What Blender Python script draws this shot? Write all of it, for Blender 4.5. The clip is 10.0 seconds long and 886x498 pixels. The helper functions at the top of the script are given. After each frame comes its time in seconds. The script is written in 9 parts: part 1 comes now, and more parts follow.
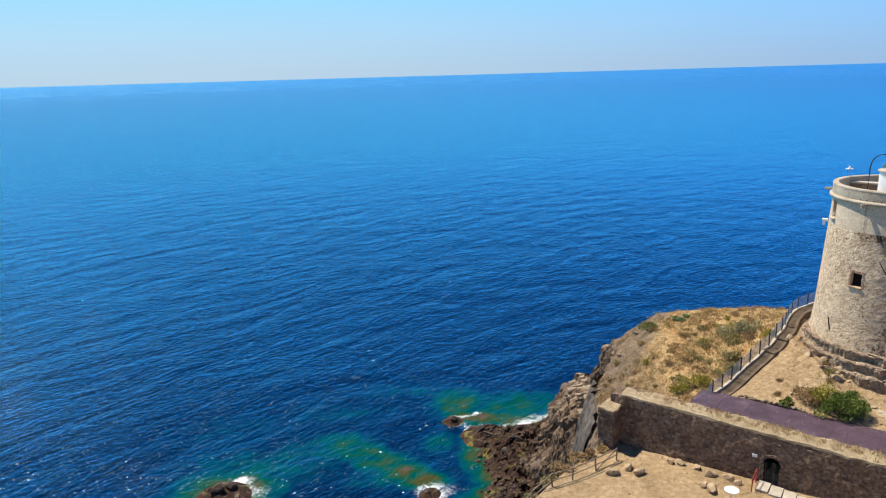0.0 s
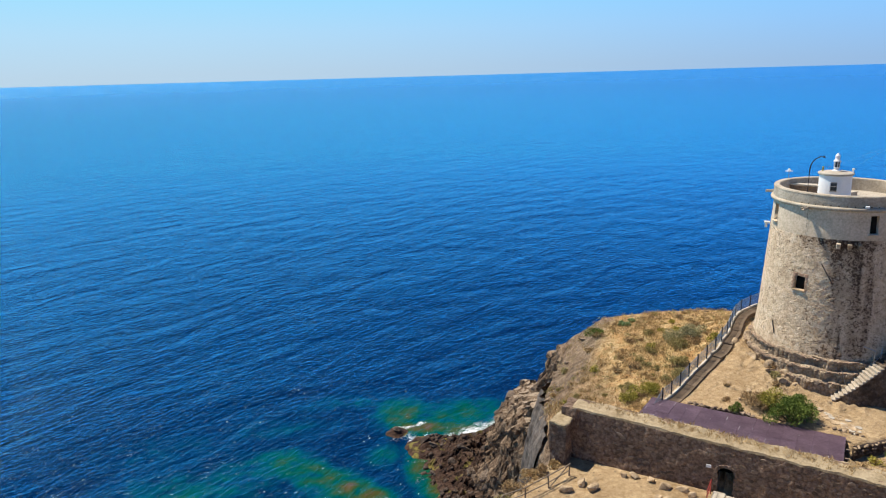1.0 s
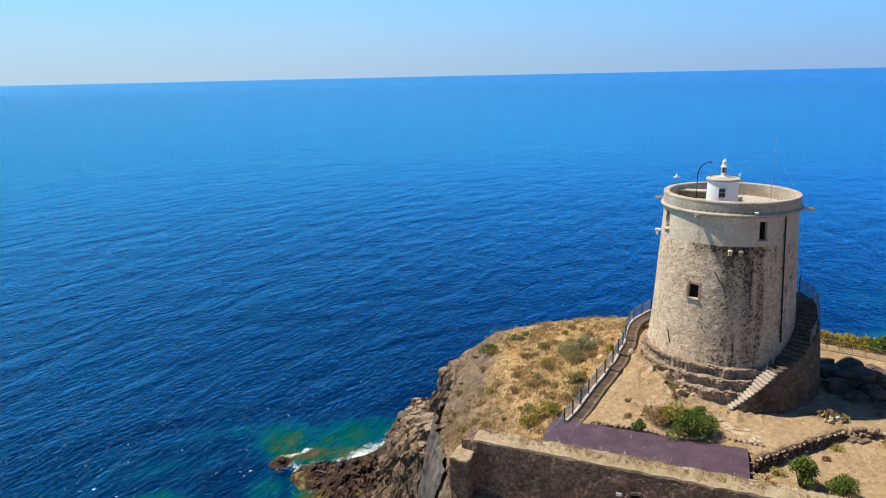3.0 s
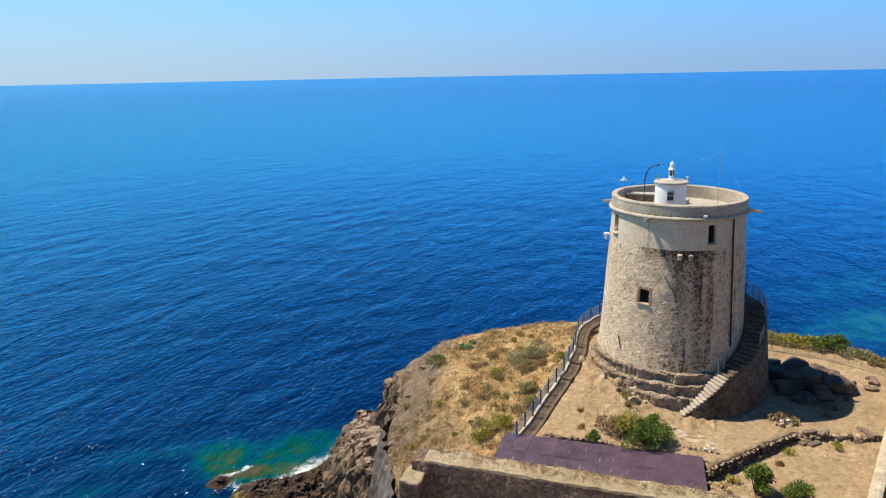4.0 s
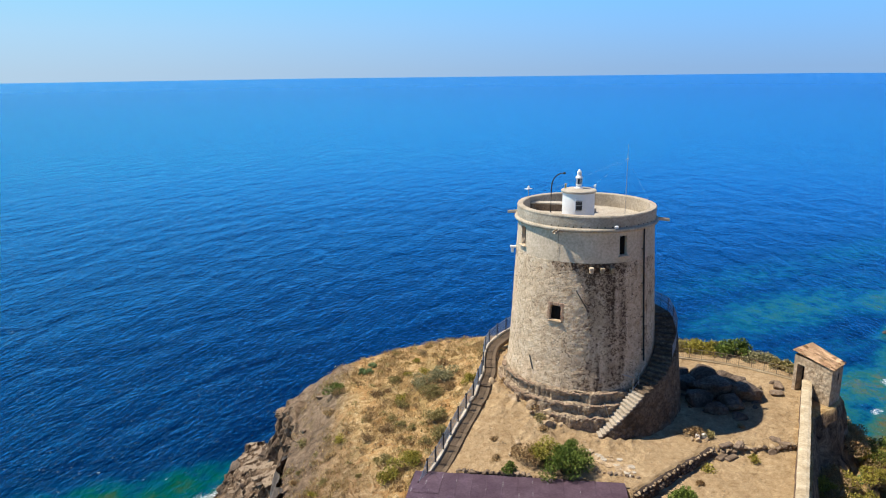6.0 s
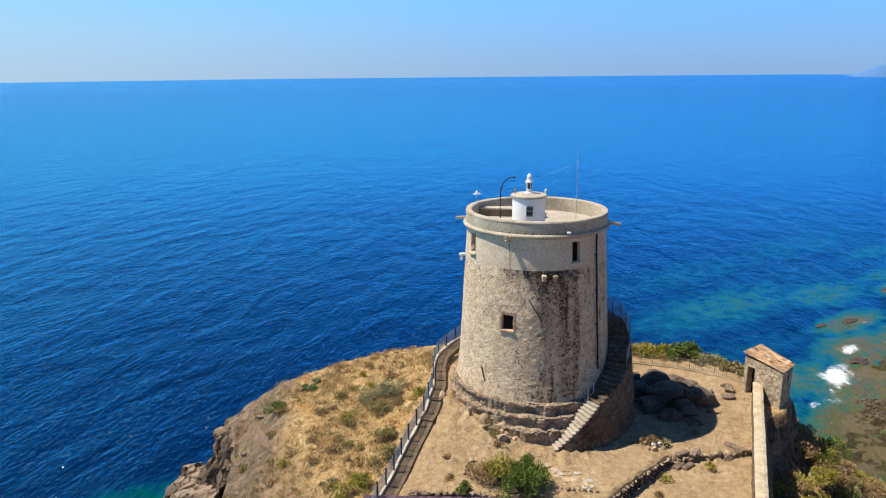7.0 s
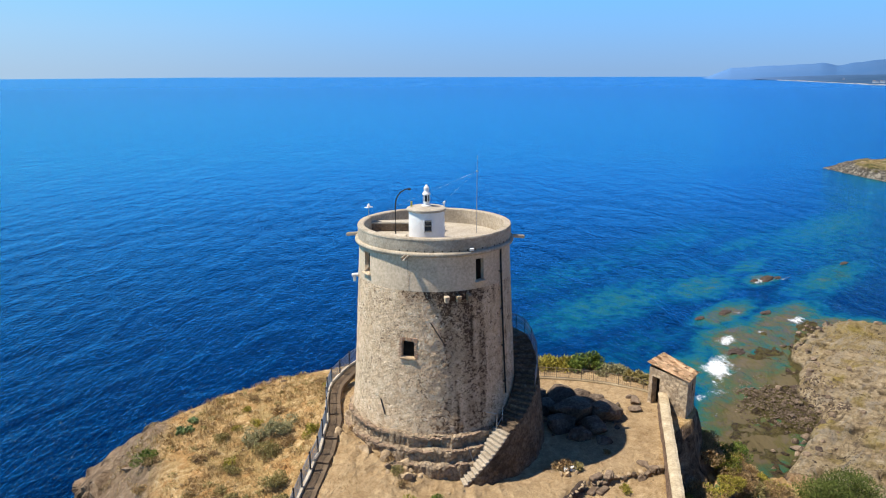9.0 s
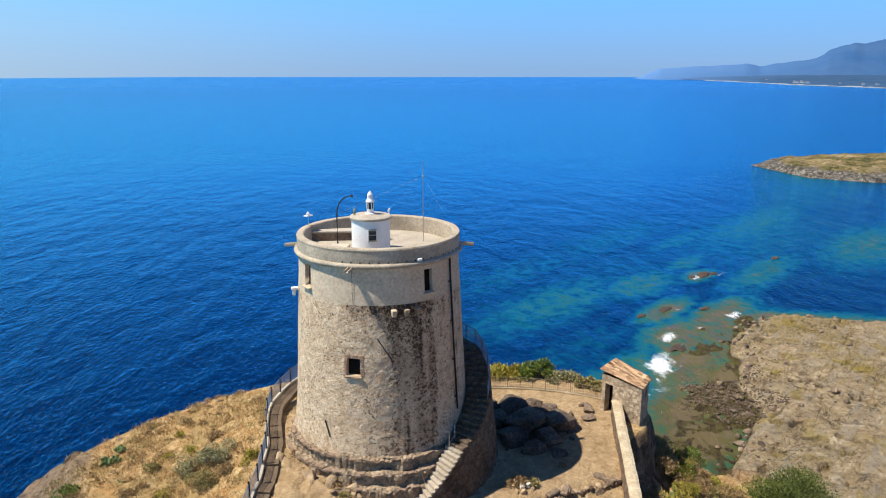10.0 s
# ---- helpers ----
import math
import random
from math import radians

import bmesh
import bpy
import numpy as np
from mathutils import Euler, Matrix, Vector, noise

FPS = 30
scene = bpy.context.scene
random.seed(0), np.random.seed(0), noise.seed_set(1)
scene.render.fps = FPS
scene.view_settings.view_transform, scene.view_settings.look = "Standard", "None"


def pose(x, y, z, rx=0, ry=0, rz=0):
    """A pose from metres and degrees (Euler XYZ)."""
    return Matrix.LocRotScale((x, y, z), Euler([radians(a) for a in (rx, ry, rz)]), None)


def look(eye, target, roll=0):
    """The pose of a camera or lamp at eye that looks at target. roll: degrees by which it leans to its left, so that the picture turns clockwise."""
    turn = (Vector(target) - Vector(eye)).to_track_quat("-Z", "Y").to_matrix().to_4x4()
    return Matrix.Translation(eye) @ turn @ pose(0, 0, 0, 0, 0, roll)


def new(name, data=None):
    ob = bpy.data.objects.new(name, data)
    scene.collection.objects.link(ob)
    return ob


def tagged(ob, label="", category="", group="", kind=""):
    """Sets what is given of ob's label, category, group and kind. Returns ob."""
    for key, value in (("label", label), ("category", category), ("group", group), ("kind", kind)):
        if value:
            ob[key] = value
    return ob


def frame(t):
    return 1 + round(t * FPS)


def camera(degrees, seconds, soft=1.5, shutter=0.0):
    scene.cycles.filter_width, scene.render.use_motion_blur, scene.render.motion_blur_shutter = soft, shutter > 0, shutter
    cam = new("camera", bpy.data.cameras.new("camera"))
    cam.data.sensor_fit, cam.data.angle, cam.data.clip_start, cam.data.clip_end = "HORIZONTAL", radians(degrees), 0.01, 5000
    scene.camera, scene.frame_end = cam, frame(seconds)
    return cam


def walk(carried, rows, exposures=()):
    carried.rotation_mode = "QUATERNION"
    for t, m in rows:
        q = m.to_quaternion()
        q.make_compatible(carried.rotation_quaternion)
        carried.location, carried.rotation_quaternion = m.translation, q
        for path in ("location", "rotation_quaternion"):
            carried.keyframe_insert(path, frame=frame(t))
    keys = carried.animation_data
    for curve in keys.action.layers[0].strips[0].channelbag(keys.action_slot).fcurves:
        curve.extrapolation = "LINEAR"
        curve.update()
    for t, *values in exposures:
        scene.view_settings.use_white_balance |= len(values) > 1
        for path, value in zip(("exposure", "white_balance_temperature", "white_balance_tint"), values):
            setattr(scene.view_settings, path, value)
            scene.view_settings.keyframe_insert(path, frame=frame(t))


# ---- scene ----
cam = camera(63.8, 10.0, soft=1.1)
PATH = [
    (0, (0.93, -0.33, 49.175), (0.958, 1.608, 48.682), -1.6),
    (0.5, (0.869, 0.91, 49.177), (0.983, 2.845, 48.684), -1.5),
    (1, (0.837, 2.128, 49.177), (1.035, 4.056, 48.685), -1.5),
    (1.5, (0.886, 3.32, 49.172), (1.167, 5.238, 48.681), -1.4),
    (2, (0.992, 4.506, 49.164), (1.356, 6.411, 48.673), -1.3),
    (2.5, (1.137, 5.704, 49.153), (1.582, 7.591, 48.662), -1.2),
    (4, (1.737, 9.151, 49.075), (2.42, 10.966, 48.586), -1.0),
    (4.5, (2.019, 10.307, 49.068), (2.775, 12.093, 48.579), -0.9),
    (5, (2.355, 11.469, 49.063), (3.18, 13.224, 48.574), -0.8),
    (5.5, (2.716, 12.602, 49.065), (3.609, 14.324, 48.576), -0.7),
    (7, (4.015, 15.823, 49.035), (5.114, 17.42, 48.548), -0.5),
    (7.5, (4.521, 16.825, 49.034), (5.686, 18.375, 48.546), -0.4),
    (8, (5.096, 17.775, 49.055), (6.323, 19.277, 48.567), -0.3),
    (8.5, (5.704, 18.714, 49.085), (6.991, 20.165, 48.598), -0.2),
    (9, (6.323, 19.645, 49.11), (7.67, 21.041, 48.622), -0.1),
    (9.5, (7.026, 20.612, 49.102), (8.431, 21.949, 48.615), -0.0),
    (10, (7.79, 21.566, 49.083), (9.251, 22.841, 48.595), 0.0),
]
walk(cam, [(t, look(eye, target, roll)) for t, eye, target, roll in PATH], [(0, 0.44), (10, 0.44)])

# ---- light: a clear summer midday, the sun high and to the seaward side ----
SUN_DIR = Vector((-0.379, 0.312, 0.871)).normalized()
world = bpy.data.worlds.new("world")
scene.world = world
world.use_nodes = True
wn = world.node_tree.nodes
wl = world.node_tree.links
sky = wn.new("ShaderNodeTexSky")
sky.sky_type = "NISHITA"
sky.sun_disc = False
sky.sun_elevation = math.asin(SUN_DIR.z)
sky.sun_rotation = math.atan2(SUN_DIR.x, SUN_DIR.y)
sky.altitude = 50
sky.air_density = 1.0
sky.dust_density = 0.6
sky.ozone_density = 3.0
# the haze of a coast at noon lies over the clear sky: pale at the horizon, deeper above
direction = wn.new("ShaderNodeTexCoord")
height = wn.new("ShaderNodeSeparateXYZ")
wl.new(direction.outputs["Generated"], height.inputs[0])
haze = wn.new("ShaderNodeValToRGB")
stops = [(0.0, (0.28, 0.49, 0.82)), (0.05, (0.24, 0.55, 1.03)), (0.11, (0.20, 0.61, 1.2)), (0.3, (0.10, 0.44, 1.26)), (0.55, (0.02, 0.09, 0.34)), (1.0, (0.015, 0.05, 0.17))]
while len(haze.color_ramp.elements) < len(stops):
    haze.color_ramp.elements.new(0.5)
for k, (p, c) in enumerate(stops):
    haze.color_ramp.elements[k].position = p
    haze.color_ramp.elements[k].color = (*c, 1)
wl.new(height.outputs["Z"], haze.inputs[0])
scale = wn.new("ShaderNodeVectorMath")
scale.operation = "SCALE"
scale.inputs[3].default_value = 10.0
# paler and warmer towards the sun's side
towards = wn.new("ShaderNodeVectorMath")
towards.operation = "DOT_PRODUCT"
wl.new(direction.outputs["Generated"], towards.inputs[0])
towards.inputs[1].default_value = Vector((SUN_DIR.x, SUN_DIR.y, 0)).normalized()
sunward = wn.new("ShaderNodeMapRange")
sunward.interpolation_type = "SMOOTHSTEP"
sunward.inputs[1].default_value, sunward.inputs[2].default_value = -0.35, 1.0
sunward.inputs[3].default_value, sunward.inputs[4].default_value = 0.0, 0.9
wl.new(towards.outputs["Value"], sunward.inputs[0])
pale = wn.new("ShaderNodeValToRGB")
pale_stops = [(0.0, (0.55, 0.74, 0.89)), (0.05, (0.50, 0.79, 1.0)), (0.11, (0.36, 0.81, 1.08)), (0.3, (0.22, 0.62, 1.32)), (0.55, (0.025, 0.10, 0.36)), (1.0, (0.015, 0.05, 0.17))]
while len(pale.color_ramp.elements) < len(pale_stops):
    pale.color_ramp.elements.new(0.5)
for k, (p, c) in enumerate(pale_stops):
    pale.color_ramp.elements[k].position = p
    pale.color_ramp.elements[k].color = (*c, 1)
wl.new(height.outputs["Z"], pale.inputs[0])
veil = wn.new("ShaderNodeMix")
veil.data_type = "RGBA"
wl.new(sunward.outputs[0], veil.inputs[0])
wl.new(haze.outputs[0], veil.inputs[6])
wl.new(pale.outputs[0], veil.inputs[7])
wl.new(veil.outputs[2], scale.inputs[0])
blend = wn.new("ShaderNodeMix")
blend.data_type = "RGBA"
blend.inputs[0].default_value = 0.94
wl.new(sky.outputs[0], blend.inputs[6])
wl.new(scale.outputs[0], blend.inputs[7])
wl.new(blend.outputs[2], wn["Background"].inputs[0])
wn["Background"].inputs[1].default_value = 0.071

sun_data = bpy.data.lights.new("sun", "SUN")
sun_data.energy = 5.0
sun_data.angle = radians(0.53)
sun_data.color = (1.0, 0.93, 0.82)
sun = new("sun", sun_data)
sun.matrix_world = look(SUN_DIR * 100, (0, 0, 0))

# ---- materials ----
def material(name, rough=0.85, metal=0.0, spec=0.3):
    m = bpy.data.materials.new(name)
    m.use_nodes = True
    b = m.node_tree.nodes["Principled BSDF"]
    b.inputs["Roughness"].default_value = rough
    b.inputs["Metallic"].default_value = metal
    b.inputs["Specular IOR Level"].default_value = spec
    return m, m.node_tree.nodes, m.node_tree.links, b


def noise_node(n, l, scale, detail=5.0, rough=0.55, coord=None, distort=0.0):
    t = n.new("ShaderNodeTexNoise")
    t.inputs["Scale"].default_value = scale
    t.inputs["Detail"].default_value = detail
    t.inputs["Roughness"].default_value = rough
    t.inputs["Distortion"].default_value = distort
    if coord is not None:
        l.new(coord, t.inputs["Vector"])
    return t


def ramp_node(n, l, fac, stops):
    r = n.new("ShaderNodeValToRGB")
    e = r.color_ramp.elements
    while len(e) < len(stops):
        e.new(0.5)
    for k, (p, c) in enumerate(stops):
        e[k].position = p
        e[k].color = (*c, 1) if len(c) == 3 else c
    l.new(fac, r.inputs[0])
    return r


def mix_node(n, l, fac, a, b, blend="MIX"):
    m = n.new("ShaderNodeMix")
    m.data_type = "RGBA"
    m.blend_type = blend
    for value, k in ((fac, 0), (a, 6), (b, 7)):
        if isinstance(value, (int, float)):
            m.inputs[k].default_value = value
        elif isinstance(value, tuple):
            m.inputs[k].default_value = (*value, 1)
        else:
            l.new(value, m.inputs[k])
    return m.outputs[2]


def bump_node(n, l, b, height, distance, strength=1.0, under=None):
    t = n.new("ShaderNodeBump")
    t.inputs["Strength"].default_value = strength
    t.inputs["Distance"].default_value = distance
    l.new(height, t.inputs["Height"])
    if under is not None:
        l.new(under, t.inputs["Normal"])
    if b is not None:
        l.new(t.outputs[0], b.inputs["Normal"])
    return t.outputs[0]


def world_coord(n):
    return n.new("ShaderNodeNewGeometry").outputs["Position"]


def grainy(name, dark, light, scale=1.2, fine=14.0, rough=0.9, relief=0.03, spec=0.25, metal=0.0, vary=0.0, grit=1.0):
    """A surface with broad mottling, fine grain and relief; vary: how far single pieces differ in value."""
    m, n, l, b = material(name, rough, metal, spec)
    co = world_coord(n)
    broad = noise_node(n, l, scale, 6, 0.6, co, 0.4)
    small = noise_node(n, l, fine, 5, 0.65, co)
    col = ramp_node(n, l, broad.outputs["Fac"], [(0.3, dark), (0.7, light)]).outputs[0]
    grain = ramp_node(n, l, small.outputs["Fac"], [(0.25, (0.62, 0.6, 0.58)), (0.6, (1, 1, 1)), (0.8, (1.12, 1.1, 1.08))]).outputs[0]
    col = mix_node(n, l, grit, col, grain, "MULTIPLY")
    if vary:
        info = n.new("ShaderNodeObjectInfo")
        tone = ramp_node(n, l, info.outputs["Random"], [(0, (1 - vary,) * 3), (1, (1 + vary * 0.4,) * 3)]).outputs[0]
        col = mix_node(n, l, 1.0, col, tone, "MULTIPLY")
    l.new(col, b.inputs["Base Color"])
    if relief:
        bump_node(n, l, b, small.outputs["Fac"], relief, 0.8)
    return m


def make_sea():
    m, n, l, b = material("sea_water", 0.06, 0.0, 0.45)
    b.inputs["IOR"].default_value = 1.33
    co = world_coord(n)
    at = n.new("ShaderNodeAttribute")
    at.attribute_name = "shoal"
    bt = n.new("ShaderNodeAttribute")
    bt.attribute_name = "foam"
    warp = noise_node(n, l, 0.34, 6, 0.62, co, 0.25)
    patchy = n.new("ShaderNodeMath")
    patchy.operation = "MULTIPLY"
    patchy.use_clamp = True
    patchy.inputs[1].default_value = 1.5
    l.new(at.outputs["Fac"], patchy.inputs[0])
    swing = n.new("ShaderNodeMapRange")
    swing.inputs[1].default_value, swing.inputs[2].default_value = 0.0, 1.0
    swing.inputs[3].default_value, swing.inputs[4].default_value = -0.78, 0.72
    l.new(warp.outputs["Fac"], swing.inputs[0])
    add = n.new("ShaderNodeMath")
    add.operation = "MULTIPLY_ADD"
    l.new(swing.outputs[0], add.inputs[0])
    l.new(patchy.outputs[0], add.inputs[1])
    l.new(at.outputs["Fac"], add.inputs[2])
    sub = n.new("ShaderNodeMath")
    sub.operation = "SUBTRACT"
    l.new(add.outputs[0], sub.inputs[0])
    sub.inputs[1].default_value = 0.0
    broad = noise_node(n, l, 0.016, 6, 0.65, co, 0.6)
    deep = ramp_node(n, l, broad.outputs["Fac"], [(0.35, (0.0, 0.003, 0.018)), (0.65, (0.0, 0.013, 0.045))]).outputs[0]
    shoal = ramp_node(n, l, sub.outputs[0], [(0.12, (0.0, 0.024, 0.075)), (0.3, (0.0, 0.048, 0.066)), (0.45, (0.0, 0.062, 0.036)), (0.6, (0.014, 0.062, 0.02)), (0.75, (0.042, 0.058, 0.012)), (0.88, (0.068, 0.055, 0.015)), (1.0, (0.085, 0.062, 0.032))]).outputs[0]
    fac = n.new("ShaderNodeMapRange")
    fac.inputs[1].default_value, fac.inputs[2].default_value = 0.1, 0.3
    l.new(sub.outputs[0], fac.inputs[0])
    # pale sand and slabs lie on the bed before the flat shore
    bed = n.new("ShaderNodeAttribute")
    bed.attribute_name = "pale_bed"
    over_sand = ramp_node(n, l, sub.outputs[0], [(0.1, (0.0, 0.045, 0.13)), (0.26, (0.003, 0.085, 0.12)), (0.4, (0.015, 0.10, 0.075)), (0.52, (0.05, 0.098, 0.045)), (0.66, (0.082, 0.088, 0.028)), (0.8, (0.10, 0.085, 0.03)), (1.0, (0.12, 0.096, 0.05))]).outputs[0]
    shoal = mix_node(n, l, bed.outputs["Fac"], shoal, over_sand)
    col = mix_node(n, l, fac.outputs[0], deep, shoal)
    # foam
    fo = noise_node(n, l, 1.7, 8, 0.8, co, 2.2)
    fm = n.new("ShaderNodeMath")
    fm.operation = "MULTIPLY_ADD"
    l.new(bt.outputs["Fac"], fm.inputs[0])
    fm.inputs[1].default_value = 0.5
    l.new(fo.outputs["Fac"], fm.inputs[2])
    fmask = ramp_node(n, l, fm.outputs[0], [(0.84, (0, 0, 0)), (0.95, (0.5, 0.5, 0.5)), (1.1, (1, 1, 1))]).outputs[0]
    col = mix_node(n, l, fmask, col, (0.8, 0.82, 0.82))
    l.new(col, b.inputs["Base Color"])
    b.inputs["Roughness"].default_value = 0.9
    b.inputs["Specular IOR Level"].default_value = 0.0
    gloss = n.new("ShaderNodeBsdfGlossy")
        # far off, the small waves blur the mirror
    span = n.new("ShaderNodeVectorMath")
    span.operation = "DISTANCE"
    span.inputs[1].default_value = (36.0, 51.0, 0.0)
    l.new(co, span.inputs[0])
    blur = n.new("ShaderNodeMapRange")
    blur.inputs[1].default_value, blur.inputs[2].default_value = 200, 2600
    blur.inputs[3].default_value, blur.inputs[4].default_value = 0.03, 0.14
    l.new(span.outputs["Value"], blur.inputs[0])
    # far haze is put into the gloss colour, which shifts with distance
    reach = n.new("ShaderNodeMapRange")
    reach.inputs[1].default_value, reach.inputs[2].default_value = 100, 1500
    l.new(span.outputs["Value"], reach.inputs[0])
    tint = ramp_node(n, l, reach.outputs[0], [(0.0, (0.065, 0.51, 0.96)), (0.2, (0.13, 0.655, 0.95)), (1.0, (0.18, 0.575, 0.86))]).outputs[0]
    fr = n.new("ShaderNodeFresnel")
    fr.inputs["IOR"].default_value = 1.55
    calm = n.new("ShaderNodeMath")
    calm.operation = "MULTIPLY"
    inv = n.new("ShaderNodeMath")
    inv.operation = "SUBTRACT"
    inv.inputs[0].default_value = 1.0
    shallow = n.new("ShaderNodeMath")
    shallow.operation = "MULTIPLY"
    shallow.inputs[1].default_value = 0.85
    l.new(at.outputs["Fac"], shallow.inputs[0])
    cover = n.new("ShaderNodeMath")
    cover.operation = "MAXIMUM"
    cover.use_clamp = True
    l.new(shallow.outputs[0], cover.inputs[0])
    l.new(fmask, cover.inputs[1])
    l.new(cover.outputs[0], inv.inputs[1])
    # sky reflection is boosted with distance, brightening far water like waves leaning eyeward
    far_gloss = n.new("ShaderNodeMapRange")
    far_gloss.inputs[1].default_value, far_gloss.inputs[2].default_value = 60, 300
    far_gloss.inputs[3].default_value, far_gloss.inputs[4].default_value = 1.0, 1.7
    l.new(span.outputs["Value"], far_gloss.inputs[0])
    mirror = n.new("ShaderNodeMath")
    mirror.operation = "MULTIPLY"
    mirror.use_clamp = True
    l.new(fr.outputs[0], mirror.inputs[0])
    l.new(far_gloss.outputs[0], mirror.inputs[1])
    l.new(mirror.outputs[0], calm.inputs[0])
    l.new(inv.outputs[0], calm.inputs[1])
    both = n.new("ShaderNodeMixShader")
    l.new(calm.outputs[0], both.inputs[0])
    l.new(b.outputs[0], both.inputs[1])
    l.new(gloss.outputs[0], both.inputs[2])
    l.new(both.outputs[0], n["Material Output"].inputs["Surface"])
    # swell and chop run across the wind
    mp = n.new("ShaderNodeMapping")
    turn = n.new("ShaderNodeMapping")
    turn.inputs["Rotation"].default_value = (0, 0, radians(-46))
    l.new(co, turn.inputs["Vector"])
    mp.inputs["Scale"].default_value = (0.5, 1.0, 1.0)
    l.new(turn.outputs[0], mp.inputs["Vector"])
    swell = noise_node(n, l, 0.16, 3, 0.5, mp.outputs[0], 0.4)
    chop = noise_node(n, l, 1.2, 4, 0.55, mp.outputs[0], 0.7)
    ripple = noise_node(n, l, 3.8, 4, 0.6, mp.outputs[0], 0.6)
    roller = noise_node(n, l, 0.045, 2, 0.5, mp.outputs[0], 0.3)
    n0 = bump_node(n, l, None, roller.outputs["Fac"], 0.8, 1.0)
    n1 = bump_node(n, l, None, swell.outputs["Fac"], 0.9, 1.0, n0)
    n2 = bump_node(n, l, None, chop.outputs["Fac"], 0.28, 1.0, n1)
    n3 = bump_node(n, l, b, ripple.outputs["Fac"], 0.06, 1.0, n2)
    # here and there a small wavelet stands at an angle of its own
    facet = n.new("ShaderNodeTexVoronoi")
    facet.inputs["Scale"].default_value = 4.2
    l.new(turn.outputs[0], facet.inputs["Vector"])
    parts = n.new("ShaderNodeSeparateColor")
    l.new(facet.outputs["Color"], parts.inputs[0])
    rare = n.new("ShaderNodeMath")
    rare.operation = "GREATER_THAN"
    rare.inputs[1].default_value = 0.82
    l.new(parts.outputs[2], rare.inputs[0])
    lean = n.new("ShaderNodeCombineXYZ")
    for k in (0, 1):
        mid = n.new("ShaderNodeMath")
        mid.operation = "SUBTRACT"
        mid.inputs[1].default_value = 0.5
        l.new(parts.outputs[k], mid.inputs[0])
        l.new(mid.outputs[0], lean.inputs[k])
    some = n.new("ShaderNodeVectorMath")
    some.operation = "SCALE"
    size_of = n.new("ShaderNodeVectorMath")
    size_of.operation = "LENGTH"
    l.new(lean.outputs[0], size_of.inputs[0])
    steep = n.new("ShaderNodeVectorMath")
    steep.operation = "SCALE"
    l.new(lean.outputs[0], steep.inputs[0])
    l.new(size_of.outputs["Value"], steep.inputs[3])
    l.new(steep.outputs[0], some.inputs[0])
    # glint wavelets get a paler gloss colour so the sun's glint stays white
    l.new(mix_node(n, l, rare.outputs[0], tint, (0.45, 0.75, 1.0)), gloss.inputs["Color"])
    l.new(rare.outputs[0], some.inputs[3])
    tilt = n.new("ShaderNodeVectorMath")
    tilt.operation = "MULTIPLY_ADD"
    l.new(some.outputs[0], tilt.inputs[0])
    tilt.inputs[1].default_value = (0.95, 0.95, 0.0)
    l.new(n3, tilt.inputs[2])
    # those wavelets are rough enough to catch the sun as a point of light
    catch = n.new("ShaderNodeMath")
    catch.operation = "MULTIPLY_ADD"
    l.new(rare.outputs[0], catch.inputs[0])
    catch.inputs[1].default_value = 0.15
    l.new(blur.outputs[0], catch.inputs[2])
    l.new(catch.outputs[0], gloss.inputs["Roughness"])
    unit = n.new("ShaderNodeVectorMath")
    unit.operation = "NORMALIZE"
    l.new(tilt.outputs[0], unit.inputs[0])
    l.new(unit.outputs[0], gloss.inputs["Normal"])
    l.new(n3, fr.inputs["Normal"])
    return m


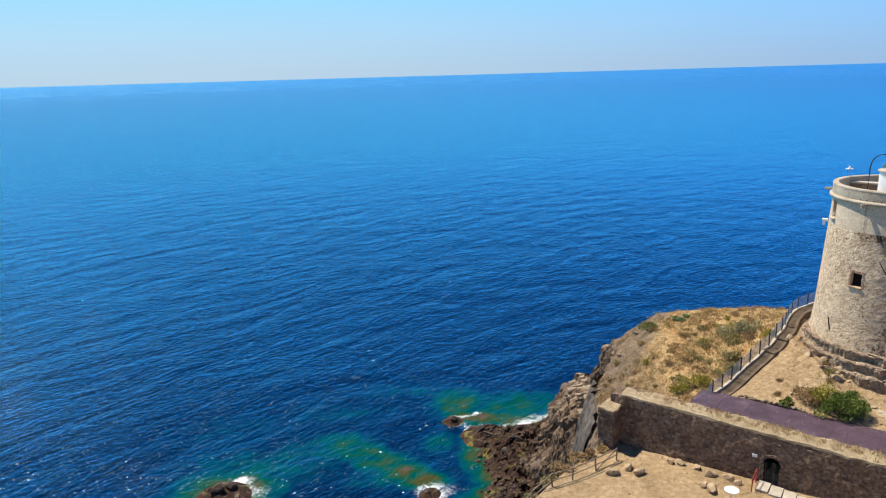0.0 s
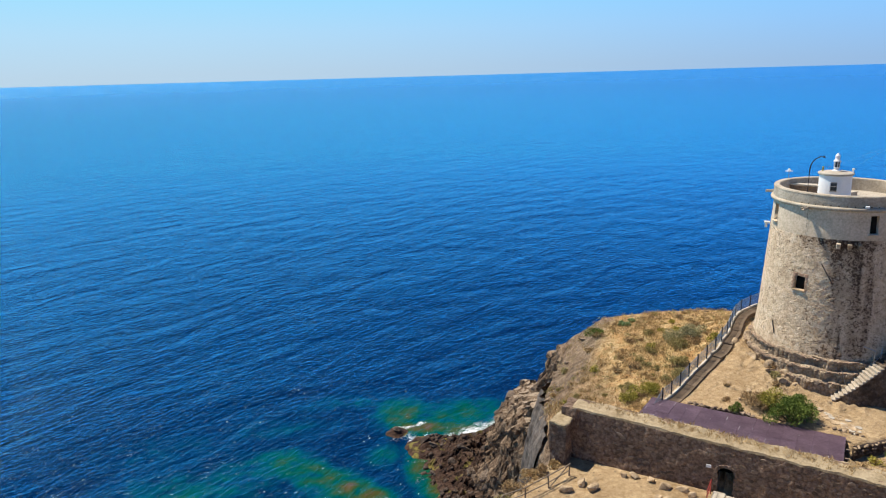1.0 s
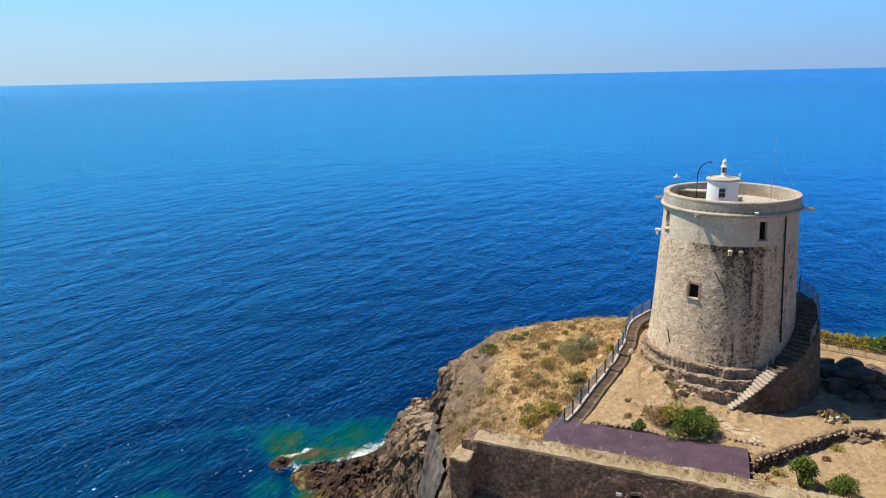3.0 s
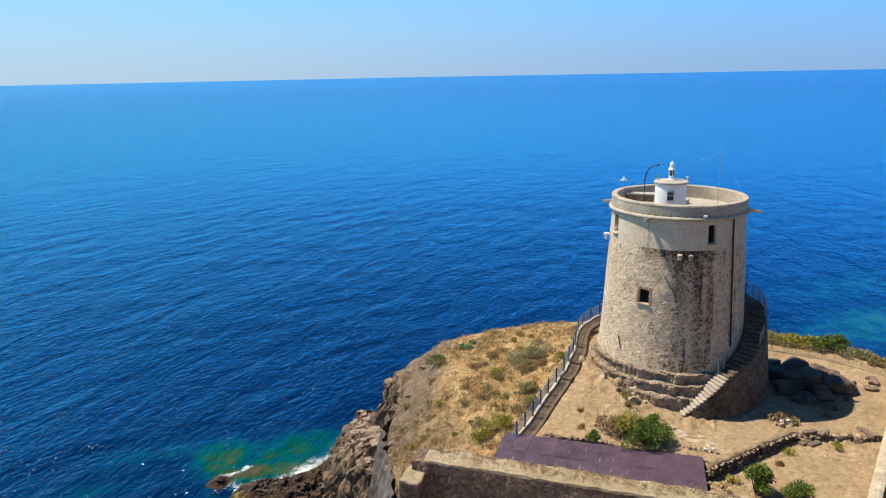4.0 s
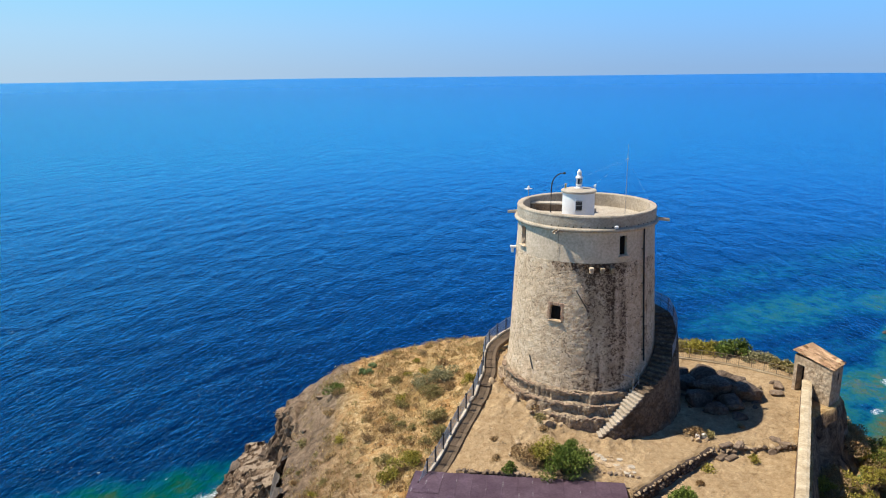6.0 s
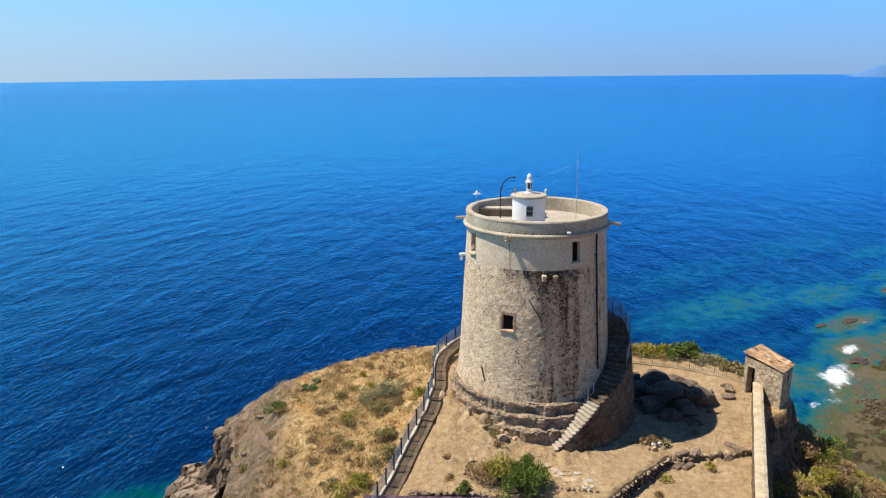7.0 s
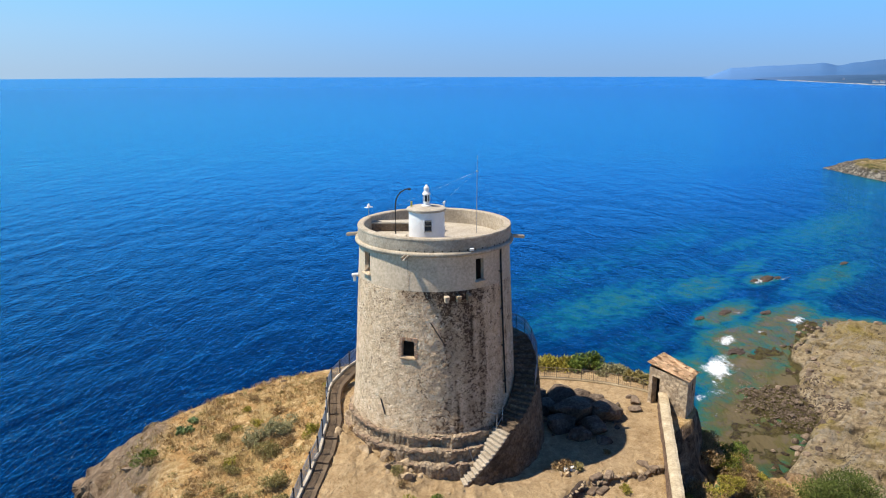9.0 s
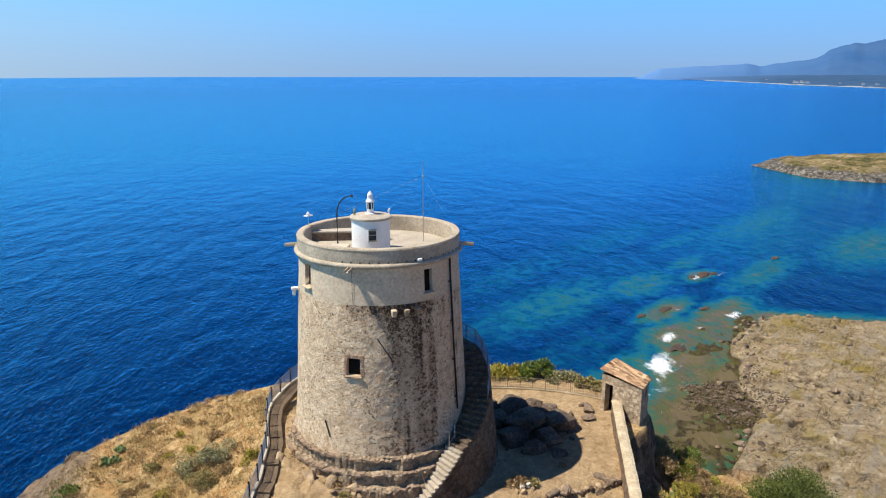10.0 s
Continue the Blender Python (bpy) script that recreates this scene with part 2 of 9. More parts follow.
def make_ground():
    """Trodden earth on the flat, dry grass on the headland, bare dark rock where it is steep."""
    m, n, l, b = material("headland_ground", 0.95, 0.0, 0.15)
    geo = n.new("ShaderNodeNewGeometry")
    co = geo.outputs["Position"]
    sep = n.new("ShaderNodeSeparateXYZ")
    l.new(geo.outputs["Normal"], sep.inputs[0])
    wide = noise_node(n, l, 0.35, 6, 0.6, co, 0.5)
    small = noise_node(n, l, 2.6, 6, 0.7, co, 0.3)
    grit = noise_node(n, l, 14, 4, 0.7, co)
    earth = ramp_node(n, l, small.outputs["Fac"], [(0.3, (0.29, 0.195, 0.10)), (0.42, (0.40, 0.28, 0.152)), (0.56, (0.48, 0.35, 0.20)), (0.7, (0.58, 0.44, 0.265))]).outputs[0]
    worn = ramp_node(n, l, wide.outputs["Fac"], [(0.34, (0.82, 0.79, 0.75)), (0.45, (0.97, 0.95, 0.93)), (0.6, (1.06, 1.05, 1.04))]).outputs[0]
    earth = mix_node(n, l, 1.0, earth, worn, "MULTIPLY")
    red = noise_node(n, l, 0.9, 5, 0.6, co, 0.6)
    dry = ramp_node(n, l, small.outputs["Fac"], [(0.32, (0.20, 0.125, 0.05)), (0.42, (0.40, 0.255, 0.105)), (0.53, (0.545, 0.375, 0.175)), (0.66, (0.68, 0.515, 0.29))]).outputs[0]
    dry = mix_node(n, l, ramp_node(n, l, red.outputs["Fac"], [(0.5, (0, 0, 0)), (0.62, (0.75, 0.75, 0.75))]).outputs[0], dry, (0.44, 0.235, 0.085))
    green = mix_node(n, l, ramp_node(n, l, wide.outputs["Fac"], [(0.52, (0, 0, 0)), (0.66, (0.7, 0.7, 0.7))]).outputs[0], dry, (0.30, 0.225, 0.09))
    at = n.new("ShaderNodeAttribute")
    at.attribute_name = "grass"
    edge = n.new("ShaderNodeMath")
    edge.operation = "MULTIPLY_ADD"
    l.new(wide.outputs["Fac"], edge.inputs[0])
    edge.inputs[1].default_value = 0.6
    l.new(at.outputs["Fac"], edge.inputs[2])
    gm = ramp_node(n, l, edge.outputs[0], [(0.65, (0, 0, 0)), (0.95, (1, 1, 1))]).outputs[0]
    soil = mix_node(n, l, gm, earth, green)
    # stony slope: grey-brown earth, paler chips, a few green tufts
    slope = n.new("ShaderNodeAttribute")
    slope.attribute_name = "scree"
    stony = ramp_node(n, l, small.outputs["Fac"], [(0.32, (0.085, 0.058, 0.036)), (0.44, (0.19, 0.135, 0.086)), (0.56, (0.275, 0.20, 0.132)), (0.68, (0.42, 0.33, 0.235))]).outputs[0]
    stony = mix_node(n, l, ramp_node(n, l, red.outputs["Fac"], [(0.54, (0, 0, 0)), (0.66, (0.6, 0.6, 0.6))]).outputs[0], stony, (0.20, 0.17, 0.06))
    soil = mix_node(n, l, slope.outputs["Fac"], soil, stony)
    rockn = noise_node(n, l, 0.8, 8, 0.7, co, 1.2)
    rock = ramp_node(n, l, rockn.outputs["Fac"], [(0.34, (0.02, 0.015, 0.012)), (0.43, (0.105, 0.07, 0.045)), (0.53, (0.21, 0.142, 0.09)), (0.66, (0.36, 0.26, 0.17))]).outputs[0]
    high = n.new("ShaderNodeSeparateXYZ")
    l.new(co, high.inputs[0])
    # flat tops at middle height are pale, the tidal foot dark with yellow weed
    level = n.new("ShaderNodeMath")
    level.operation = "MULTIPLY_ADD"
    l.new(wide.outputs["Fac"], level.inputs[0])
    level.inputs[1].default_value = 6.0
    l.new(high.outputs["Z"], level.inputs[2])
    flat_top = ramp_node(n, l, sep.outputs["Z"], [(0.84, (0, 0, 0)), (0.97, (0.8, 0.8, 0.8))]).outputs[0]
    upper = n.new("ShaderNodeMapRange")
    upper.inputs[1].default_value, upper.inputs[2].default_value = 8.5, 12.0
    l.new(level.outputs[0], upper.inputs[0])
    below = n.new("ShaderNodeMapRange")
    below.inputs[1].default_value, below.inputs[2].default_value = 18.5, 16.5
    l.new(high.outputs["Z"], below.inputs[0])
    cap = mix_node(n, l, below.outputs[0], (0.0, 0.0, 0.0), mix_node(n, l, upper.outputs[0], (0.0, 0.0, 0.0), flat_top))
    rock = mix_node(n, l, cap, rock, (0.42, 0.33, 0.235))
    tide = n.new("ShaderNodeMapRange")
    tide.inputs[1].default_value, tide.inputs[2].default_value = 7.2, 4.4
    l.new(level.outputs[0], tide.inputs[0])
    wet = mix_node(n, l, 1.0, rock, (0.34, 0.29, 0.31), "MULTIPLY")
    weed = n.new("ShaderNodeMapRange")
    weed.inputs[1].default_value, weed.inputs[2].default_value = 4.6, 3.6
    l.new(level.outputs[0], weed.inputs[0])
    patch = ramp_node(n, l, noise_node(n, l, 0.5, 5, 0.6, co, 0.5).outputs["Fac"], [(0.55, (0, 0, 0)), (0.63, (0.8, 0.8, 0.8))]).outputs[0]
    wet = mix_node(n, l, mix_node(n, l, weed.outputs[0], (0.0, 0.0, 0.0), patch), wet, (0.24, 0.205, 0.05))
    rock = mix_node(n, l, tide.outputs[0], rock, wet)
    steep = n.new("ShaderNodeMath")
    steep.operation = "MULTIPLY_ADD"
    l.new(wide.outputs["Fac"], steep.inputs[0])
    steep.inputs[1].default_value = 0.35
    l.new(sep.outputs["Z"], steep.inputs[2])
    sm = ramp_node(n, l, steep.outputs[0], [(0.78, (1, 1, 1)), (0.98, (0, 0, 0))]).outputs[0]
    lo = n.new("ShaderNodeAttribute")
    lo.attribute_name = "rocky"
    mx = n.new("ShaderNodeMath")
    mx.operation = "MAXIMUM"
    l.new(sm, mx.inputs[0])
    l.new(lo.outputs["Fac"], mx.inputs[1])
    col = mix_node(n, l, mx.outputs[0], soil, rock)
    gr = ramp_node(n, l, grit.outputs["Fac"], [(0.32, (0.62, 0.59, 0.56)), (0.44, (0.93, 0.92, 0.91)), (0.62, (1.08, 1.08, 1.08))]).outputs[0]
    col = mix_node(n, l, 1.0, col, gr, "MULTIPLY")
    l.new(col, b.inputs["Base Color"])
    n1 = bump_node(n, l, None, small.outputs["Fac"], 0.18, 0.8)
    n2 = bump_node(n, l, None, rockn.outputs["Fac"], 0.7, 0.7, n1)
    bump_node(n, l, b, grit.outputs["Fac"], 0.04, 0.8, n2)
    return m


def make_masonry(name, dark, mid, light, stone=2.4, stain=0.0, relief=0.12):
    """Rubble masonry, half worn out of its render: stones of uneven tone, open joints, broad stains."""
    m, n, l, b = material(name, 0.93, 0.0, 0.2)
    co = world_coord(n)
    vor = n.new("ShaderNodeTexVoronoi")
    vor.feature = "F1"
    vor.inputs["Scale"].default_value = stone
    wob = noise_node(n, l, 2.0, 3, 0.5, co)
    warped = mix_node(n, l, 0.12, co, wob.outputs["Color"], "ADD")
    l.new(warped, vor.inputs["Vector"])
    broad = noise_node(n, l, 0.33, 7, 0.65, co, 0.7)
    small = noise_node(n, l, 5.5, 7, 0.72, co, 0.3)
    tone = n.new("ShaderNodeSeparateColor")
    l.new(vor.outputs["Color"], tone.inputs[0])
    col = ramp_node(n, l, small.outputs["Fac"], [(0.3, dark), (0.5, mid), (0.72, light)]).outputs[0]
    st = ramp_node(n, l, tone.outputs[0], [(0.0, (0.72, 0.7, 0.68)), (1.0, (1.15, 1.13, 1.1))]).outputs[0]
    col = mix_node(n, l, 0.8, col, st, "MULTIPLY")
    joint = ramp_node(n, l, vor.outputs["Distance"], [(0.45, (1, 1, 1)), (0.72, (0.55, 0.52, 0.5))]).outputs[0]
    col = mix_node(n, l, 0.6, col, joint, "MULTIPLY")
    if stain:
        sm = ramp_node(n, l, broad.outputs["Fac"], [(0.5, (0, 0, 0)), (0.68, (stain,) * 3)]).outputs[0]
        col = mix_node(n, l, sm, col, (dark[0] * 0.35, dark[1] * 0.35, dark[2] * 0.38))
    l.new(col, b.inputs["Base Color"])
    n1 = bump_node(n, l, None, vor.outputs["Distance"], -relief, 0.9)
    bump_node(n, l, b, small.outputs["Fac"], relief, 1.0, n1)
    return m


def make_tower_stone():
    """Pitted rubble that has lost most of its render; the dark runs below the band come with the mesh."""
    m, n, l, b = material("tower_rubble", 0.94, 0.0, 0.15)
    co = world_coord(n)
    at = n.new("ShaderNodeAttribute")
    at.attribute_name = "stain"
    broad = noise_node(n, l, 0.45, 6, 0.65, co, 0.8)
    mid = noise_node(n, l, 2.3, 6, 0.7, co, 0.6)
    pits = noise_node(n, l, 5.5, 6, 0.72, co, 0.5)
    fine = noise_node(n, l, 13, 5, 0.75, co)
    col = ramp_node(n, l, mid.outputs["Fac"], [(0.34, (0.46, 0.33, 0.21)), (0.48, (0.62, 0.468, 0.308)), (0.64, (0.76, 0.61, 0.43))]).outputs[0]
    thr = n.new("ShaderNodeMath")
    thr.operation = "MULTIPLY_ADD"
    l.new(at.outputs["Fac"], thr.inputs[0])
    thr.inputs[1].default_value = -0.12
    l.new(pits.outputs["Fac"], thr.inputs[2])
    thr2 = n.new("ShaderNodeMath")
    thr2.operation = "MULTIPLY_ADD"
    l.new(broad.outputs["Fac"], thr2.inputs[0])
    thr2.inputs[1].default_value = -0.28
    l.new(thr.outputs[0], thr2.inputs[2])
    pm = ramp_node(n, l, thr2.outputs[0], [(0.232, (1, 1, 1)), (0.265, (0, 0, 0))]).outputs[0]
    # larger hollows where stones have dropped out, lying in courses
    flat = n.new("ShaderNodeMapping")
    flat.inputs["Scale"].default_value = (1.0, 1.0, 1.8)
    l.new(co, flat.inputs["Vector"])
    holes = noise_node(n, l, 3.6, 5, 0.7, flat.outputs[0], 1.2)
    hollow = n.new("ShaderNodeMath")
    hollow.operation = "MULTIPLY_ADD"
    l.new(at.outputs["Fac"], hollow.inputs[0])
    hollow.inputs[1].default_value = -0.07
    l.new(holes.outputs["Fac"], hollow.inputs[2])
    hollow2 = n.new("ShaderNodeMath")
    hollow2.operation = "MULTIPLY_ADD"
    l.new(broad.outputs["Fac"], hollow2.inputs[0])
    hollow2.inputs[1].default_value = -0.22
    l.new(hollow.outputs[0], hollow2.inputs[2])
    hm = ramp_node(n, l, hollow2.outputs[0], [(0.268, (1, 1, 1)), (0.293, (0, 0, 0))]).outputs[0]
    col = mix_node(n, l, hm, col, (0.20, 0.135, 0.085))
    col = mix_node(n, l, pm, col, (0.15, 0.10, 0.065))
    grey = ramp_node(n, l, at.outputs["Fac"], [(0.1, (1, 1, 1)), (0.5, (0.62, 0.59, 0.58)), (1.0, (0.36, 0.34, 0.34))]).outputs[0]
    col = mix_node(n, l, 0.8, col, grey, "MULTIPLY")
    gr = ramp_node(n, l, fine.outputs["Fac"], [(0.33, (0.68, 0.66, 0.64)), (0.46, (0.96, 0.95, 0.94)), (0.64, (1.08, 1.08, 1.07))]).outputs[0]
    col = mix_node(n, l, 1.0, col, gr, "MULTIPLY")
    l.new(col, b.inputs["Base Color"])
    n1 = bump_node(n, l, None, mid.outputs["Fac"], 0.02, 0.7)
    n2 = bump_node(n, l, None, pits.outputs["Fac"], 0.1, 1.0, n1)
    bump_node(n, l, b, fine.outputs["Fac"], 0.02, 0.8, n2)
    return m


def leafy(name, dark, light, vary=0.35):
    m, n, l, b = material(name, 0.7, 0.0, 0.25)
    geo = n.new("ShaderNodeNewGeometry")
    c = ramp_node(n, l, geo.outputs["Random Per Island"], [(0.0, dark), (1.0, light)]).outputs[0]
    l.new(c, b.inputs["Base Color"])
    return m


SEA = make_sea()
GROUND = make_ground()
TOWER_STONE = make_tower_stone()
WALL_STONE = make_masonry("wall_rubble", (0.10, 0.065, 0.046), (0.235, 0.16, 0.112), (0.38, 0.28, 0.2), 4.6, 0.4, 0.07)
PLASTER = grainy("old_plaster", (0.56, 0.44, 0.30), (0.70, 0.575, 0.42), 0.5, 6, 0.9, 0.012)
PARAPET = grainy("weathered_cement", (0.35, 0.295, 0.215), (0.56, 0.48, 0.365), 0.7, 7, 0.9, 0.02)
WHITE = grainy("white_paint", (0.76, 0.75, 0.72), (0.83, 0.82, 0.79), 1.5, 9, 0.6, 0.003, grit=0.2)
CONCRETE = grainy("pale_concrete", (0.42, 0.36, 0.28), (0.58, 0.52, 0.42), 0.8, 9, 0.9, 0.015, vary=0.12)
PURPLE = grainy("purple_sheet", (0.155, 0.095, 0.13), (0.25, 0.17, 0.215), 0.9, 7, 0.55, 0.006, 0.4, vary=0.1)
# near-black, put in for the unlit inside of openings
DARK = grainy("dark_interior", (0.02, 0.016, 0.013), (0.035, 0.03, 0.025), 2, 8, 0.9, 0.0)
IRON = grainy("dark_iron", (0.02, 0.021, 0.025), (0.045, 0.045, 0.05), 3, 20, 0.5, 0.0, 0.5, 0.6)
TILE = grainy("terracotta_tile", (0.60, 0.37, 0.20), (0.80, 0.56, 0.35), 1.5, 12, 0.85, 0.006, vary=0.12)
ROCK = make_masonry("dark_rock", (0.07, 0.05, 0.04), (0.2, 0.15, 0.11), (0.34, 0.27, 0.2), 0.9, 0.3, 0.25)
WOOD = grainy("grey_wood", (0.16, 0.12, 0.08), (0.30, 0.24, 0.17), 2, 14, 0.8, 0.006)
COPING = grainy("lichened_coping", (0.25, 0.185, 0.10), (0.46, 0.37, 0.235), 0.9, 8, 0.92, 0.03)
SIDE_COPING = grainy("pale_mortar_coping", (0.40, 0.31, 0.19), (0.64, 0.54, 0.37), 1.1, 8, 0.92, 0.02)
PAVING = grainy("worn_paving", (0.11, 0.078, 0.05), (0.20, 0.145, 0.095), 0.9, 9, 0.92, 0.015, vary=0.2)
BRICK = grainy("red_brick", (0.38, 0.22, 0.14), (0.56, 0.38, 0.25), 3, 12, 0.9, 0.01, vary=0.25)
RED = grainy("red_paint", (0.28, 0.03, 0.025), (0.4, 0.06, 0.045), 3, 18, 0.5, 0.0, 0.4)
GLASS = grainy("dark_window_glass", (0.03, 0.035, 0.04), (0.05, 0.06, 0.065), 2, 9, 0.12, 0.0, 0.6)
STEEL = grainy("galvanised_steel", (0.35, 0.36, 0.37), (0.5, 0.51, 0.52), 3, 16, 0.45, 0.0, 0.5, 0.7)
BLUE_IRON = grainy("blue_grey_iron", (0.22, 0.26, 0.32), (0.33, 0.37, 0.43), 3, 16, 0.6, 0.0, 0.4, 0.3)
BLACKISH = grainy("black_rubber", (0.015, 0.014, 0.014), (0.03, 0.028, 0.026), 3, 16, 0.8, 0.0)
BOULDER = make_masonry("brown_boulder", (0.12, 0.085, 0.06), (0.25, 0.185, 0.13), (0.38, 0.3, 0.22), 1.2, 0.2, 0.08)
PALE_STONE = make_masonry("pale_loose_stone", (0.27, 0.19, 0.11), (0.46, 0.345, 0.215), (0.62, 0.49, 0.335), 1.6, 0.1, 0.05)
LEAF_GREEN = leafy("fresh_leaf", (0.05, 0.085, 0.01), (0.19, 0.24, 0.04))
LEAF_OLIVE = leafy("olive_leaf", (0.18, 0.15, 0.05), (0.40, 0.33, 0.13))
LEAF_GREY = leafy("grey_green_leaf", (0.18, 0.17, 0.08), (0.45, 0.41, 0.22))
LEAF_DRY = leafy("dry_leaf", (0.22, 0.14, 0.06), (0.48, 0.33, 0.16))
LEAF_YELLOW = leafy("yellow_green_leaf", (0.19, 0.17, 0.02), (0.44, 0.37, 0.07))
STRAW = leafy("straw", (0.28, 0.175, 0.065), (0.56, 0.40, 0.19))
TWIG = grainy("brown_twig", (0.09, 0.06, 0.04), (0.17, 0.12, 0.08), 3, 16, 0.9, 0.0)
CACTUS = leafy("cactus_green", (0.05, 0.085, 0.03), (0.14, 0.19, 0.07))
# dark rubble, its tone lowered to carry the tower's shade
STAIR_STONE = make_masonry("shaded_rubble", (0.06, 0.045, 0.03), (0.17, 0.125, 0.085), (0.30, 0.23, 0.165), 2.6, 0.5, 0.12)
FOOTING = make_masonry("footing_rubble", (0.17, 0.125, 0.085), (0.42, 0.325, 0.22), (0.62, 0.50, 0.36), 3.4, 0.35, 0.12)
HUT_STONE = make_masonry("hut_rubble", (0.30, 0.225, 0.15), (0.50, 0.395, 0.275), (0.62, 0.51, 0.37), 3.0, 0.15, 0.06)
TREAD = grainy("worn_tread", (0.36, 0.30, 0.225), (0.52, 0.45, 0.355), 1.2, 9, 0.9, 0.012, vary=0.15)
BIRD_LIME = grainy("white_droppings", (0.36, 0.33, 0.35), (0.52, 0.49, 0.50), 4, 20, 0.9, 0.0)
CLIFF_STONE = make_masonry("cliff_stone", (0.06, 0.04, 0.028), (0.22, 0.152, 0.098), (0.40, 0.295, 0.2), 0.9, 0.35, 0.2)
NETTING = grainy("dark_wire_netting", (0.035, 0.028, 0.024), (0.21, 0.165, 0.13), 1.3, 9, 0.85, 0.12)
LEAF_DEEP = leafy("deep_green_leaf", (0.04, 0.062, 0.01), (0.14, 0.17, 0.035))
HILLSIDE = grainy("bounce_hillside", (0.10, 0.08, 0.04), (0.26, 0.20, 0.11), 0.05, 1.2, 0.95, 0.1)
DARK_ROCK = make_masonry("blackish_rock", (0.03, 0.023, 0.02), (0.09, 0.066, 0.052), (0.17, 0.13, 0.10), 1.1, 0.3, 0.15)


# ---- builders ----
def mesh_object(name, verts, faces, mat, parent=None, smooth=False):
    me = bpy.data.meshes.new(name)
    me.from_pydata([tuple(v) for v in verts], [], [tuple(f) for f in faces])
    me.materials.append(mat)
    if smooth:
        me.shade_smooth()
    ob = new(name, me)
    if parent is not None:
        ob.parent = parent
    return ob


def part(name, bm, mat, parent=None, label="", smooth=False):
    bmesh.ops.recalc_face_normals(bm, faces=bm.faces)
    me = bpy.data.meshes.new(name)
    bm.to_mesh(me)
    bm.free()
    me.materials.append(mat)
    if smooth:
        me.shade_smooth()
    ob = new(name, me)
    if parent is not None:
        ob.parent = parent
    if label:
        ob["label"] = label
    return ob


def thing(name, label, category, at=(0, 0, 0), turn=0.0, group="", kind=""):
    e = new(name)
    e.matrix_world = Matrix.Translation(at) @ Matrix.Rotation(radians(turn), 4, "Z")
    return tagged(e, label, category, group, kind)


def add_box(bm, m, sx, sy, sz, bevel=0.0):
    r = bmesh.ops.create_cube(bm, size=1.0, matrix=m @ Matrix.Diagonal((sx, sy, sz, 1)))
    if bevel:
        es = list({e for v in r["verts"] for e in v.link_edges})
        bmesh.ops.bevel(bm, geom=es, offset=bevel, segments=1, affect="EDGES")
    return r


def add_tube(bm, a, b, ra, rb=None, n=8):
    a, b = Vector(a), Vector(b)
    rb = ra if rb is None else rb
    m = Matrix.Translation((a + b) / 2) @ (b - a).to_track_quat("Z", "Y").to_matrix().to_4x4()
    return bmesh.ops.create_cone(bm, cap_ends=True, segments=n, radius1=ra, radius2=rb, depth=(b - a).length, matrix=m)


def add_lathe(bm, profile, n=64, centre=(0, 0), a0=0.0, a1=360.0, wobble=None):
    """Turns rows of (r, z) about the upright axis."""
    full = abs(a1 - a0) >= 359.9
    cols = n if full else n + 1
    rings = []
    for r, z in profile:
        row = []
        for k in range(cols):
            a = radians(a0 + (a1 - a0) * k / n)
            rr = r + (wobble(a, z) if wobble else 0)
            row.append(bm.verts.new((centre[0] + rr * math.cos(a), centre[1] + rr * math.sin(a), z)))
        rings.append(row)
    for p, q in zip(rings, rings[1:]):
        for k in range(n):
            j = (k + 1) % cols
            bm.faces.new((p[k], p[j], q[j], q[k]))
    return rings


def hash2(ix, iy, seed):
    h = (ix * 374761393 + iy * 668265263 + seed * 1274126177) & 0xFFFFFFFF
    h = ((h ^ (h >> 13)) * 1103515245) & 0xFFFFFFFF
    h = ((h ^ (h >> 16)) * 2654435761) & 0xFFFFFFFF
    return ((h >> 8) & 0xFFFF) / 65535.0


def vnoise(x, y, seed=0):
    x, y = np.asarray(x, float), np.asarray(y, float)
    ix, iy = np.floor(x).astype(np.int64), np.floor(y).astype(np.int64)
    fx, fy = x - ix, y - iy
    fx, fy = fx * fx * (3 - 2 * fx), fy * fy * (3 - 2 * fy)
    a, b = hash2(ix, iy, seed), hash2(ix + 1, iy, seed)
    c, d = hash2(ix, iy + 1, seed), hash2(ix + 1, iy + 1, seed)
    return (a + (b - a) * fx) * (1 - fy) + (c + (d - c) * fx) * fy


def fbm(x, y, octaves=4, seed=0, gain=0.5, ridged=False):
    out, amp, tot = 0.0, 1.0, 0.0
    for k in range(octaves):
        v = vnoise(x * 2**k + 17.3 * k, y * 2**k - 9.1 * k, seed + k)
        out = out + amp * (1 - np.abs(2 * v - 1) if ridged else v)
        tot += amp
        amp *= gain
    return out / tot - 0.5


def cells(x, y, seed=0):
    """Scattered cells: how far the nearest border is, and a random value for each cell."""
    ix, iy = np.floor(x).astype(np.int64), np.floor(y).astype(np.int64)
    d1, d2, val = np.full(np.shape(x), 9.0), np.full(np.shape(x), 9.0), np.zeros(np.shape(x))
    for ox in (-1, 0, 1):
        for oy in (-1, 0, 1):
            cx, cy = ix + ox, iy + oy
            px, py = cx + hash2(cx, cy, seed), cy + hash2(cx, cy, seed + 7)
            d = np.hypot(x - px, y - py)
            near = d < d1
            d2 = np.where(near, d1, np.minimum(d2, d))
            val = np.where(near, hash2(cx, cy, seed + 13), val)
            d1 = np.where(near, d, d1)
    return d2 - d1, val


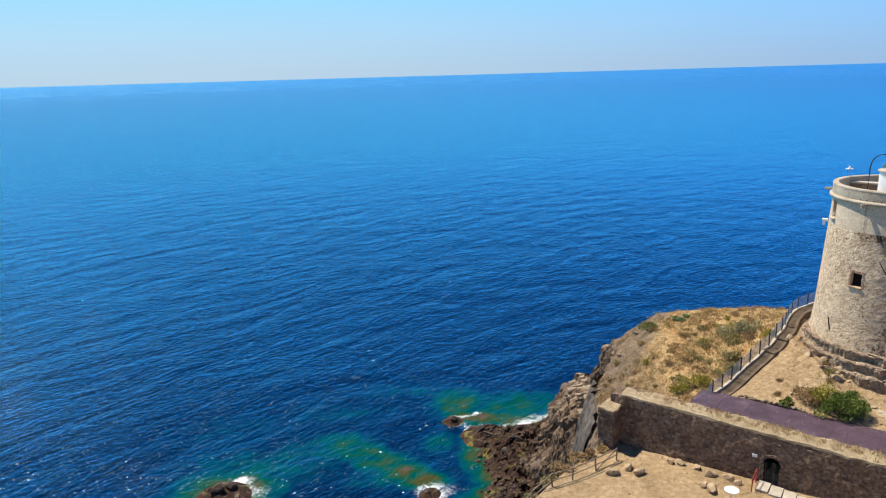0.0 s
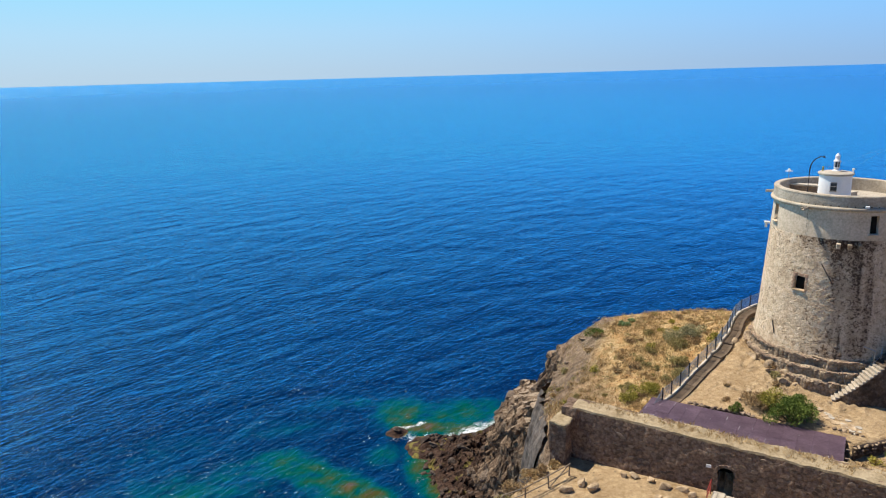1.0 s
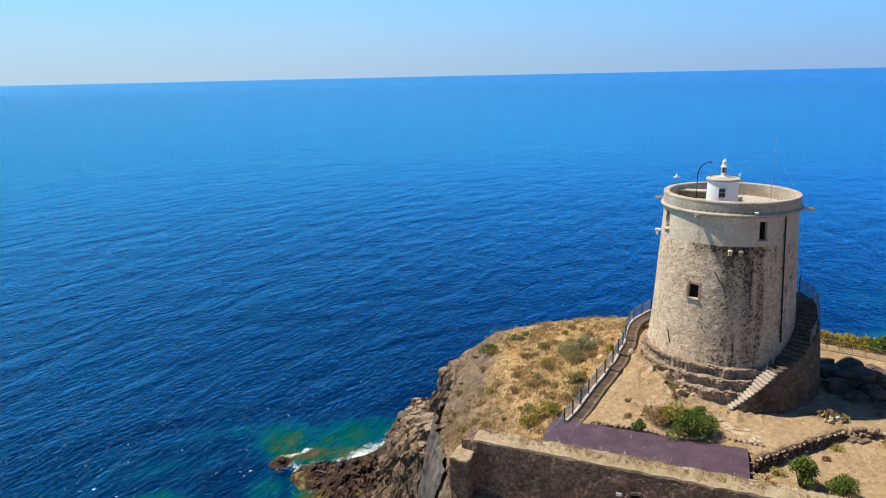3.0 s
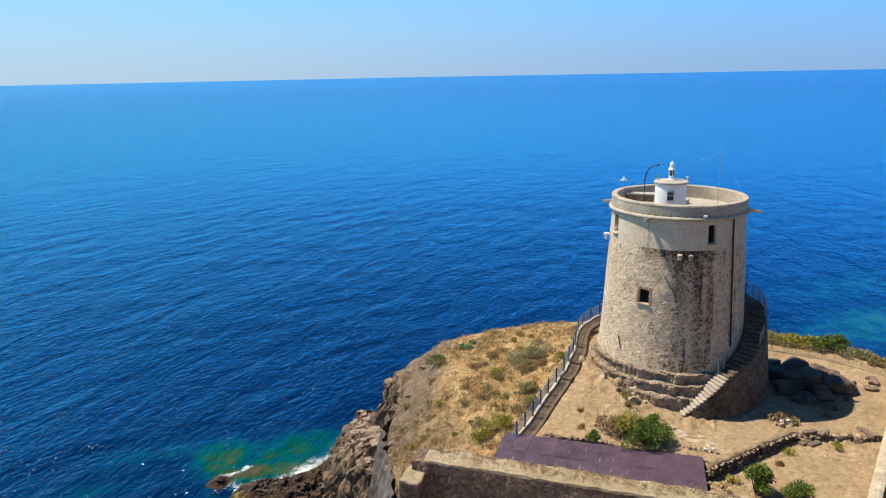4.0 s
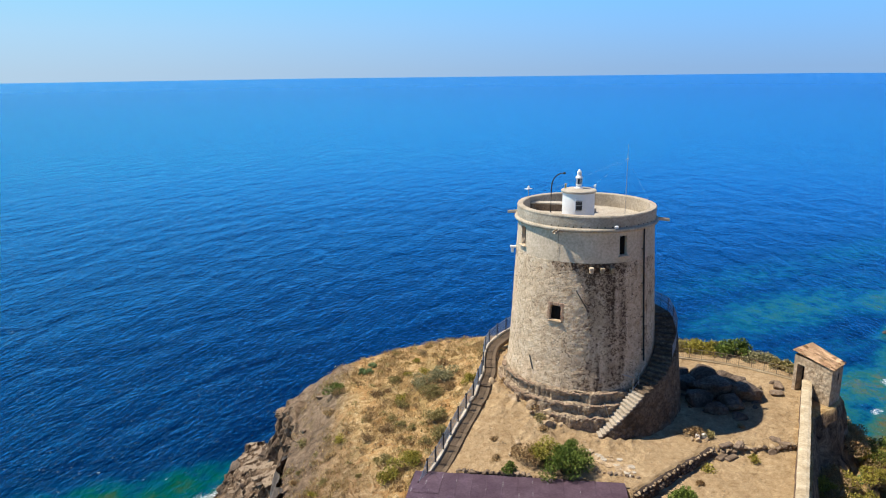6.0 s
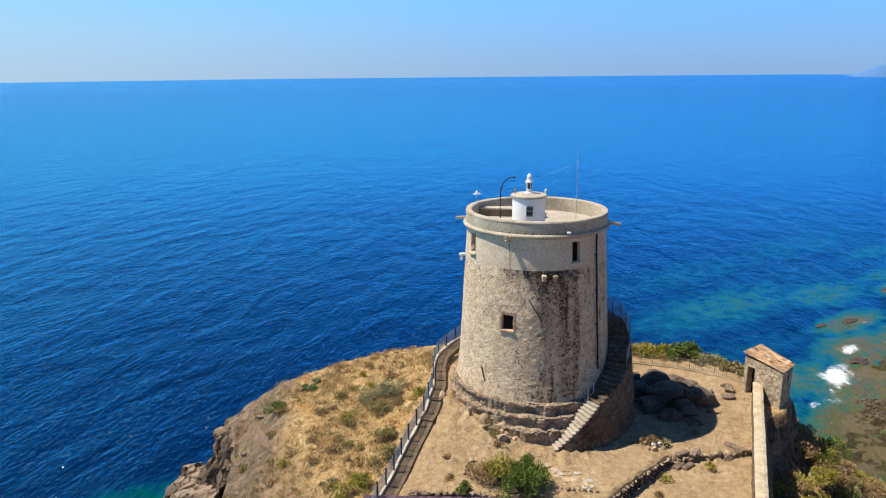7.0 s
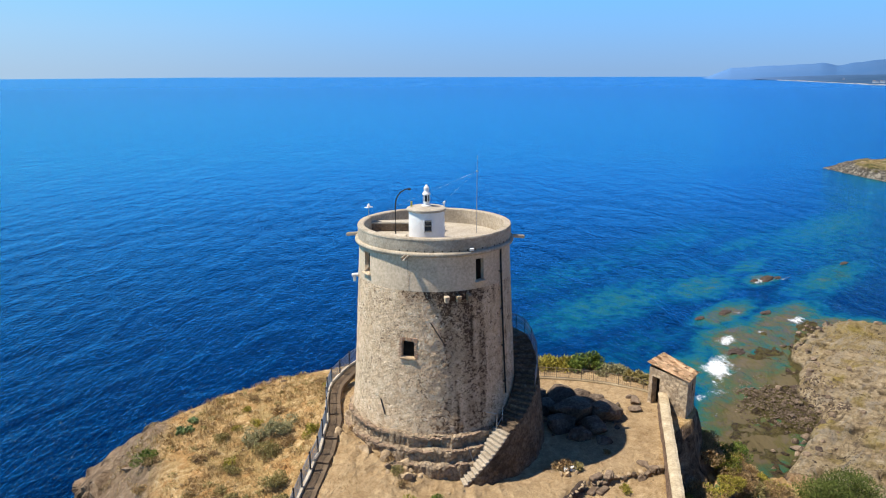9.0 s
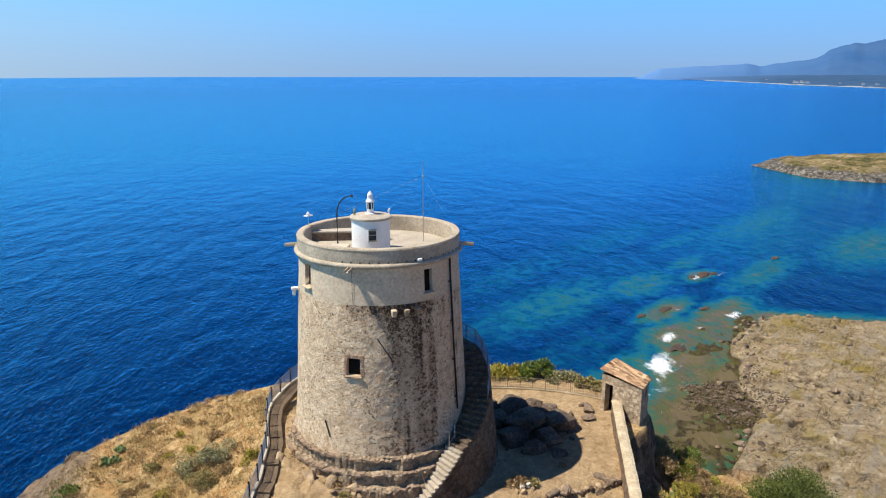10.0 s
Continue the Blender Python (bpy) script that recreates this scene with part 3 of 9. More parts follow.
def signed_distance(x, y, poly):
    """Metres to the edge of a polygon, negative inside."""
    x, y = np.asarray(x, float), np.asarray(y, float)
    best, inside = np.full(x.shape, 1e9), np.zeros(x.shape, bool)
    for (ax, ay), (bx, by) in zip(poly, poly[1:] + poly[:1]):
        dx, dy = bx - ax, by - ay
        t = np.clip(((x - ax) * dx + (y - ay) * dy) / (dx * dx + dy * dy), 0, 1)
        best = np.minimum(best, np.hypot(x - ax - t * dx, y - ay - t * dy))
        cross = (ay > y) != (by > y)
        if by != ay:
            inside ^= cross & (x < (bx - ax) * (y - ay) / (by - ay) + ax)
    return np.where(inside, -best, best)


def smoothstep(a, b, v):
    t = np.clip((v - a) / (b - a), 0, 1)
    return t * t * (3 - 2 * t)


def line_distance(x, y, pts):
    best = np.full(np.shape(x), 1e9)
    for (ax, ay), (bx, by) in zip(pts, pts[1:]):
        dx, dy = bx - ax, by - ay
        t = np.clip(((x - ax) * dx + (y - ay) * dy) / (dx * dx + dy * dy), 0, 1)
        best = np.minimum(best, np.hypot(x - ax - t * dx, y - ay - t * dy))
    return best


def layered(gx, gy, z, xs, ys, where):
    """Push steep faces in and out with ledges, hollows and joints, so that no face is a plain drop."""
    dy, dx = np.gradient(z, ys, xs)
    fall = np.hypot(dx, dy)
    w = smoothstep(0.7, 1.8, fall) * where(gx, gy)
    side = gx * 0.6 - gy * 0.8
    shelf = z / 1.5 + 0.9 * fbm(gx * 0.2, gy * 0.2, 3, 131)
    gap, lump = cells(side * 0.5 + 0.6 * fbm(side * 0.3, z * 0.4, 3, 133), z * 0.62, 135)
    gap2, lump2 = cells(side * 1.2, z * 1.3 + gx * 0.3, 137)
    push = 0.8 * (lump - 0.5) + 0.25 * (lump2 - 0.5) - 0.55 * smoothstep(0.2, 0.0, gap) + 0.45 * ((shelf - np.floor(shelf)) - 0.5) + 0.9 * fbm(side * 0.25, z * 0.3, 4, 139)
    push = np.clip(push, -1.1, 1.1) * w
    fall = np.maximum(fall, 1e-6)
    return gx - dx / fall * push, gy - dy / fall * push


def grid_object(name, xs, ys, height, mat, attributes=(), craggy=None, layers=None):
    gx, gy = np.meshgrid(xs, ys)
    z = height(gx, gy)
    px, py = (gx, gy) if layers is None else layered(gx, gy, z, xs, ys, layers)
    co = np.stack([px, py, z], -1).reshape(-1, 3).astype(np.float32)
    nx, ny = len(xs), len(ys)
    k = (np.arange(ny - 1)[:, None] * nx + np.arange(nx - 1)[None]).ravel()
    quads = np.stack([k, k + 1, k + nx + 1, k + nx], -1).astype(np.int32)
    me = bpy.data.meshes.new(name)
    me.vertices.add(len(co))
    me.vertices.foreach_set("co", co.ravel())
    me.loops.add(quads.size)
    me.loops.foreach_set("vertex_index", quads.ravel())
    me.polygons.add(len(quads))
    me.polygons.foreach_set("loop_start", np.arange(0, quads.size, 4, dtype=np.int32))
    me.update(calc_edges=True)
    me.validate()
    for key, f in attributes:
        at = me.attributes.new(key, "FLOAT", "POINT")
        at.data.foreach_set("value", np.asarray(f(gx, gy), np.float32).ravel())
    me.materials.append(mat)
    me.shade_smooth()
    if craggy is not None:
        # broken rock keeps its facets
        cx, cy = (gx[:-1, :-1] + gx[1:, 1:]) / 2, (gy[:-1, :-1] + gy[1:, 1:]) / 2
        me.polygons.foreach_set("use_smooth", (np.asarray(craggy(cx, cy)) < 0.5).ravel())
    return new(name, me)


# ---- the plan ----
TC = (36.37, 51.57)  # the tower's axis
WALL_A, WALL_U, WALL_N = Vector((14.06, 44.47)), Vector((0.797, -0.604)), Vector((0.604, 0.797))
CLIFF_TOP = [(-6, 18), (-1, 28), (4, 35), (7.0, 38.2), (9.2, 40.8), (12.0, 43.2), (12.9, 47), (13.6, 51), (14.6, 55.5), (16.3, 60.2),
             (18.9, 64.4), (23.2, 66.9), (29, 67.8), (34, 67.6), (39, 65.8), (43, 62.5), (46.5, 58.6), (50.5, 55.2), (53.5, 52),
             (55, 48.5), (54.4, 45), (53.6, 42.6), (52.7, 40.9), (50.6, 40.3), (48.4, 40.5), (42, 36.3), (32.4, 30.0), (31, 22), (30, 0), (30, -45), (-8, -45)]
SHORE = [(-14, -20), (-10, 30), (-4, 50), (2, 64), (4.5, 72), (7, 77), (5.5, 84), (8, 90), (15, 91.5), (20, 96), (26, 94), (34, 91), (44, 86),
         (56, 78), (66, 70), (76, 62), (86, 58), (95, 58), (104, 61), (112, 64), (121, 68), (130, 72), (142, 72), (151, 68), (158, 62), (161, 55), (168, 43),
         (176, 29), (183, 10), (190, -60), (60, -80)]
PATH_LINE = [(20.6, 46.6), (22.4, 48.0), (25.6, 50.5), (28.2, 52.3), (30.2, 54.3), (31.6, 56.4), (32.8, 57.8), (35.0, 59.0), (38.5, 60.0)]
TERRACE = [(28.5, 39.6), (30.2, 39.85), (34.6, 40.6), (38.8, 41.2), (40.3, 40.4), (42.0, 39.4), (43.6, 38.6)]


def plateau(x, y):
    """The height of the walked ground, before the cliffs."""
    u = (x - WALL_A.x) * WALL_U.x + (y - WALL_A.y) * WALL_U.y
    v = (x - WALL_A.x) * WALL_N.x + (y - WALL_A.y) * WALL_N.y
    r = np.hypot(x - TC[0], y - TC[1])
    z = 24.9 + 0.0 * x
    # a knoll under the tower, highest on its seaward side
    side = smoothstep(-4, 9, (-(x - TC[0]) * 0.72 + (y - TC[1]) * 0.69))
    z = z + side * 2.2 * smoothstep(14, 5, r) + 0.2 * smoothstep(9, 5.5, r)
    # eroded banks of earth below the footing
    west = smoothstep(6.2, 6.8, r) * smoothstep(9.8, 7.2, r) * smoothstep(0.5, -2.5, x - TC[0])
    z = z + west * (0.75 * np.clip(fbm(x * 0.75, y * 0.75, 4, 141, 0.6, True) + 0.05, 0, 1) + 0.25 * fbm(x * 2.6, y * 2.6, 3, 143, 0.6))
    step = y - np.interp(x, [p[0] for p in TERRACE], [p[1] for p in TERRACE])
    z = z - np.interp(x, [30, 36, 41, 44], [0.85, 0.7, 0.45, 0.3]) * smoothstep(0.25, -0.15, step) * smoothstep(29.5, 30.2, x)
    # the headland falls away gently to its rim
    z = z + 0.25 - 0.45 * smoothstep(60, 69, y) - 0.035 * np.clip(24 - x, 0, 10) ** 1.5
    # its seaward corner slopes down to the netted cliff
    crest = np.interp(y, [50, 62, 66], [21.0, 21.0, 23.2])
    z = z - np.clip(crest - x, 0, 8) * np.interp(y, [46, 50, 56.5, 60.3, 62.5, 66, 70], [0.0, 0.06, 0.36, 0.66, 0.75, 0.4, 0.15])
    # the yard before the wall
    shed_pit = (u > 2.9) & (u < 15.6) & (v > 0) & (v < 7.35)
    z = np.where(shed_pit, np.minimum(z, 24.2), z)
    return np.where(v < -0.3, 23.8 + 0.02 * (u - 4), z)


PLATE = [(82, 42), (87.4, 46.2), (95.2, 47.2), (100.2, 48.2), (104.0, 48.3), (107.1, 48.3), (112.5, 51.5), (119, 56), (126, 57), (129.3, 60.3), (134.7, 62.3), (140.1, 62.4), (148.2, 62.2),
         (153.4, 60.6), (155.6, 56.5), (157.4, 52), (164.3, 42), (172, 28), (178, 12), (260, -60), (80, -60), (78, 30)]
RUBBLE = [(109.8, 63.5), (118.2, 59.7), (119, 54), (112.7, 49.0), (103.6, 47.5), (103.5, 52.9), (105.4, 59.1)]
CRACKS = [[(115.0, 46.8), (115.4, 43.3), (113.3, 41.3), (111.5, 39.3)], [(122.0, 50.8), (121.8, 49.0)], [(117.8, 54.1), (115.7, 50.4), (115.2, 47.7)], [(103.3, 41.5), (104.3, 40.0), (104.1, 39.1)], [(105.8, 38.0), (105.4, 36.5), (105.8, 35.3)],
          [(101.8, 38.1), (101.3, 36.8), (101.6, 35.7)], [(98.4, 45.9), (98.1, 44.4)], [(105.4, 46.3), (105.9, 44.1), (107.5, 43.1)], [(120.4, 44.0), (121.1, 42.2)], [(137.6, 62.6), (134.5, 58.7), (136, 57)], [(150, 56), (143, 50), (141, 46)]]


def platform_height(x, y):
    """The flat shore rock: a low plate with cracks, wet flats before it and a band of rubble."""
    wob = fbm(x * 0.16, y * 0.16, 5, 15, 0.6)
    s = signed_distance(x, y, SHORE) + 6 * wob
    p = signed_distance(x, y, PLATE) + 3.2 * wob + 0.8 * fbm(x * 0.8, y * 0.8, 3, 17)
    flats = np.interp(-s, [-10, -3, 0, 2, 8, 20], [-3, -0.6, -0.2, -0.08, -0.02, 0.06]) + 1.15 * smoothstep(6, -3, s) * fbm(x * 0.2, y * 0.26, 5, 23, 0.6)
    z = flats + np.interp(-p, [-0.6, 0, 0.5, 2.2, 14, 40, 70], [0, 0.7, 1.6, 2.0, 2.6, 3.3, 4.5])
    inland = smoothstep(0, -2.0, p)
    gap, plate = cells((x + 5 * wob + 3 * fbm(x * 0.3, y * 0.3, 4, 43)) * 0.10, (y + 5 * fbm(x * 0.1, y * 0.1, 4, 44)) * 0.15, 45)
    z = z + inland * ((plate - 0.5) * 0.5 + 0.35 * fbm(x * 0.12, y * 0.12, 5, 19, 0.6) + 0.3 * np.abs(fbm(x * 0.55, y * 0.55, 4, 25, 0.6)))
    for line in CRACKS:
        z = z - 1.5 * smoothstep(0.6, 0.4, line_distance(x, y, line) + 0.7 * fbm(x * 0.4, y * 0.4, 3, 33) + 0.35 * fbm(x * 1.6, y * 1.6, 2, 34))
    pit = fbm(x * 0.35, y * 0.35, 4, 37, 0.6)
    z = z - inland * 1.0 * smoothstep(0.185, 0.2, pit)
    gap, slab = cells((x + 2 * wob) * 0.45, (y - 2 * wob) * 0.7, 61)
    z = z + inland * ((slab - 0.5) * 0.22 + 0.3 * fbm(x * 0.9, y * 0.9, 3, 65, 0.6, True) * smoothstep(-0.1, 0.2, fbm(x * 0.08, y * 0.08, 3, 67)))
    gap, stone = cells(x * 1.1, y * 1.1, 47)
    strewn = smoothstep(1.5, -1.5, signed_distance(x, y, RUBBLE) + 6 * fbm(x * 0.3, y * 0.3, 3, 49))
    return z + strewn * (0.3 + (stone - 0.5) * 0.5) + 0.12 * fbm(x * 1.3, y * 1.3, 2, 53)


def ground_height(x, y):
    d = signed_distance(x, y, CLIFF_TOP)
    s = signed_distance(x, y, SHORE)
    rag = fbm(x * 0.22, y * 0.22, 4, 3) * 3.0
    crag = fbm(x * 0.45, y * 0.45, 5, 11, 0.55, True)
    dd = np.where(d > 0, np.maximum(d + rag * smoothstep(0.3, 4, d), 0), 0)
    out = (x - 50.75) * 0.544 - (y - 42.75) * 0.839
    east = np.maximum(smoothstep(50, 60, x) * smoothstep(58, 50, y), smoothstep(-0.6, 0.2, out) * smoothstep(28, 31, x))
    fall_w = np.interp(dd, [0, 0.9, 1.8, 3.0, 5.0, 9, 16], [1, 0.95, 0.8, 0.45, 0.25, 0.1, 0.0])
    fall_e = np.interp(dd, [0, 0.7, 3, 8, 16, 26, 40], [1, 0.885, 0.83, 0.69, 0.42, 0.15, 0.0])
    top = plateau(x, y)
    # on the open-sea side the slope runs on well past the rim
    flank = smoothstep(59, 65, y) * smoothstep(38, 30, x) * smoothstep(15.5, 19.5, x)
    fall_w = fall_w * (1 - flank) + flank * np.interp(dd, [0, 3, 8, 10, 13, 17], [1, 0.93, 0.8, 0.5, 0.2, 0.0])
    fall = fall_w * (1 - east) + fall_e * east
    z = (top + 4.0) * fall - 4.0
    skerry = np.zeros_like(s)
    for cx, cy, rr, k in ((-25.2, 75.6, 2.7, 1.4), (-0.4, 74.6, 1.6, 0.7), (3.0, 92.5, 1.6, 0.8), (7.5, 88, 3.0, 1.2)):
        skerry = np.maximum(skerry, k * np.exp(-((x - cx) ** 2 + (y - cy) ** 2) / rr**2) * (1 + 0.9 * crag))
    low = np.clip(-s * 0.26 - 0.15, -3, 3.4) + (crag + 0.15) * np.clip(-s * 0.5, 0, 2.4)
    low = np.maximum(low, skerry - 0.35)
    # a rock buttress runs out below the headland's rim, with a dark cleft between
    bend = 1.3 * fbm(x * 0.35, y * 0.35, 4, 27, 0.6) + 0.5 * crag
    left = np.interp(y, [58, 64, 70, 76, 82, 88], [17.0, 15.8, 14.5, 14.9, 16.6, 20.4])
    ridge = np.interp(y + 2 * bend, [58, 62, 66, 75, 82, 84.5, 88, 90], [19.5, 18.4, 16.2, 13.2, 11.4, 7.5, 2.0, 0.0])
    side = x - left + 0.9 * bend
    spur = ridge * np.interp(side, [-5.2, -3.0, -1.6, -0.4, 1.2, 3.5, 8, 14], [0.0, 0.2, 0.48, 0.8, 0.95, 1.0, 0.8, 0.3]) * smoothstep(57, 60, y)
    z = np.maximum(np.maximum(z, low), np.where(spur > 0.5, spur + low * 0.1, -9))
    cleft = np.exp(-((x - np.interp(y, [52, 58, 64, 70], [12.7, 14.9, 18.0, 21.5])) / 0.8) ** 2) * smoothstep(50, 54, y) * smoothstep(74, 68, y)
    z = z - cleft * smoothstep(0.3, 1.2, d) * np.clip(z * 0.1, 0, 1.2)
    rough = smoothstep(0.0, 2.5, d) * smoothstep(1.2, -1.0, s) * (1 - 0.8 * smoothstep(52, 58, x))
    rough = rough * (1 - 0.6 * smoothstep(2.5, 6.0, spur)) * (1 - 0.85 * flank * smoothstep(9.5, 6.5, d))
    z = z + rough * crag * np.clip(z * 0.2, 0.4, 1.7)
    wx, wy = x + 1.6 * crag, y + 1.6 * fbm(x * 0.5, y * 0.5, 3, 79)
    gap, block = cells(wx * 0.42, wy * 0.42, 71)
    gap2, block2 = cells(wx * 1.0, wy * 1.0, 73)
    bite = (block - 0.5) * 1.4 + (block2 - 0.5) * 0.5 - 0.7 * smoothstep(0.18, 0.0, gap)
    z = z + rough * bite * np.clip(z * 0.22, 0.15, 1.2)
    # ledges
    lift = z / 1.7 + 1.2 * fbm(x * 0.25, y * 0.25, 3, 83)
    ledge = (np.floor(lift) + smoothstep(0.55, 1.0, lift - np.floor(lift)) - lift) * 1.7
    z = z + 0.7 * rough * ledge * smoothstep(1.5, 4, z)
    z = z + 0.16 * fbm(x * 0.5, y * 0.5, 4, 21) + np.where(d > -25, 0.05, 0) * fbm(x * 2.2, y * 2.2, 3, 31)
    z = z + 2.6 * np.exp(-((x - 65.5) / 5.5) ** 2 - ((y - 33.8) / 5.0) ** 2)
    return np.where(x > 74, np.minimum(z, platform_height(x, y) - 0.6 + 8.0 * smoothstep(92, 78, x) * smoothstep(50, 44, y)), z)


def grassy(x, y):
    v = (x - WALL_A.x) * WALL_N.x + (y - WALL_A.y) * WALL_N.y
    px = np.interp(y, [p[1] for p in PATH_LINE], [p[0] for p in PATH_LINE])
    head = smoothstep(0.3, 1.6, px - x) * (v > 1)
    back = smoothstep(60, 61, y) + smoothstep(-2.5, 0.5, signed_distance(x, y, CLIFF_TOP)) * (v > 1)
    east = smoothstep(1.0, 3.0, signed_distance(x, y, CLIFF_TOP)) * smoothstep(48, 54, x)
    return np.clip(head + back + east, 0, 1)


def scree(x, y):
    """Bare brown stony earth on the seaward slope, past the last of the dry grass."""
    line = np.interp(y, [50, 56, 61, 64.5, 68, 72], [14.0, 17.6, 21.0, 23.0, 25.0, 26.2]) + 1.6 * fbm(x * 0.5, y * 0.5, 4, 151, 0.6)
    return smoothstep(1.0, -0.8, x - line) * smoothstep(50, 53, y)


def rocky(x, y):
    d = signed_distance(x, y, CLIFF_TOP)
    rim = smoothstep(-8.0, -1.5, d + 5 * fbm(x * 0.4, y * 0.4, 4, 95)) * smoothstep(23, 18, x) * smoothstep(46, 49, y) * 0.7
    slope = smoothstep(59, 65, y) * smoothstep(38, 30, x) * smoothstep(17.5, 20, x) * smoothstep(9.5, 7, d)
    west = smoothstep(2.5, 6, d) * (1 - 0.75 * slope) * (1 - smoothstep(50, 60, x) * smoothstep(58, 50, y))
    return np.clip(west + smoothstep(26, 34, d) + rim, 0, 1)


ground = grid_object("ground", np.concatenate([np.arange(-42, 6, 0.4), np.arange(6, 27, 0.17), np.arange(27, 44, 0.2), np.arange(44, 96, 0.34)]), np.concatenate([np.arange(-42, 26, 2.0), np.arange(26, 44, 0.32), np.arange(44, 93, 0.17), np.arange(93, 104, 0.4)]), ground_height, GROUND,
                     (("grass", grassy), ("rocky", rocky), ("scree", scree)), lambda x, y: smoothstep(0.6, 1.2, signed_distance(x, y, CLIFF_TOP)) * (x < 50), lambda x, y: smoothstep(0.5, 1.5, signed_distance(x, y, CLIFF_TOP)) * (x < 46))


def bounce_land_height(x, y):
    """Unseen land the headland joins, added and raised to bounce warm light forward."""
    return 23.4 + 70 * smoothstep(-30, -220, y) + 10 * fbm(x * 0.02, y * 0.02, 4, 87) * smoothstep(-30, -80, y) - 27 * smoothstep(60, 180, np.abs(x - 12)) * smoothstep(-160, -40, y)


bounce_land = grid_object("bounce_land", np.arange(-260, 290, 5.0), np.arange(-330, -38, 4.0), bounce_land_height, HILLSIDE)
tagged(bounce_land, "unseen dry hillside joining the headland, added to bounce warm light", "ground", kind="structure")
tagged(ground, "tan earth headland with dry grass and dark rocky cliffs", "ground", kind="structure")


# ---- the sea ----
def lines(lo, hi, step, far):
    out, s, e = list(np.arange(lo, hi, step)), step, None
    a, b, grow = lo, hi, step
    left, right = [], []
    while b < far or a > -far:
        grow *= 1.18
        a, b = a - grow, b + grow
        left.append(max(a, -far))
        right.append(min(b, far))
    return np.unique(np.array(left[::-1] + out + right))


REEFS = [(4, 98, 4.5, 6, 0.62), (7.5, 93.5, 6, 3, 0.78), (4.5, 94, 2.5, 2, 0.9), (-6.5, 82.5, 4, 2.4, 0.72), (-3.6, 80, 3.6, 2.2, 0.8), (-1, 77.8, 3.4, 2.2, 0.86), (-9.5, 85, 4, 2.8, 0.6), (-12.5, 87.5, 4.5, 3.2, 0.55), (-15, 86, 8, 6, 0.3), (-6, 79, 8, 4, 0.32), (-25, 77, 7, 5, 0.8), (-13, 96, 12, 5, 0.24), (5.2, 84, 1.8, 7, 0.62), (13, 97, 12, 5, 0.5), (-4, 103, 10, 4, 0.26), (28, 97, 18, 5, 0.36), (-22, 82, 14, 6, 0.34), (-28, 92, 16, 8, 0.2), (60, 88, 20, 7, 0.3),
         (160, 92, 18, 8, 0.42), (176, 85, 9, 4, 0.55), (146, 80, 12, 4, 0.72), (134, 72, 12, 6, 0.8), (115, 64, 10, 6, 0.74), (104, 58, 9, 6, 1.08), (150, 70, 16, 5, 0.82), (120, 57, 12, 8, 1.08), (190, 74, 30, 7, 0.42), (186, 92, 16, 5, 0.36), (200, 120, 60, 14, 0.24), (124, 65, 9, 6, 0.92), (97, 53, 10, 7, 1.2), (92, 57, 9, 5, 0.95), (112, 71, 14, 6, 0.5), (96, 68, 12, 6, 0.45), (80, 72, 14, 7, 0.3), (62, 80, 16, 6, 0.4), (13, 92, 7, 3, 0.7), (1, 87, 3, 4, 0.4), (150, 120, 50, 14, 0.22), (165, 100, 55, 22, 0.2), (115, 82, 36, 10, 0.2), (230, 90, 70, 30, 0.26), (330, 100, 70, 30, 0.26), (240, 60, 40, 14, 0.45),
         (135, 100, 36, 12, 0.34), (250, 95, 60, 14, 0.36), (380, 110, 40, 30, 0.4), (210, 104, 30, 6, 0.3)]


def shoal(x, y):
    s = signed_distance(x, y, SHORE)
    v = 0.66 * np.exp(-np.clip(s, 0, None) / np.interp(x, [20, 80], [2.2, 4.0]))
    for cx, cy, rx, ry, k in REEFS:
        v = np.maximum(v, k * np.exp(-(((x - cx) / rx) ** 2 + ((y - cy) / ry) ** 2)))
    return v


BREAKERS = [(13.5, 92.0, 5.2, 3.2, 0.95), (16.5, 92.8, 4.4, 2.2, 0.9), (10.5, 90.5, 3, 1.8, 0.9), (4.2, 94.2, 1.6, 0.9, 1.0), (6.3, 88.5, 1.4, 3.6, 0.85), (4.8, 83, 0.9, 5, 0.7), (-25, 78.6, 4.2, 1.5, 1.1), (-22.2, 76.6, 1.6, 2.4, 1.0), (148.3, 77.5, 2.2, 0.8, 1.0), (152, 68, 3.2, 1.1, 1.0), (141.3, 70.5, 1.5, 1.2, 1.0), (174, 84.5, 5.5, 2.2, 1.0), (181, 82, 4, 0.9, 0.9), (105.5, 64.5, 1.8, 1.6, 0.9), (8, 90, 3, 2, 0.7), (4.5, 90.5, 2.5, 3, 0.75), (6, 84, 1.6, 3.5, 0.6), (-25, 76.5, 6.5, 4.2, 1.0), (0, 74.8, 4.2, 2.4, 0.95), (121.5, 69.8, 3.0, 2.2, 0.85), (118.6, 68.4, 4.4, 2.2, 1.08), (115.6, 67.4, 4.4, 2.2, 1.1), (114.0, 66.0, 2.8, 1.8, 0.85), (119.5, 65.8, 3.2, 1.6, 0.75), (112.8, 65.4, 2.2, 1.3, 0.9), (131.5, 73, 3.4, 2.0, 1.05), (96.5, 54.5, 2.2, 1.4, 0.9), (141.7, 70.5, 2, 1.6, 0.7),
            (109, 63.5, 4, 2.2, 0.7), (140, 84, 8, 2, 0.55), (150, 71, 8, 2, 0.6), (177, 84, 7, 3, 0.75), (100, 60.5, 4, 1.6, 0.7)]


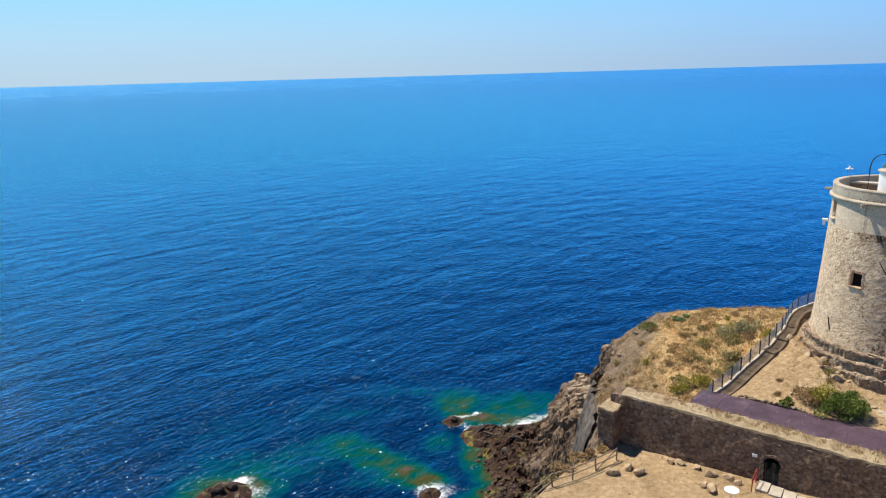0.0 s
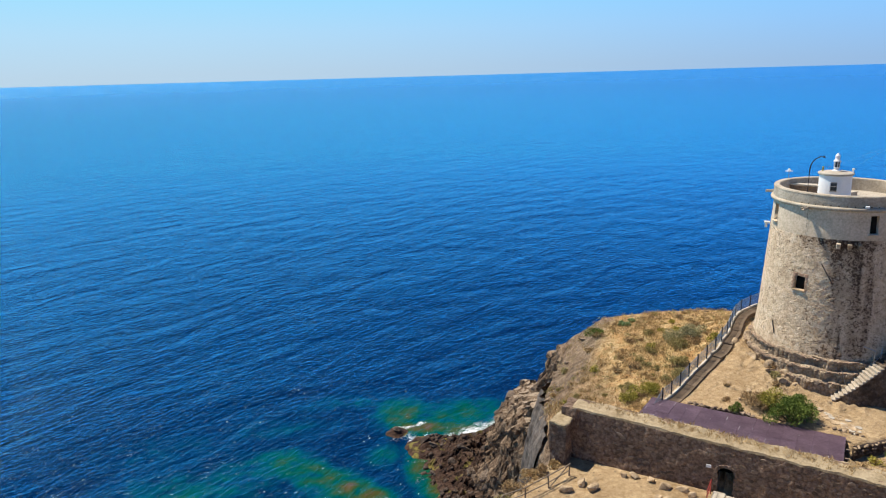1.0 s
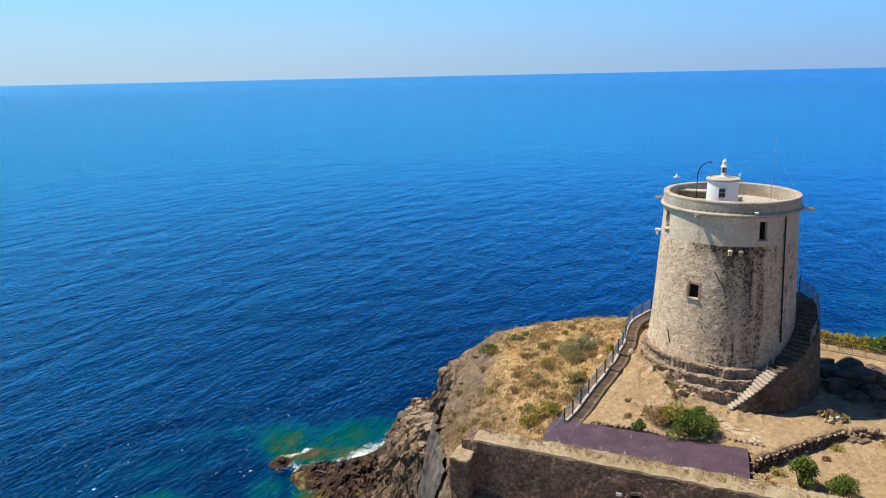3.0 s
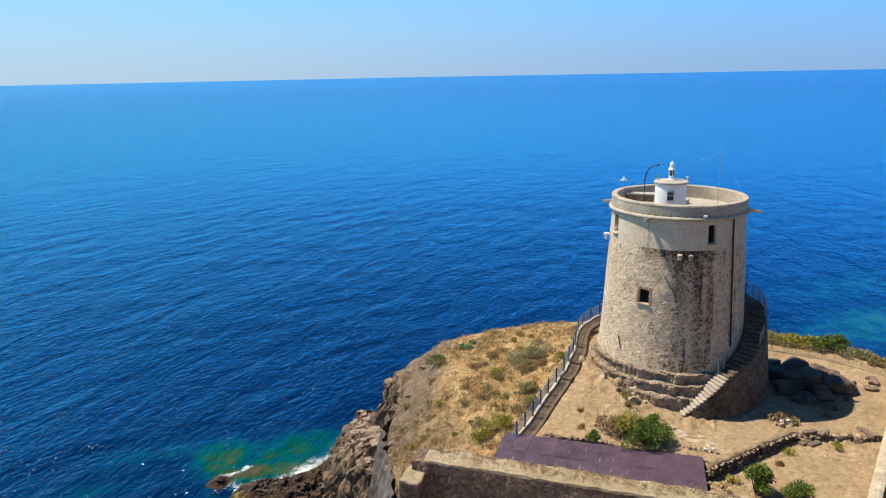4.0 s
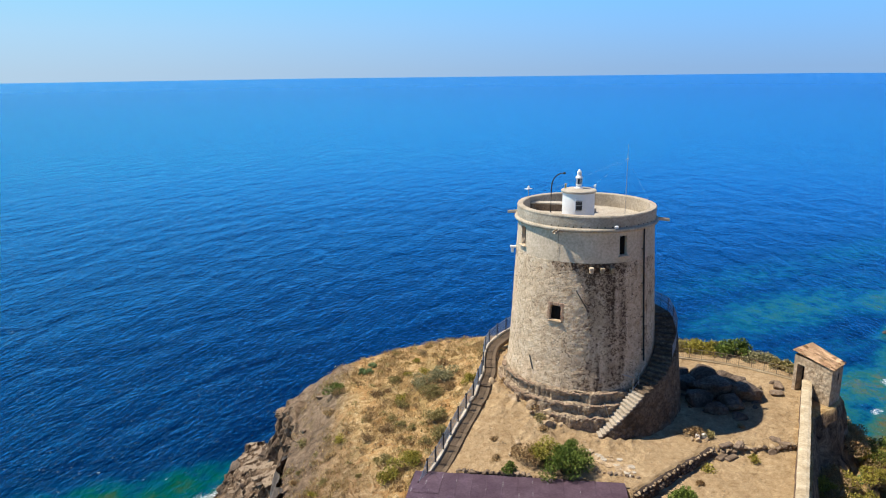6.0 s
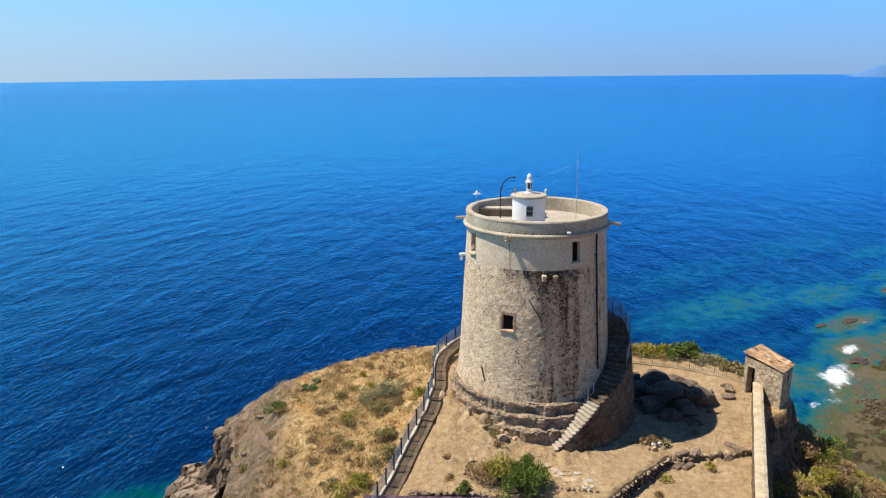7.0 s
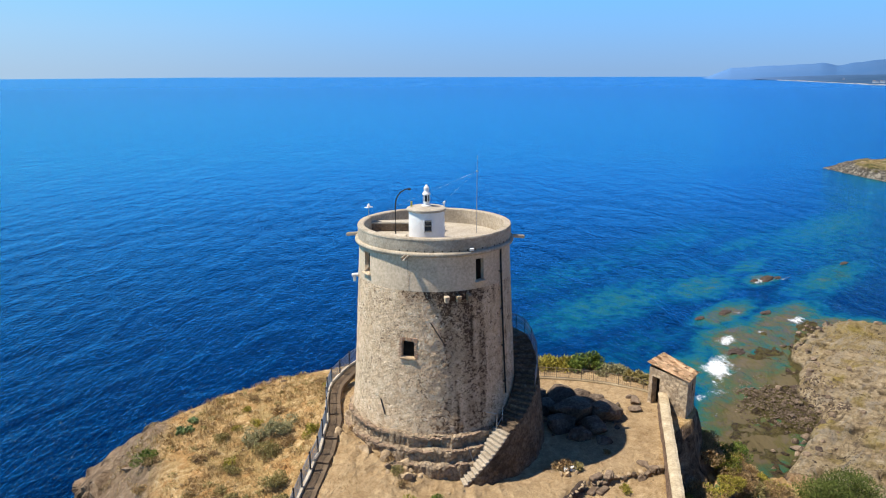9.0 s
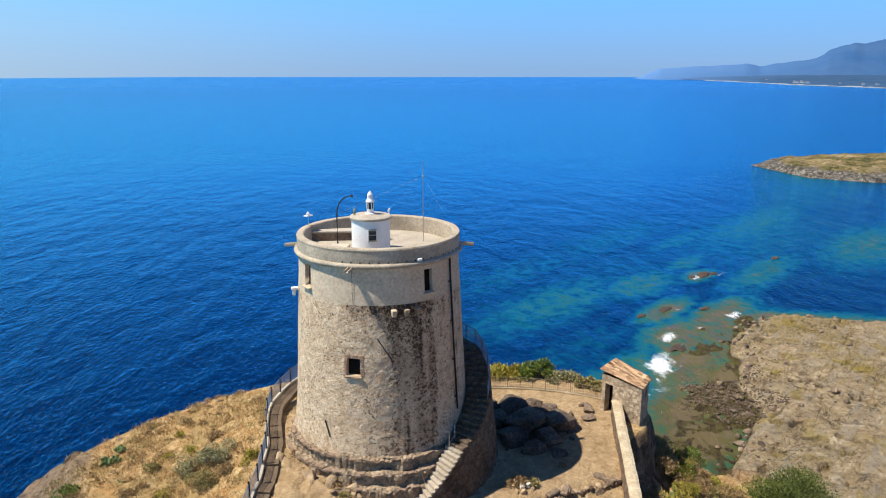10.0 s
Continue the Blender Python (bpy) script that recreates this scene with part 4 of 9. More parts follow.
def foam(x, y):
    v = 0.0 * x
    x, y = x + 7.0 * fbm(x * 0.3, y * 0.3, 4, 151, 0.6), y + 5.0 * fbm(x * 0.3, y * 0.3, 4, 153, 0.6)
    for cx, cy, rx, ry, k in BREAKERS:
        v = np.maximum(v, k * np.exp(-(((x - cx) / rx) ** 2 + ((y - cy) / ry) ** 2)))
    return v


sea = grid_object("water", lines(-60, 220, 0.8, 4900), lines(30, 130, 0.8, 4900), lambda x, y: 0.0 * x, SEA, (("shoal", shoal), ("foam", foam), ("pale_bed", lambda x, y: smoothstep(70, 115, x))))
tagged(sea, "deep blue rippled sea, turquoise over the reefs", "sea", kind="structure")


# ---- walls ----
def wall_frame(u, v, z):
    p = WALL_A + WALL_U * u + WALL_N * v
    return Vector((p.x, p.y, z))


WALL_TURN = Matrix(((WALL_U.x, WALL_N.x, 0, 0), (WALL_U.y, WALL_N.y, 0, 0), (0, 0, 1, 0), (0, 0, 0, 1)))
DOOR_U, DOOR_HALF, DOOR_SPRING, DOOR_TOP = 9.55, 0.5, 25.2, 25.66


def wall_top(u):
    return 27.3 - 0.022 * max(u, 0)


def in_arch(u, z, grow=0.0):
    h = DOOR_HALF + grow
    if abs(u - DOOR_U) > h:
        return False
    rise = (DOOR_TOP - DOOR_SPRING + grow) * math.sqrt(max(0.0, 1 - ((u - DOOR_U) / h) ** 2))
    return z < DOOR_SPRING + rise


def build_front_wall():
    bm = bmesh.new()
    us = np.arange(-0.2, 24.0, 0.13)
    zs = [22.8] + list(np.arange(23.6, 26.7, 0.13))
    prof_v = lambda z: float(np.interp(z, [22.5, 24.2, 25.5, 27.3], [-0.95, -0.89, -0.84, -0.78]))
    rows = []
    for u in us:
        top = wall_top(u)
        row = []
        section = [(prof_v(z), z) for z in zs] + [(-0.77, top - 0.08), (-0.62, top), (0.5, top + 0.03), (0.66, top - 0.05), (0.7, 24.0), (0.7, 22.8)]
        for v, z in section:
            p = wall_frame(u, v, z)
            w = noise.noise(p * 0.9) * 0.06 + noise.noise(p * 3.3) * 0.035
            row.append(bm.verts.new(wall_frame(u, v + w, z + (w if z > 26.6 else 0))))
        rows.append(row)
    n = len(rows[0])
    for i, (p, q) in enumerate(zip(rows, rows[1:])):
        uc = (us[i] + us[i + 1]) / 2
        for k in range(n - 1):
            if k < len(zs) - 1 and in_arch(uc, (zs[k] + zs[k + 1]) / 2):
                continue
            bm.faces.new((p[k], p[k + 1], q[k + 1], q[k]))
    bm.faces.new(rows[0])
    bm.faces.new(rows[-1][::-1])
    ob = part("wall_front", bm, WALL_STONE)
    tagged(ob, "old rubble boundary wall with an arched doorway and grass on top", "wall", kind="structure")
    # coping, paler than the face
    bm = bmesh.new()
    rows = []
    for u in us:
        top = wall_top(u)
        row = []
        for v, z in ((-0.80, top - 0.12), (-0.78, top + 0.02), (-0.4, top + 0.07), (0.3, top + 0.08), (0.7, top + 0.0), (0.72, top - 0.15)):
            p = wall_frame(u, v, z)
            w = noise.noise(p * 1.3) * 0.06 + noise.noise(p * 4.1) * 0.03
            row.append(bm.verts.new(wall_frame(u, v + w, z + w)))
        rows.append(row)
    for p, q in zip(rows, rows[1:]):
        for k in range(len(p) - 1):
            bm.faces.new((p[k], p[k + 1], q[k + 1], q[k]))
    part("coping", bm, COPING, ob)
    # the pier that ends it, stepped towards the yard
    bm = bmesh.new()
    for u0, u1, v0, v1, top in ((-1.25, -0.1, -2.1, -0.3, 26.5), (-0.9, 0.15, -0.9, 0.75, 27.2)):
        m = Matrix.Translation(wall_frame((u0 + u1) / 2, (v0 + v1) / 2, (22.0 + top) / 2)) @ WALL_TURN
        r = add_box(bm, m, u1 - u0, v1 - v0, top - 22.0)
    bmesh.ops.subdivide_edges(bm, edges=bm.edges[:], cuts=6, use_grid_fill=True)
    for v in bm.verts:
        w = noise.noise_vector(v.co * 1.0) * 0.16 + noise.noise_vector(v.co * 2.7) * 0.09
        v.co += w
    part("pier", bm, WALL_STONE, ob)
    bm = bmesh.new()
    add_box(bm, Matrix.Translation(wall_frame(-0.68, -1.2, 26.52)) @ WALL_TURN, 1.2, 1.85, 0.2, 0.05)
    bmesh.ops.subdivide_edges(bm, edges=bm.edges[:], cuts=3, use_grid_fill=True)
    for v in bm.verts:
        v.co += noise.noise_vector(v.co * 1.9) * 0.13
    part("pier_cap", bm, COPING, ob)
    # doorway: reveal, dark back, arch stones
    bm = bmesh.new()
    outline = [(DOOR_U - DOOR_HALF, 23.7)] + [(DOOR_U + DOOR_HALF * -math.cos(math.pi * k / 10), DOOR_SPRING + (DOOR_TOP - DOOR_SPRING) * math.sin(math.pi * k / 10)) for k in range(11)] + [(DOOR_U + DOOR_HALF, 23.7)]
    f = [bm.verts.new(wall_frame(u, -0.9, z)) for u, z in outline]
    bk = [bm.verts.new(wall_frame(u, 0.3, z)) for u, z in outline]
    for k in range(len(f) - 1):
        bm.faces.new((f[k], f[k + 1], bk[k + 1], bk[k]))
    bm.faces.new(bk)
    part("door_recess", bm, DARK, ob, "dark arched doorway")
    for k in range(11):
        ang = math.pi * (k + 0.5) / 11
        bm = bmesh.new()
        p = wall_frame(DOOR_U - (DOOR_HALF + 0.1) * math.cos(ang), -0.86, DOOR_SPRING + (DOOR_TOP - DOOR_SPRING + 0.1) * math.sin(ang))
        add_box(bm, Matrix.Translation(p) @ WALL_TURN @ Matrix.Rotation(ang - math.pi / 2, 4, "Y"), 0.17, 0.14, 0.2, 0.02)
        part("arch_stone", bm, WALL_STONE, ob)
    for side in (-1, 1):
        for k in range(5):
            bm = bmesh.new()
            add_box(bm, Matrix.Translation(wall_frame(DOOR_U + side * (DOOR_HALF + 0.05), -0.84, 23.95 + 0.27 * k)) @ WALL_TURN, 0.2 + 0.06 * (k % 2), 0.16, 0.25, 0.02)
            part("jamb_stone", bm, WALL_STONE, ob)
    return ob


front_wall = build_front_wall()
SIDE_A, SIDE_B = Vector((50.75, 42.75)), Vector((32.0, 30.6))


def build_side_wall():
    a, b = SIDE_A, SIDE_B
    d = (b - a).normalized()
    nrm = Vector((-d.y, d.x))
    bm, bc = bmesh.new(), bmesh.new()
    rows, caps = [], []
    for k in range(140):
        s = (b - a).length * k / 139
        top = 26.35
        row = []
        for v, z in [(-0.55, 18.0), (-0.4, 23.0), (-0.3, top - 0.1), (-0.28, top), (0.28, top), (0.3, top - 0.1), (0.36, 22.0)]:
            p = a + d * s + nrm * v
            q = Vector((p.x, p.y, z))
            w = noise.noise(q * 1.1) * 0.06 + noise.noise(q * 3.1) * 0.03
            row.append(bm.verts.new((p.x + nrm.x * w, p.y + nrm.y * w, z)))
        rows.append(row)
        row = []
        for v, z in [(-0.34, top - 0.07), (-0.33, top + 0.03), (-0.1, top + 0.08), (0.15, top + 0.08), (0.33, top + 0.02), (0.34, top - 0.09)]:
            p = a + d * s + nrm * v
            q = Vector((p.x, p.y, z))
            w = noise.noise(q * 1.5) * 0.025 + noise.noise(q * 4.1) * 0.02
            row.append(bc.verts.new((p.x + nrm.x * w, p.y + nrm.y * w, z + w)))
        caps.append(row)
    for mesh, some in ((bm, rows), (bc, caps)):
        for p, q in zip(some, some[1:]):
            for k in range(len(p) - 1):
                mesh.faces.new((p[k], p[k + 1], q[k + 1], q[k]))
        mesh.faces.new(some[0])
        mesh.faces.new(some[-1][::-1])
    ob = part("wall_side", bm, WALL_STONE)
    part("coping", bc, SIDE_COPING, ob, "pale lichened coping")
    return tagged(ob, "pale-topped stone boundary wall beside the guard hut", "wall", kind="structure")


side_wall = build_side_wall()


# ---- the guard hut ----
def build_hut():
    c = [Vector((50.95, 44.05)), Vector((53.24, 44.1)), Vector((52.3, 41.1)), Vector((50.42, 40.75))]
    base = Vector((c[0].x, c[0].y, 24.0))
    t = thing("guard_hut", "small stone guard hut with a sloping terracotta tile roof", "hut", (*base,))
    off = Matrix.Translation(-base)
    bm = bmesh.new()
    door = (0.09, 0.29, 25.1, 27.35)
    # the landward face is cut for the doorway
    face = [c[0], c[3]]
    cols = [0.0, door[0], door[1], 0.6, 1.0]
    zs = [18.0, 22.0, door[2], door[3], 28.0]
    grid = [[bm.verts.new((*face[0].lerp(face[1], f), z)) for z in zs] for f in cols]
    for i in range(len(cols) - 1):
        for k in range(len(zs) - 1):
            if i == 1 and k == 2:
                continue
            bm.faces.new((grid[i][k], grid[i + 1][k], grid[i + 1][k + 1], grid[i][k + 1]))
    for p, q in ((c[3], c[2]), (c[2], c[1]), (c[1], c[0])):
        v = [bm.verts.new((*x, z)) for x, z in ((p, 18.0), (q, 18.0), (q, 28.0), (p, 28.0))]
        bm.faces.new(v)
    bmesh.ops.remove_doubles(bm, verts=bm.verts[:], dist=0.001)
    pts = [(*face[0].lerp(face[1], f), z) for f, z in ((door[0], door[2]), (door[1], door[2]), (door[1], door[3]), (door[0], door[3]))]
    o = [bm.verts.new(p) for p in pts]
    i2 = [bm.verts.new((p[0] + 0.6, p[1] - 0.08, p[2])) for p in pts]
    for k in range(4):
        bm.faces.new((o[k], o[(k + 1) % 4], i2[(k + 1) % 4], i2[k]))
    bm.transform(off)
    body = part("body", bm, HUT_STONE, t, "rubble walls, rendered in places")
    # near-black sheet in place of the hut's unlit inside
    bm = bmesh.new()
    bm.faces.new([bm.verts.new((p[0] + 0.58, p[1] - 0.08, p[2])) for p in pts])
    bmesh.ops.solidify(bm, geom=bm.faces[:], thickness=0.04)
    bm.transform(off)
    part("doorway", bm, DARK, t, "dark open doorway")
    # slit in the dark side
    mid = c[3].lerp(c[2], 0.6)
    bm = bmesh.new()
    side = (c[2] - c[3]).normalized()
    add_box(bm, Matrix.Translation((mid.x, mid.y, 27.2)) @ Matrix.Rotation(math.atan2(side.y, side.x), 4, "Z"), 0.16, 0.05, 0.5)
    bm.transform(off)
    part("slit_window", bm, DARK, t)
    # roof bed and tiles
    cen = sum(c, Vector((0, 0))) / 4
    rc = [cen + (p - cen) * 1.08 for p in c]
    rz = (28.28, 28.28, 28.03, 28.03)
    bm = bmesh.new()
    bm.faces.new([bm.verts.new((*p, z - 0.02)) for p, z in zip(rc, rz)])
    bmesh.ops.solidify(bm, geom=bm.faces[:], thickness=0.14)
    bm.transform(off)
    roof = part("roof", bm, CONCRETE, t)
    tile_me = None
    nu, nv = 13, 9
    for i in range(nu):
        for j in range(nv):
            f, g = (i + 0.5) / nu, (j + 0.5) / nv
            top, low = rc[0].lerp(rc[1], f), rc[3].lerp(rc[2], f)
            p = top.lerp(low, g)
            d3 = Vector((low.x - top.x, low.y - top.y, -0.25)).normalized()
            w = (rc[1] - rc[0]).length / nu
            length = (low - top).length / nv * 1.25
            if tile_me is None:
                bm = bmesh.new()
                segs = 6
                for xx, rr in ((-length / 2, w * 0.5), (length / 2, w * 0.42)):
                    for k in range(segs + 1):
                        a = math.pi * k / segs
                        bm.verts.new((xx, rr * 1.12 * math.cos(a), rr * 0.85 * math.sin(a)))
                bm.verts.ensure_lookup_table()
                for k in range(segs):
                    bm.faces.new((bm.verts[k], bm.verts[k + 1], bm.verts[k + segs + 2], bm.verts[k + segs + 1]))
                bmesh.ops.solidify(bm, geom=bm.faces[:], thickness=0.018)
                tile_me = bpy.data.meshes.new("roof_tile")
                bm.to_mesh(tile_me)
                bm.free()
                tile_me.materials.append(TILE)
            q = d3.to_track_quat("X", "Z").to_matrix().to_4x4()
            ob = new("roof_tile", tile_me)
            ob.parent = roof
            z = 28.28 - 0.25 * g + 0.02
            ob.matrix_local = Matrix.Translation(Vector((p.x, p.y, z)) - base) @ q @ Matrix.Rotation(radians(-2.5 + random.uniform(-0.8, 0.8)), 4, "Y") @ Matrix.Rotation(radians(random.uniform(-1.5, 1.5)), 4, "Z")
    return t


hut = build_hut()


# ---- the sunken shed's roof behind the front wall ----
def build_shed():
    base = wall_frame(9.5, 3.5, 24.2)
    t = thing("lean_to_shed", "sunken lean-to shed roofed with faded purple sheets", "shed", (*base,))
    off = Matrix.Translation(-base)
    u0, u1 = 3.0, 15.5
    zr = lambda v: 25.97 - 0.1 * v
    bm = bmesh.new()
    for a, b, v0, v1 in ((u0 + 0.2, u1 - 0.2, 6.8, 7.0), (u0 + 0.2, u0 + 0.4, 0.8, 6.8), (u1 - 0.4, u1 - 0.2, 0.8, 6.8)):
        top = zr(max(v0, v1)) - 0.12
        add_box(bm, Matrix.Translation(wall_frame((a + b) / 2, (v0 + v1) / 2, (24.0 + top) / 2)) @ WALL_TURN, b - a, v1 - v0, top - 24.0)
    bm.transform(off)
    part("shed_wall", bm, WALL_STONE, t)
    for k in range(5):
        bm = bmesh.new()
        v = 0.95 + 1.5 * k
        add_box(bm, Matrix.Translation(wall_frame((u0 + u1) / 2 + 0.1, v, zr(v) - 0.11)) @ WALL_TURN, u1 - u0 + 0.4, 0.1, 0.12, 0.01)
        bm.transform(off)
        part("purlin", bm, WOOD, t)
    cols = 14
    w = (u1 - u0) / cols
    rng = random.Random(21)
    for v0, v1, lift in ((0.75, 2.1, 0.0), (2.0, 4.7, 0.02), (4.6, 7.25, 0.05)):
        for i in range(cols):
            bm = bmesh.new()
            n, mid = 7, (v0 + v1) / 2
            rows = []
            for vv in (v0, v1):
                rows.append([bm.verts.new((-w / 2 + w * (0, 0.035, 0.07, 0.5, 0.93, 0.965, 1.0)[k], vv - mid, -0.1 * (vv - mid) + (0.014 if k in (0, n - 1) else 0.0))) for k in range(n)])
            for k in range(n - 1):
                bm.faces.new((rows[0][k], rows[0][k + 1], rows[1][k + 1], rows[1][k]))
            bmesh.ops.solidify(bm, geom=bm.faces[:], thickness=0.03)
            bm.transform(Matrix.Translation(wall_frame(u0 + w * (i + 0.5), mid, zr(mid) + lift + rng.uniform(-0.008, 0.008)) - base) @ WALL_TURN @ Matrix.Rotation(rng.uniform(-0.008, 0.008), 4, "Y"))
            part("roof_sheet", bm, PURPLE, t)
    return t


shed = build_shed()


# ---- the tower ----
def tower_radius(z):
    return float(np.interp(z, [24, 26, 28.1, 29.6, 34.4, 36.75, 37.9, 39.0], [5.95, 5.68, 5.42, 5.24, 4.95, 4.83, 4.76, 4.74]))


def on_tower(angle, z, out=0.0):
    a = radians(angle)
    r = tower_radius(z) + out
    return Vector((TC[0] + r * math.cos(a), TC[1] + r * math.sin(a), z))


TOWER_BASE = 25.0
to_tower = Matrix.Translation((-TC[0], -TC[1], -TOWER_BASE))


def rough_ring(name, r_in, r_out, top, bottom, a0, a1, mat, parent, label, seed):
    """A stepped footing round the tower, with a broken edge."""
    bm = bmesh.new()
    n = 260
    rows = []
    for k in range(n + 1):
        ang = a0 + (a1 - a0) * k / n
        a = radians(ang)
        row = []
        for r, z in ((r_in, top + 0.05), (r_out - 0.12, top), (r_out, top - 0.05), (r_out + 0.04, top - 0.2), (r_out + 0.06, (top + bottom) / 2), (r_out + 0.12, bottom)):
            p = Vector((r * math.cos(a), r * math.sin(a), z))
            w = noise.noise(p * 0.8 + Vector((seed, 0, 0))) * 0.3 + noise.noise(p * 2.4) * 0.2 + noise.noise(p * 7.0) * 0.07
            rr = r + (w if r > r_in else 0)
            zz = z + ((noise.noise(p * 1.1 + Vector((0, seed, 0))) * 0.26 + noise.noise(p * 6.0) * 0.06) if z > top - 0.3 else 0)
            row.append(bm.verts.new((TC[0] + rr * math.cos(a), TC[1] + rr * math.sin(a), zz)))
        rows.append(row)
    for p, q in zip(rows, rows[1:]):
        for i in range(len(p) - 1):
            bm.faces.new((p[i], q[i], q[i + 1], p[i + 1]))
    bm.transform(to_tower)
    return part(name, bm, mat, parent, label)


def build_tower():
    t = thing("round_tower", "round tapering stone watchtower with a pale rendered upper band", "tower", (TC[0], TC[1], TOWER_BASE))

    def put(name, bm, mat, parent=t, label="", smooth=False):
        bm.transform(to_tower)
        return part(name, bm, mat, parent, label, smooth)

    holes = [(-151.6, 9.0, 32.72, 33.72), (-99.8, 6.6, 37.22, 38.5), (169.0, 7.5, 37.3, 38.55)]

    def shell(z0, z1, rows, n, rough, depth):
        bm = bmesh.new()
        zs = list(np.linspace(z0, z1, rows))
        angles = list(np.arange(n) * 360.0 / n - 180)
        cut = [h for h in holes if z0 < h[2] and h[3] < z1]
        for c, w, a, b in cut:
            zs += [a, b]
            angles += [c - w / 2, c + w / 2]
        zs = sorted(set(round(z, 3) for z in zs))
        angles = sorted(set(round(a, 3) for a in angles))
        m = len(angles)
        grid = []
        for z in zs:
            row = []
            for a in angles:
                p = on_tower(a, z)
                nn = noise.noise(p * 0.7) * 0.5 + noise.noise(p * 2.1) * 0.45 + noise.noise(p * 5.3) * 0.4
                near = any(abs(a - c) <= w / 2 + 0.2 and za - 0.05 <= z <= zb + 0.05 for c, w, za, zb in cut)
                row.append(bm.verts.new(on_tower(a, z, 0.0 if near else rough * nn)))
            grid.append(row)
        for i in range(len(zs) - 1):
            zc = (zs[i] + zs[i + 1]) / 2
            for j in range(m):
                a0, a1 = angles[j], angles[(j + 1) % m] + (360 if j == m - 1 else 0)
                ac = (a0 + a1) / 2
                if any(a < zc < b and abs(ac - c) < w / 2 for c, w, a, b in cut):
                    continue
                bm.faces.new((grid[i][j], grid[i][(j + 1) % m], grid[i + 1][(j + 1) % m], grid[i + 1][j]))
        for c, w, a, b in cut:
            corners = [(c - w / 2, a), (c + w / 2, a), (c + w / 2, b), (c - w / 2, b)]
            o = [bm.verts.new(on_tower(ang, z, 0.01)) for ang, z in corners]
            i = [bm.verts.new(on_tower(ang, z, -depth)) for ang, z in corners]
            for k in range(4):
                bm.faces.new((o[k], o[(k + 1) % 4], i[(k + 1) % 4], i[k]))
        return bm

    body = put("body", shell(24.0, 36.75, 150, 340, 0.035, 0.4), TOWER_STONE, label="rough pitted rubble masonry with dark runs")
    co = np.empty(len(body.data.vertices) * 3, np.float32)
    body.data.vertices.foreach_get("co", co)
    co = co.reshape(-1, 3)
    ang, zz = np.degrees(np.arctan2(co[:, 1], co[:, 0])), co[:, 2] + TOWER_BASE
    lump = fbm(ang * 0.12, zz * 0.35, 4, 61) * 1.1
    # uneven dark streaks hang in long runs down the landward face
    hang = smoothstep(-0.02, 0.16, fbm(ang * 0.16, zz * 0.11, 4, 63, 0.6)) * smoothstep(-147, -128, ang) * smoothstep(-56, -76, ang)
    hang = hang * (0.55 + 1.4 * fbm(ang * 0.5, zz * 0.5, 4, 64, 0.65))
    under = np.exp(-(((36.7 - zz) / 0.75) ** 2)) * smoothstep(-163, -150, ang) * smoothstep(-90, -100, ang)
    run = np.exp(-(((ang + 110 - (36 - zz) * 0.3) / 5.5) ** 2)) * smoothstep(26.5, 29.5, zz)
    run2 = 0.6 * np.exp(-(((ang + 124) / 6) ** 2)) * smoothstep(30.5, 33, zz)
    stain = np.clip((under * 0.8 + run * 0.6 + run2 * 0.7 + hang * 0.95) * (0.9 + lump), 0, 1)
    at = body.data.attributes.new("stain", "FLOAT", "POINT")
    at.data.foreach_set("value", stain.astype(np.float32))

    put("upper_band", shell(36.74, 38.9, 16, 140, 0.02, 0.4), PLASTER, label="smooth pale lime render", smooth=True)
    # a near-black pane behind each opening replaces the darkness inside
    for c, w, a, b in holes:
        bm = bmesh.new()
        v = [bm.verts.new(on_tower(ang, z, -0.24)) for ang, z in ((c - w / 2 - 1, a - 0.1), (c + w / 2 + 1, a - 0.1), (c + w / 2 + 1, b + 0.1), (c - w / 2 - 1, b + 0.1))]
        bm.faces.new(v)
        bmesh.ops.solidify(bm, geom=bm.faces[:], thickness=0.04)
        win = put("window", bm, DARK, label="dark unglazed window opening")
        if a > 35:
            bm = bmesh.new()
            p = on_tower(c, a - 0.05, 0.03)
            add_box(bm, Matrix.Translation(p) @ Matrix.Rotation(radians(c), 4, "Z"), 0.3, w / 57.3 * 4.75 + 0.2, 0.08, 0.015)
            put("window_sill", bm, PLASTER, win)
        else:
            # brick surround and pale sill
            bm = bmesh.new()
            p = on_tower(c, a - 0.06, 0.04)
            add_box(bm, Matrix.Translation(p) @ Matrix.Rotation(radians(c), 4, "Z"), 0.14, 1.0, 0.1, 0.02)
            put("window_sill", bm, PALE_STONE, win)
            spots = [(c - w / 2 - 1.1, a + 0.1 * k + 0.05, 0.16) for k in range(11)] + [(c + w / 2 + 1.1, a + 0.1 * k + 0.05, 0.16) for k in range(11)]
            spots += [(c - w / 2 - 1 + (w + 2) * k / 7, b + 0.11, 0.1) for k in range(8)]
            for k, (ang_b, zb, width) in enumerate(spots):
                bm = bmesh.new()
                tall = 0.2 if zb > b else 0.075
                p = on_tower(ang_b + random.uniform(-0.5, 0.5), zb, 0.0)
                add_box(bm, Matrix.Translation(p) @ Matrix.Rotation(radians(ang_b), 4, "Z"), 0.06, width + random.uniform(-0.03, 0.05), tall, 0.008)
                put("brick", bm, BRICK, win)
    # cornice and parapet
    bm = bmesh.new()
    add_lathe(bm, [(4.68, 38.76), (4.86, 38.78), (4.96, 38.84), (4.99, 38.93), (4.96, 39.01), (4.86, 39.06), (4.66, 39.07)], 128, TC)
    put("cornice", bm, PARAPET, label="rounded cement string course", smooth=True)
    bm = bmesh.new()
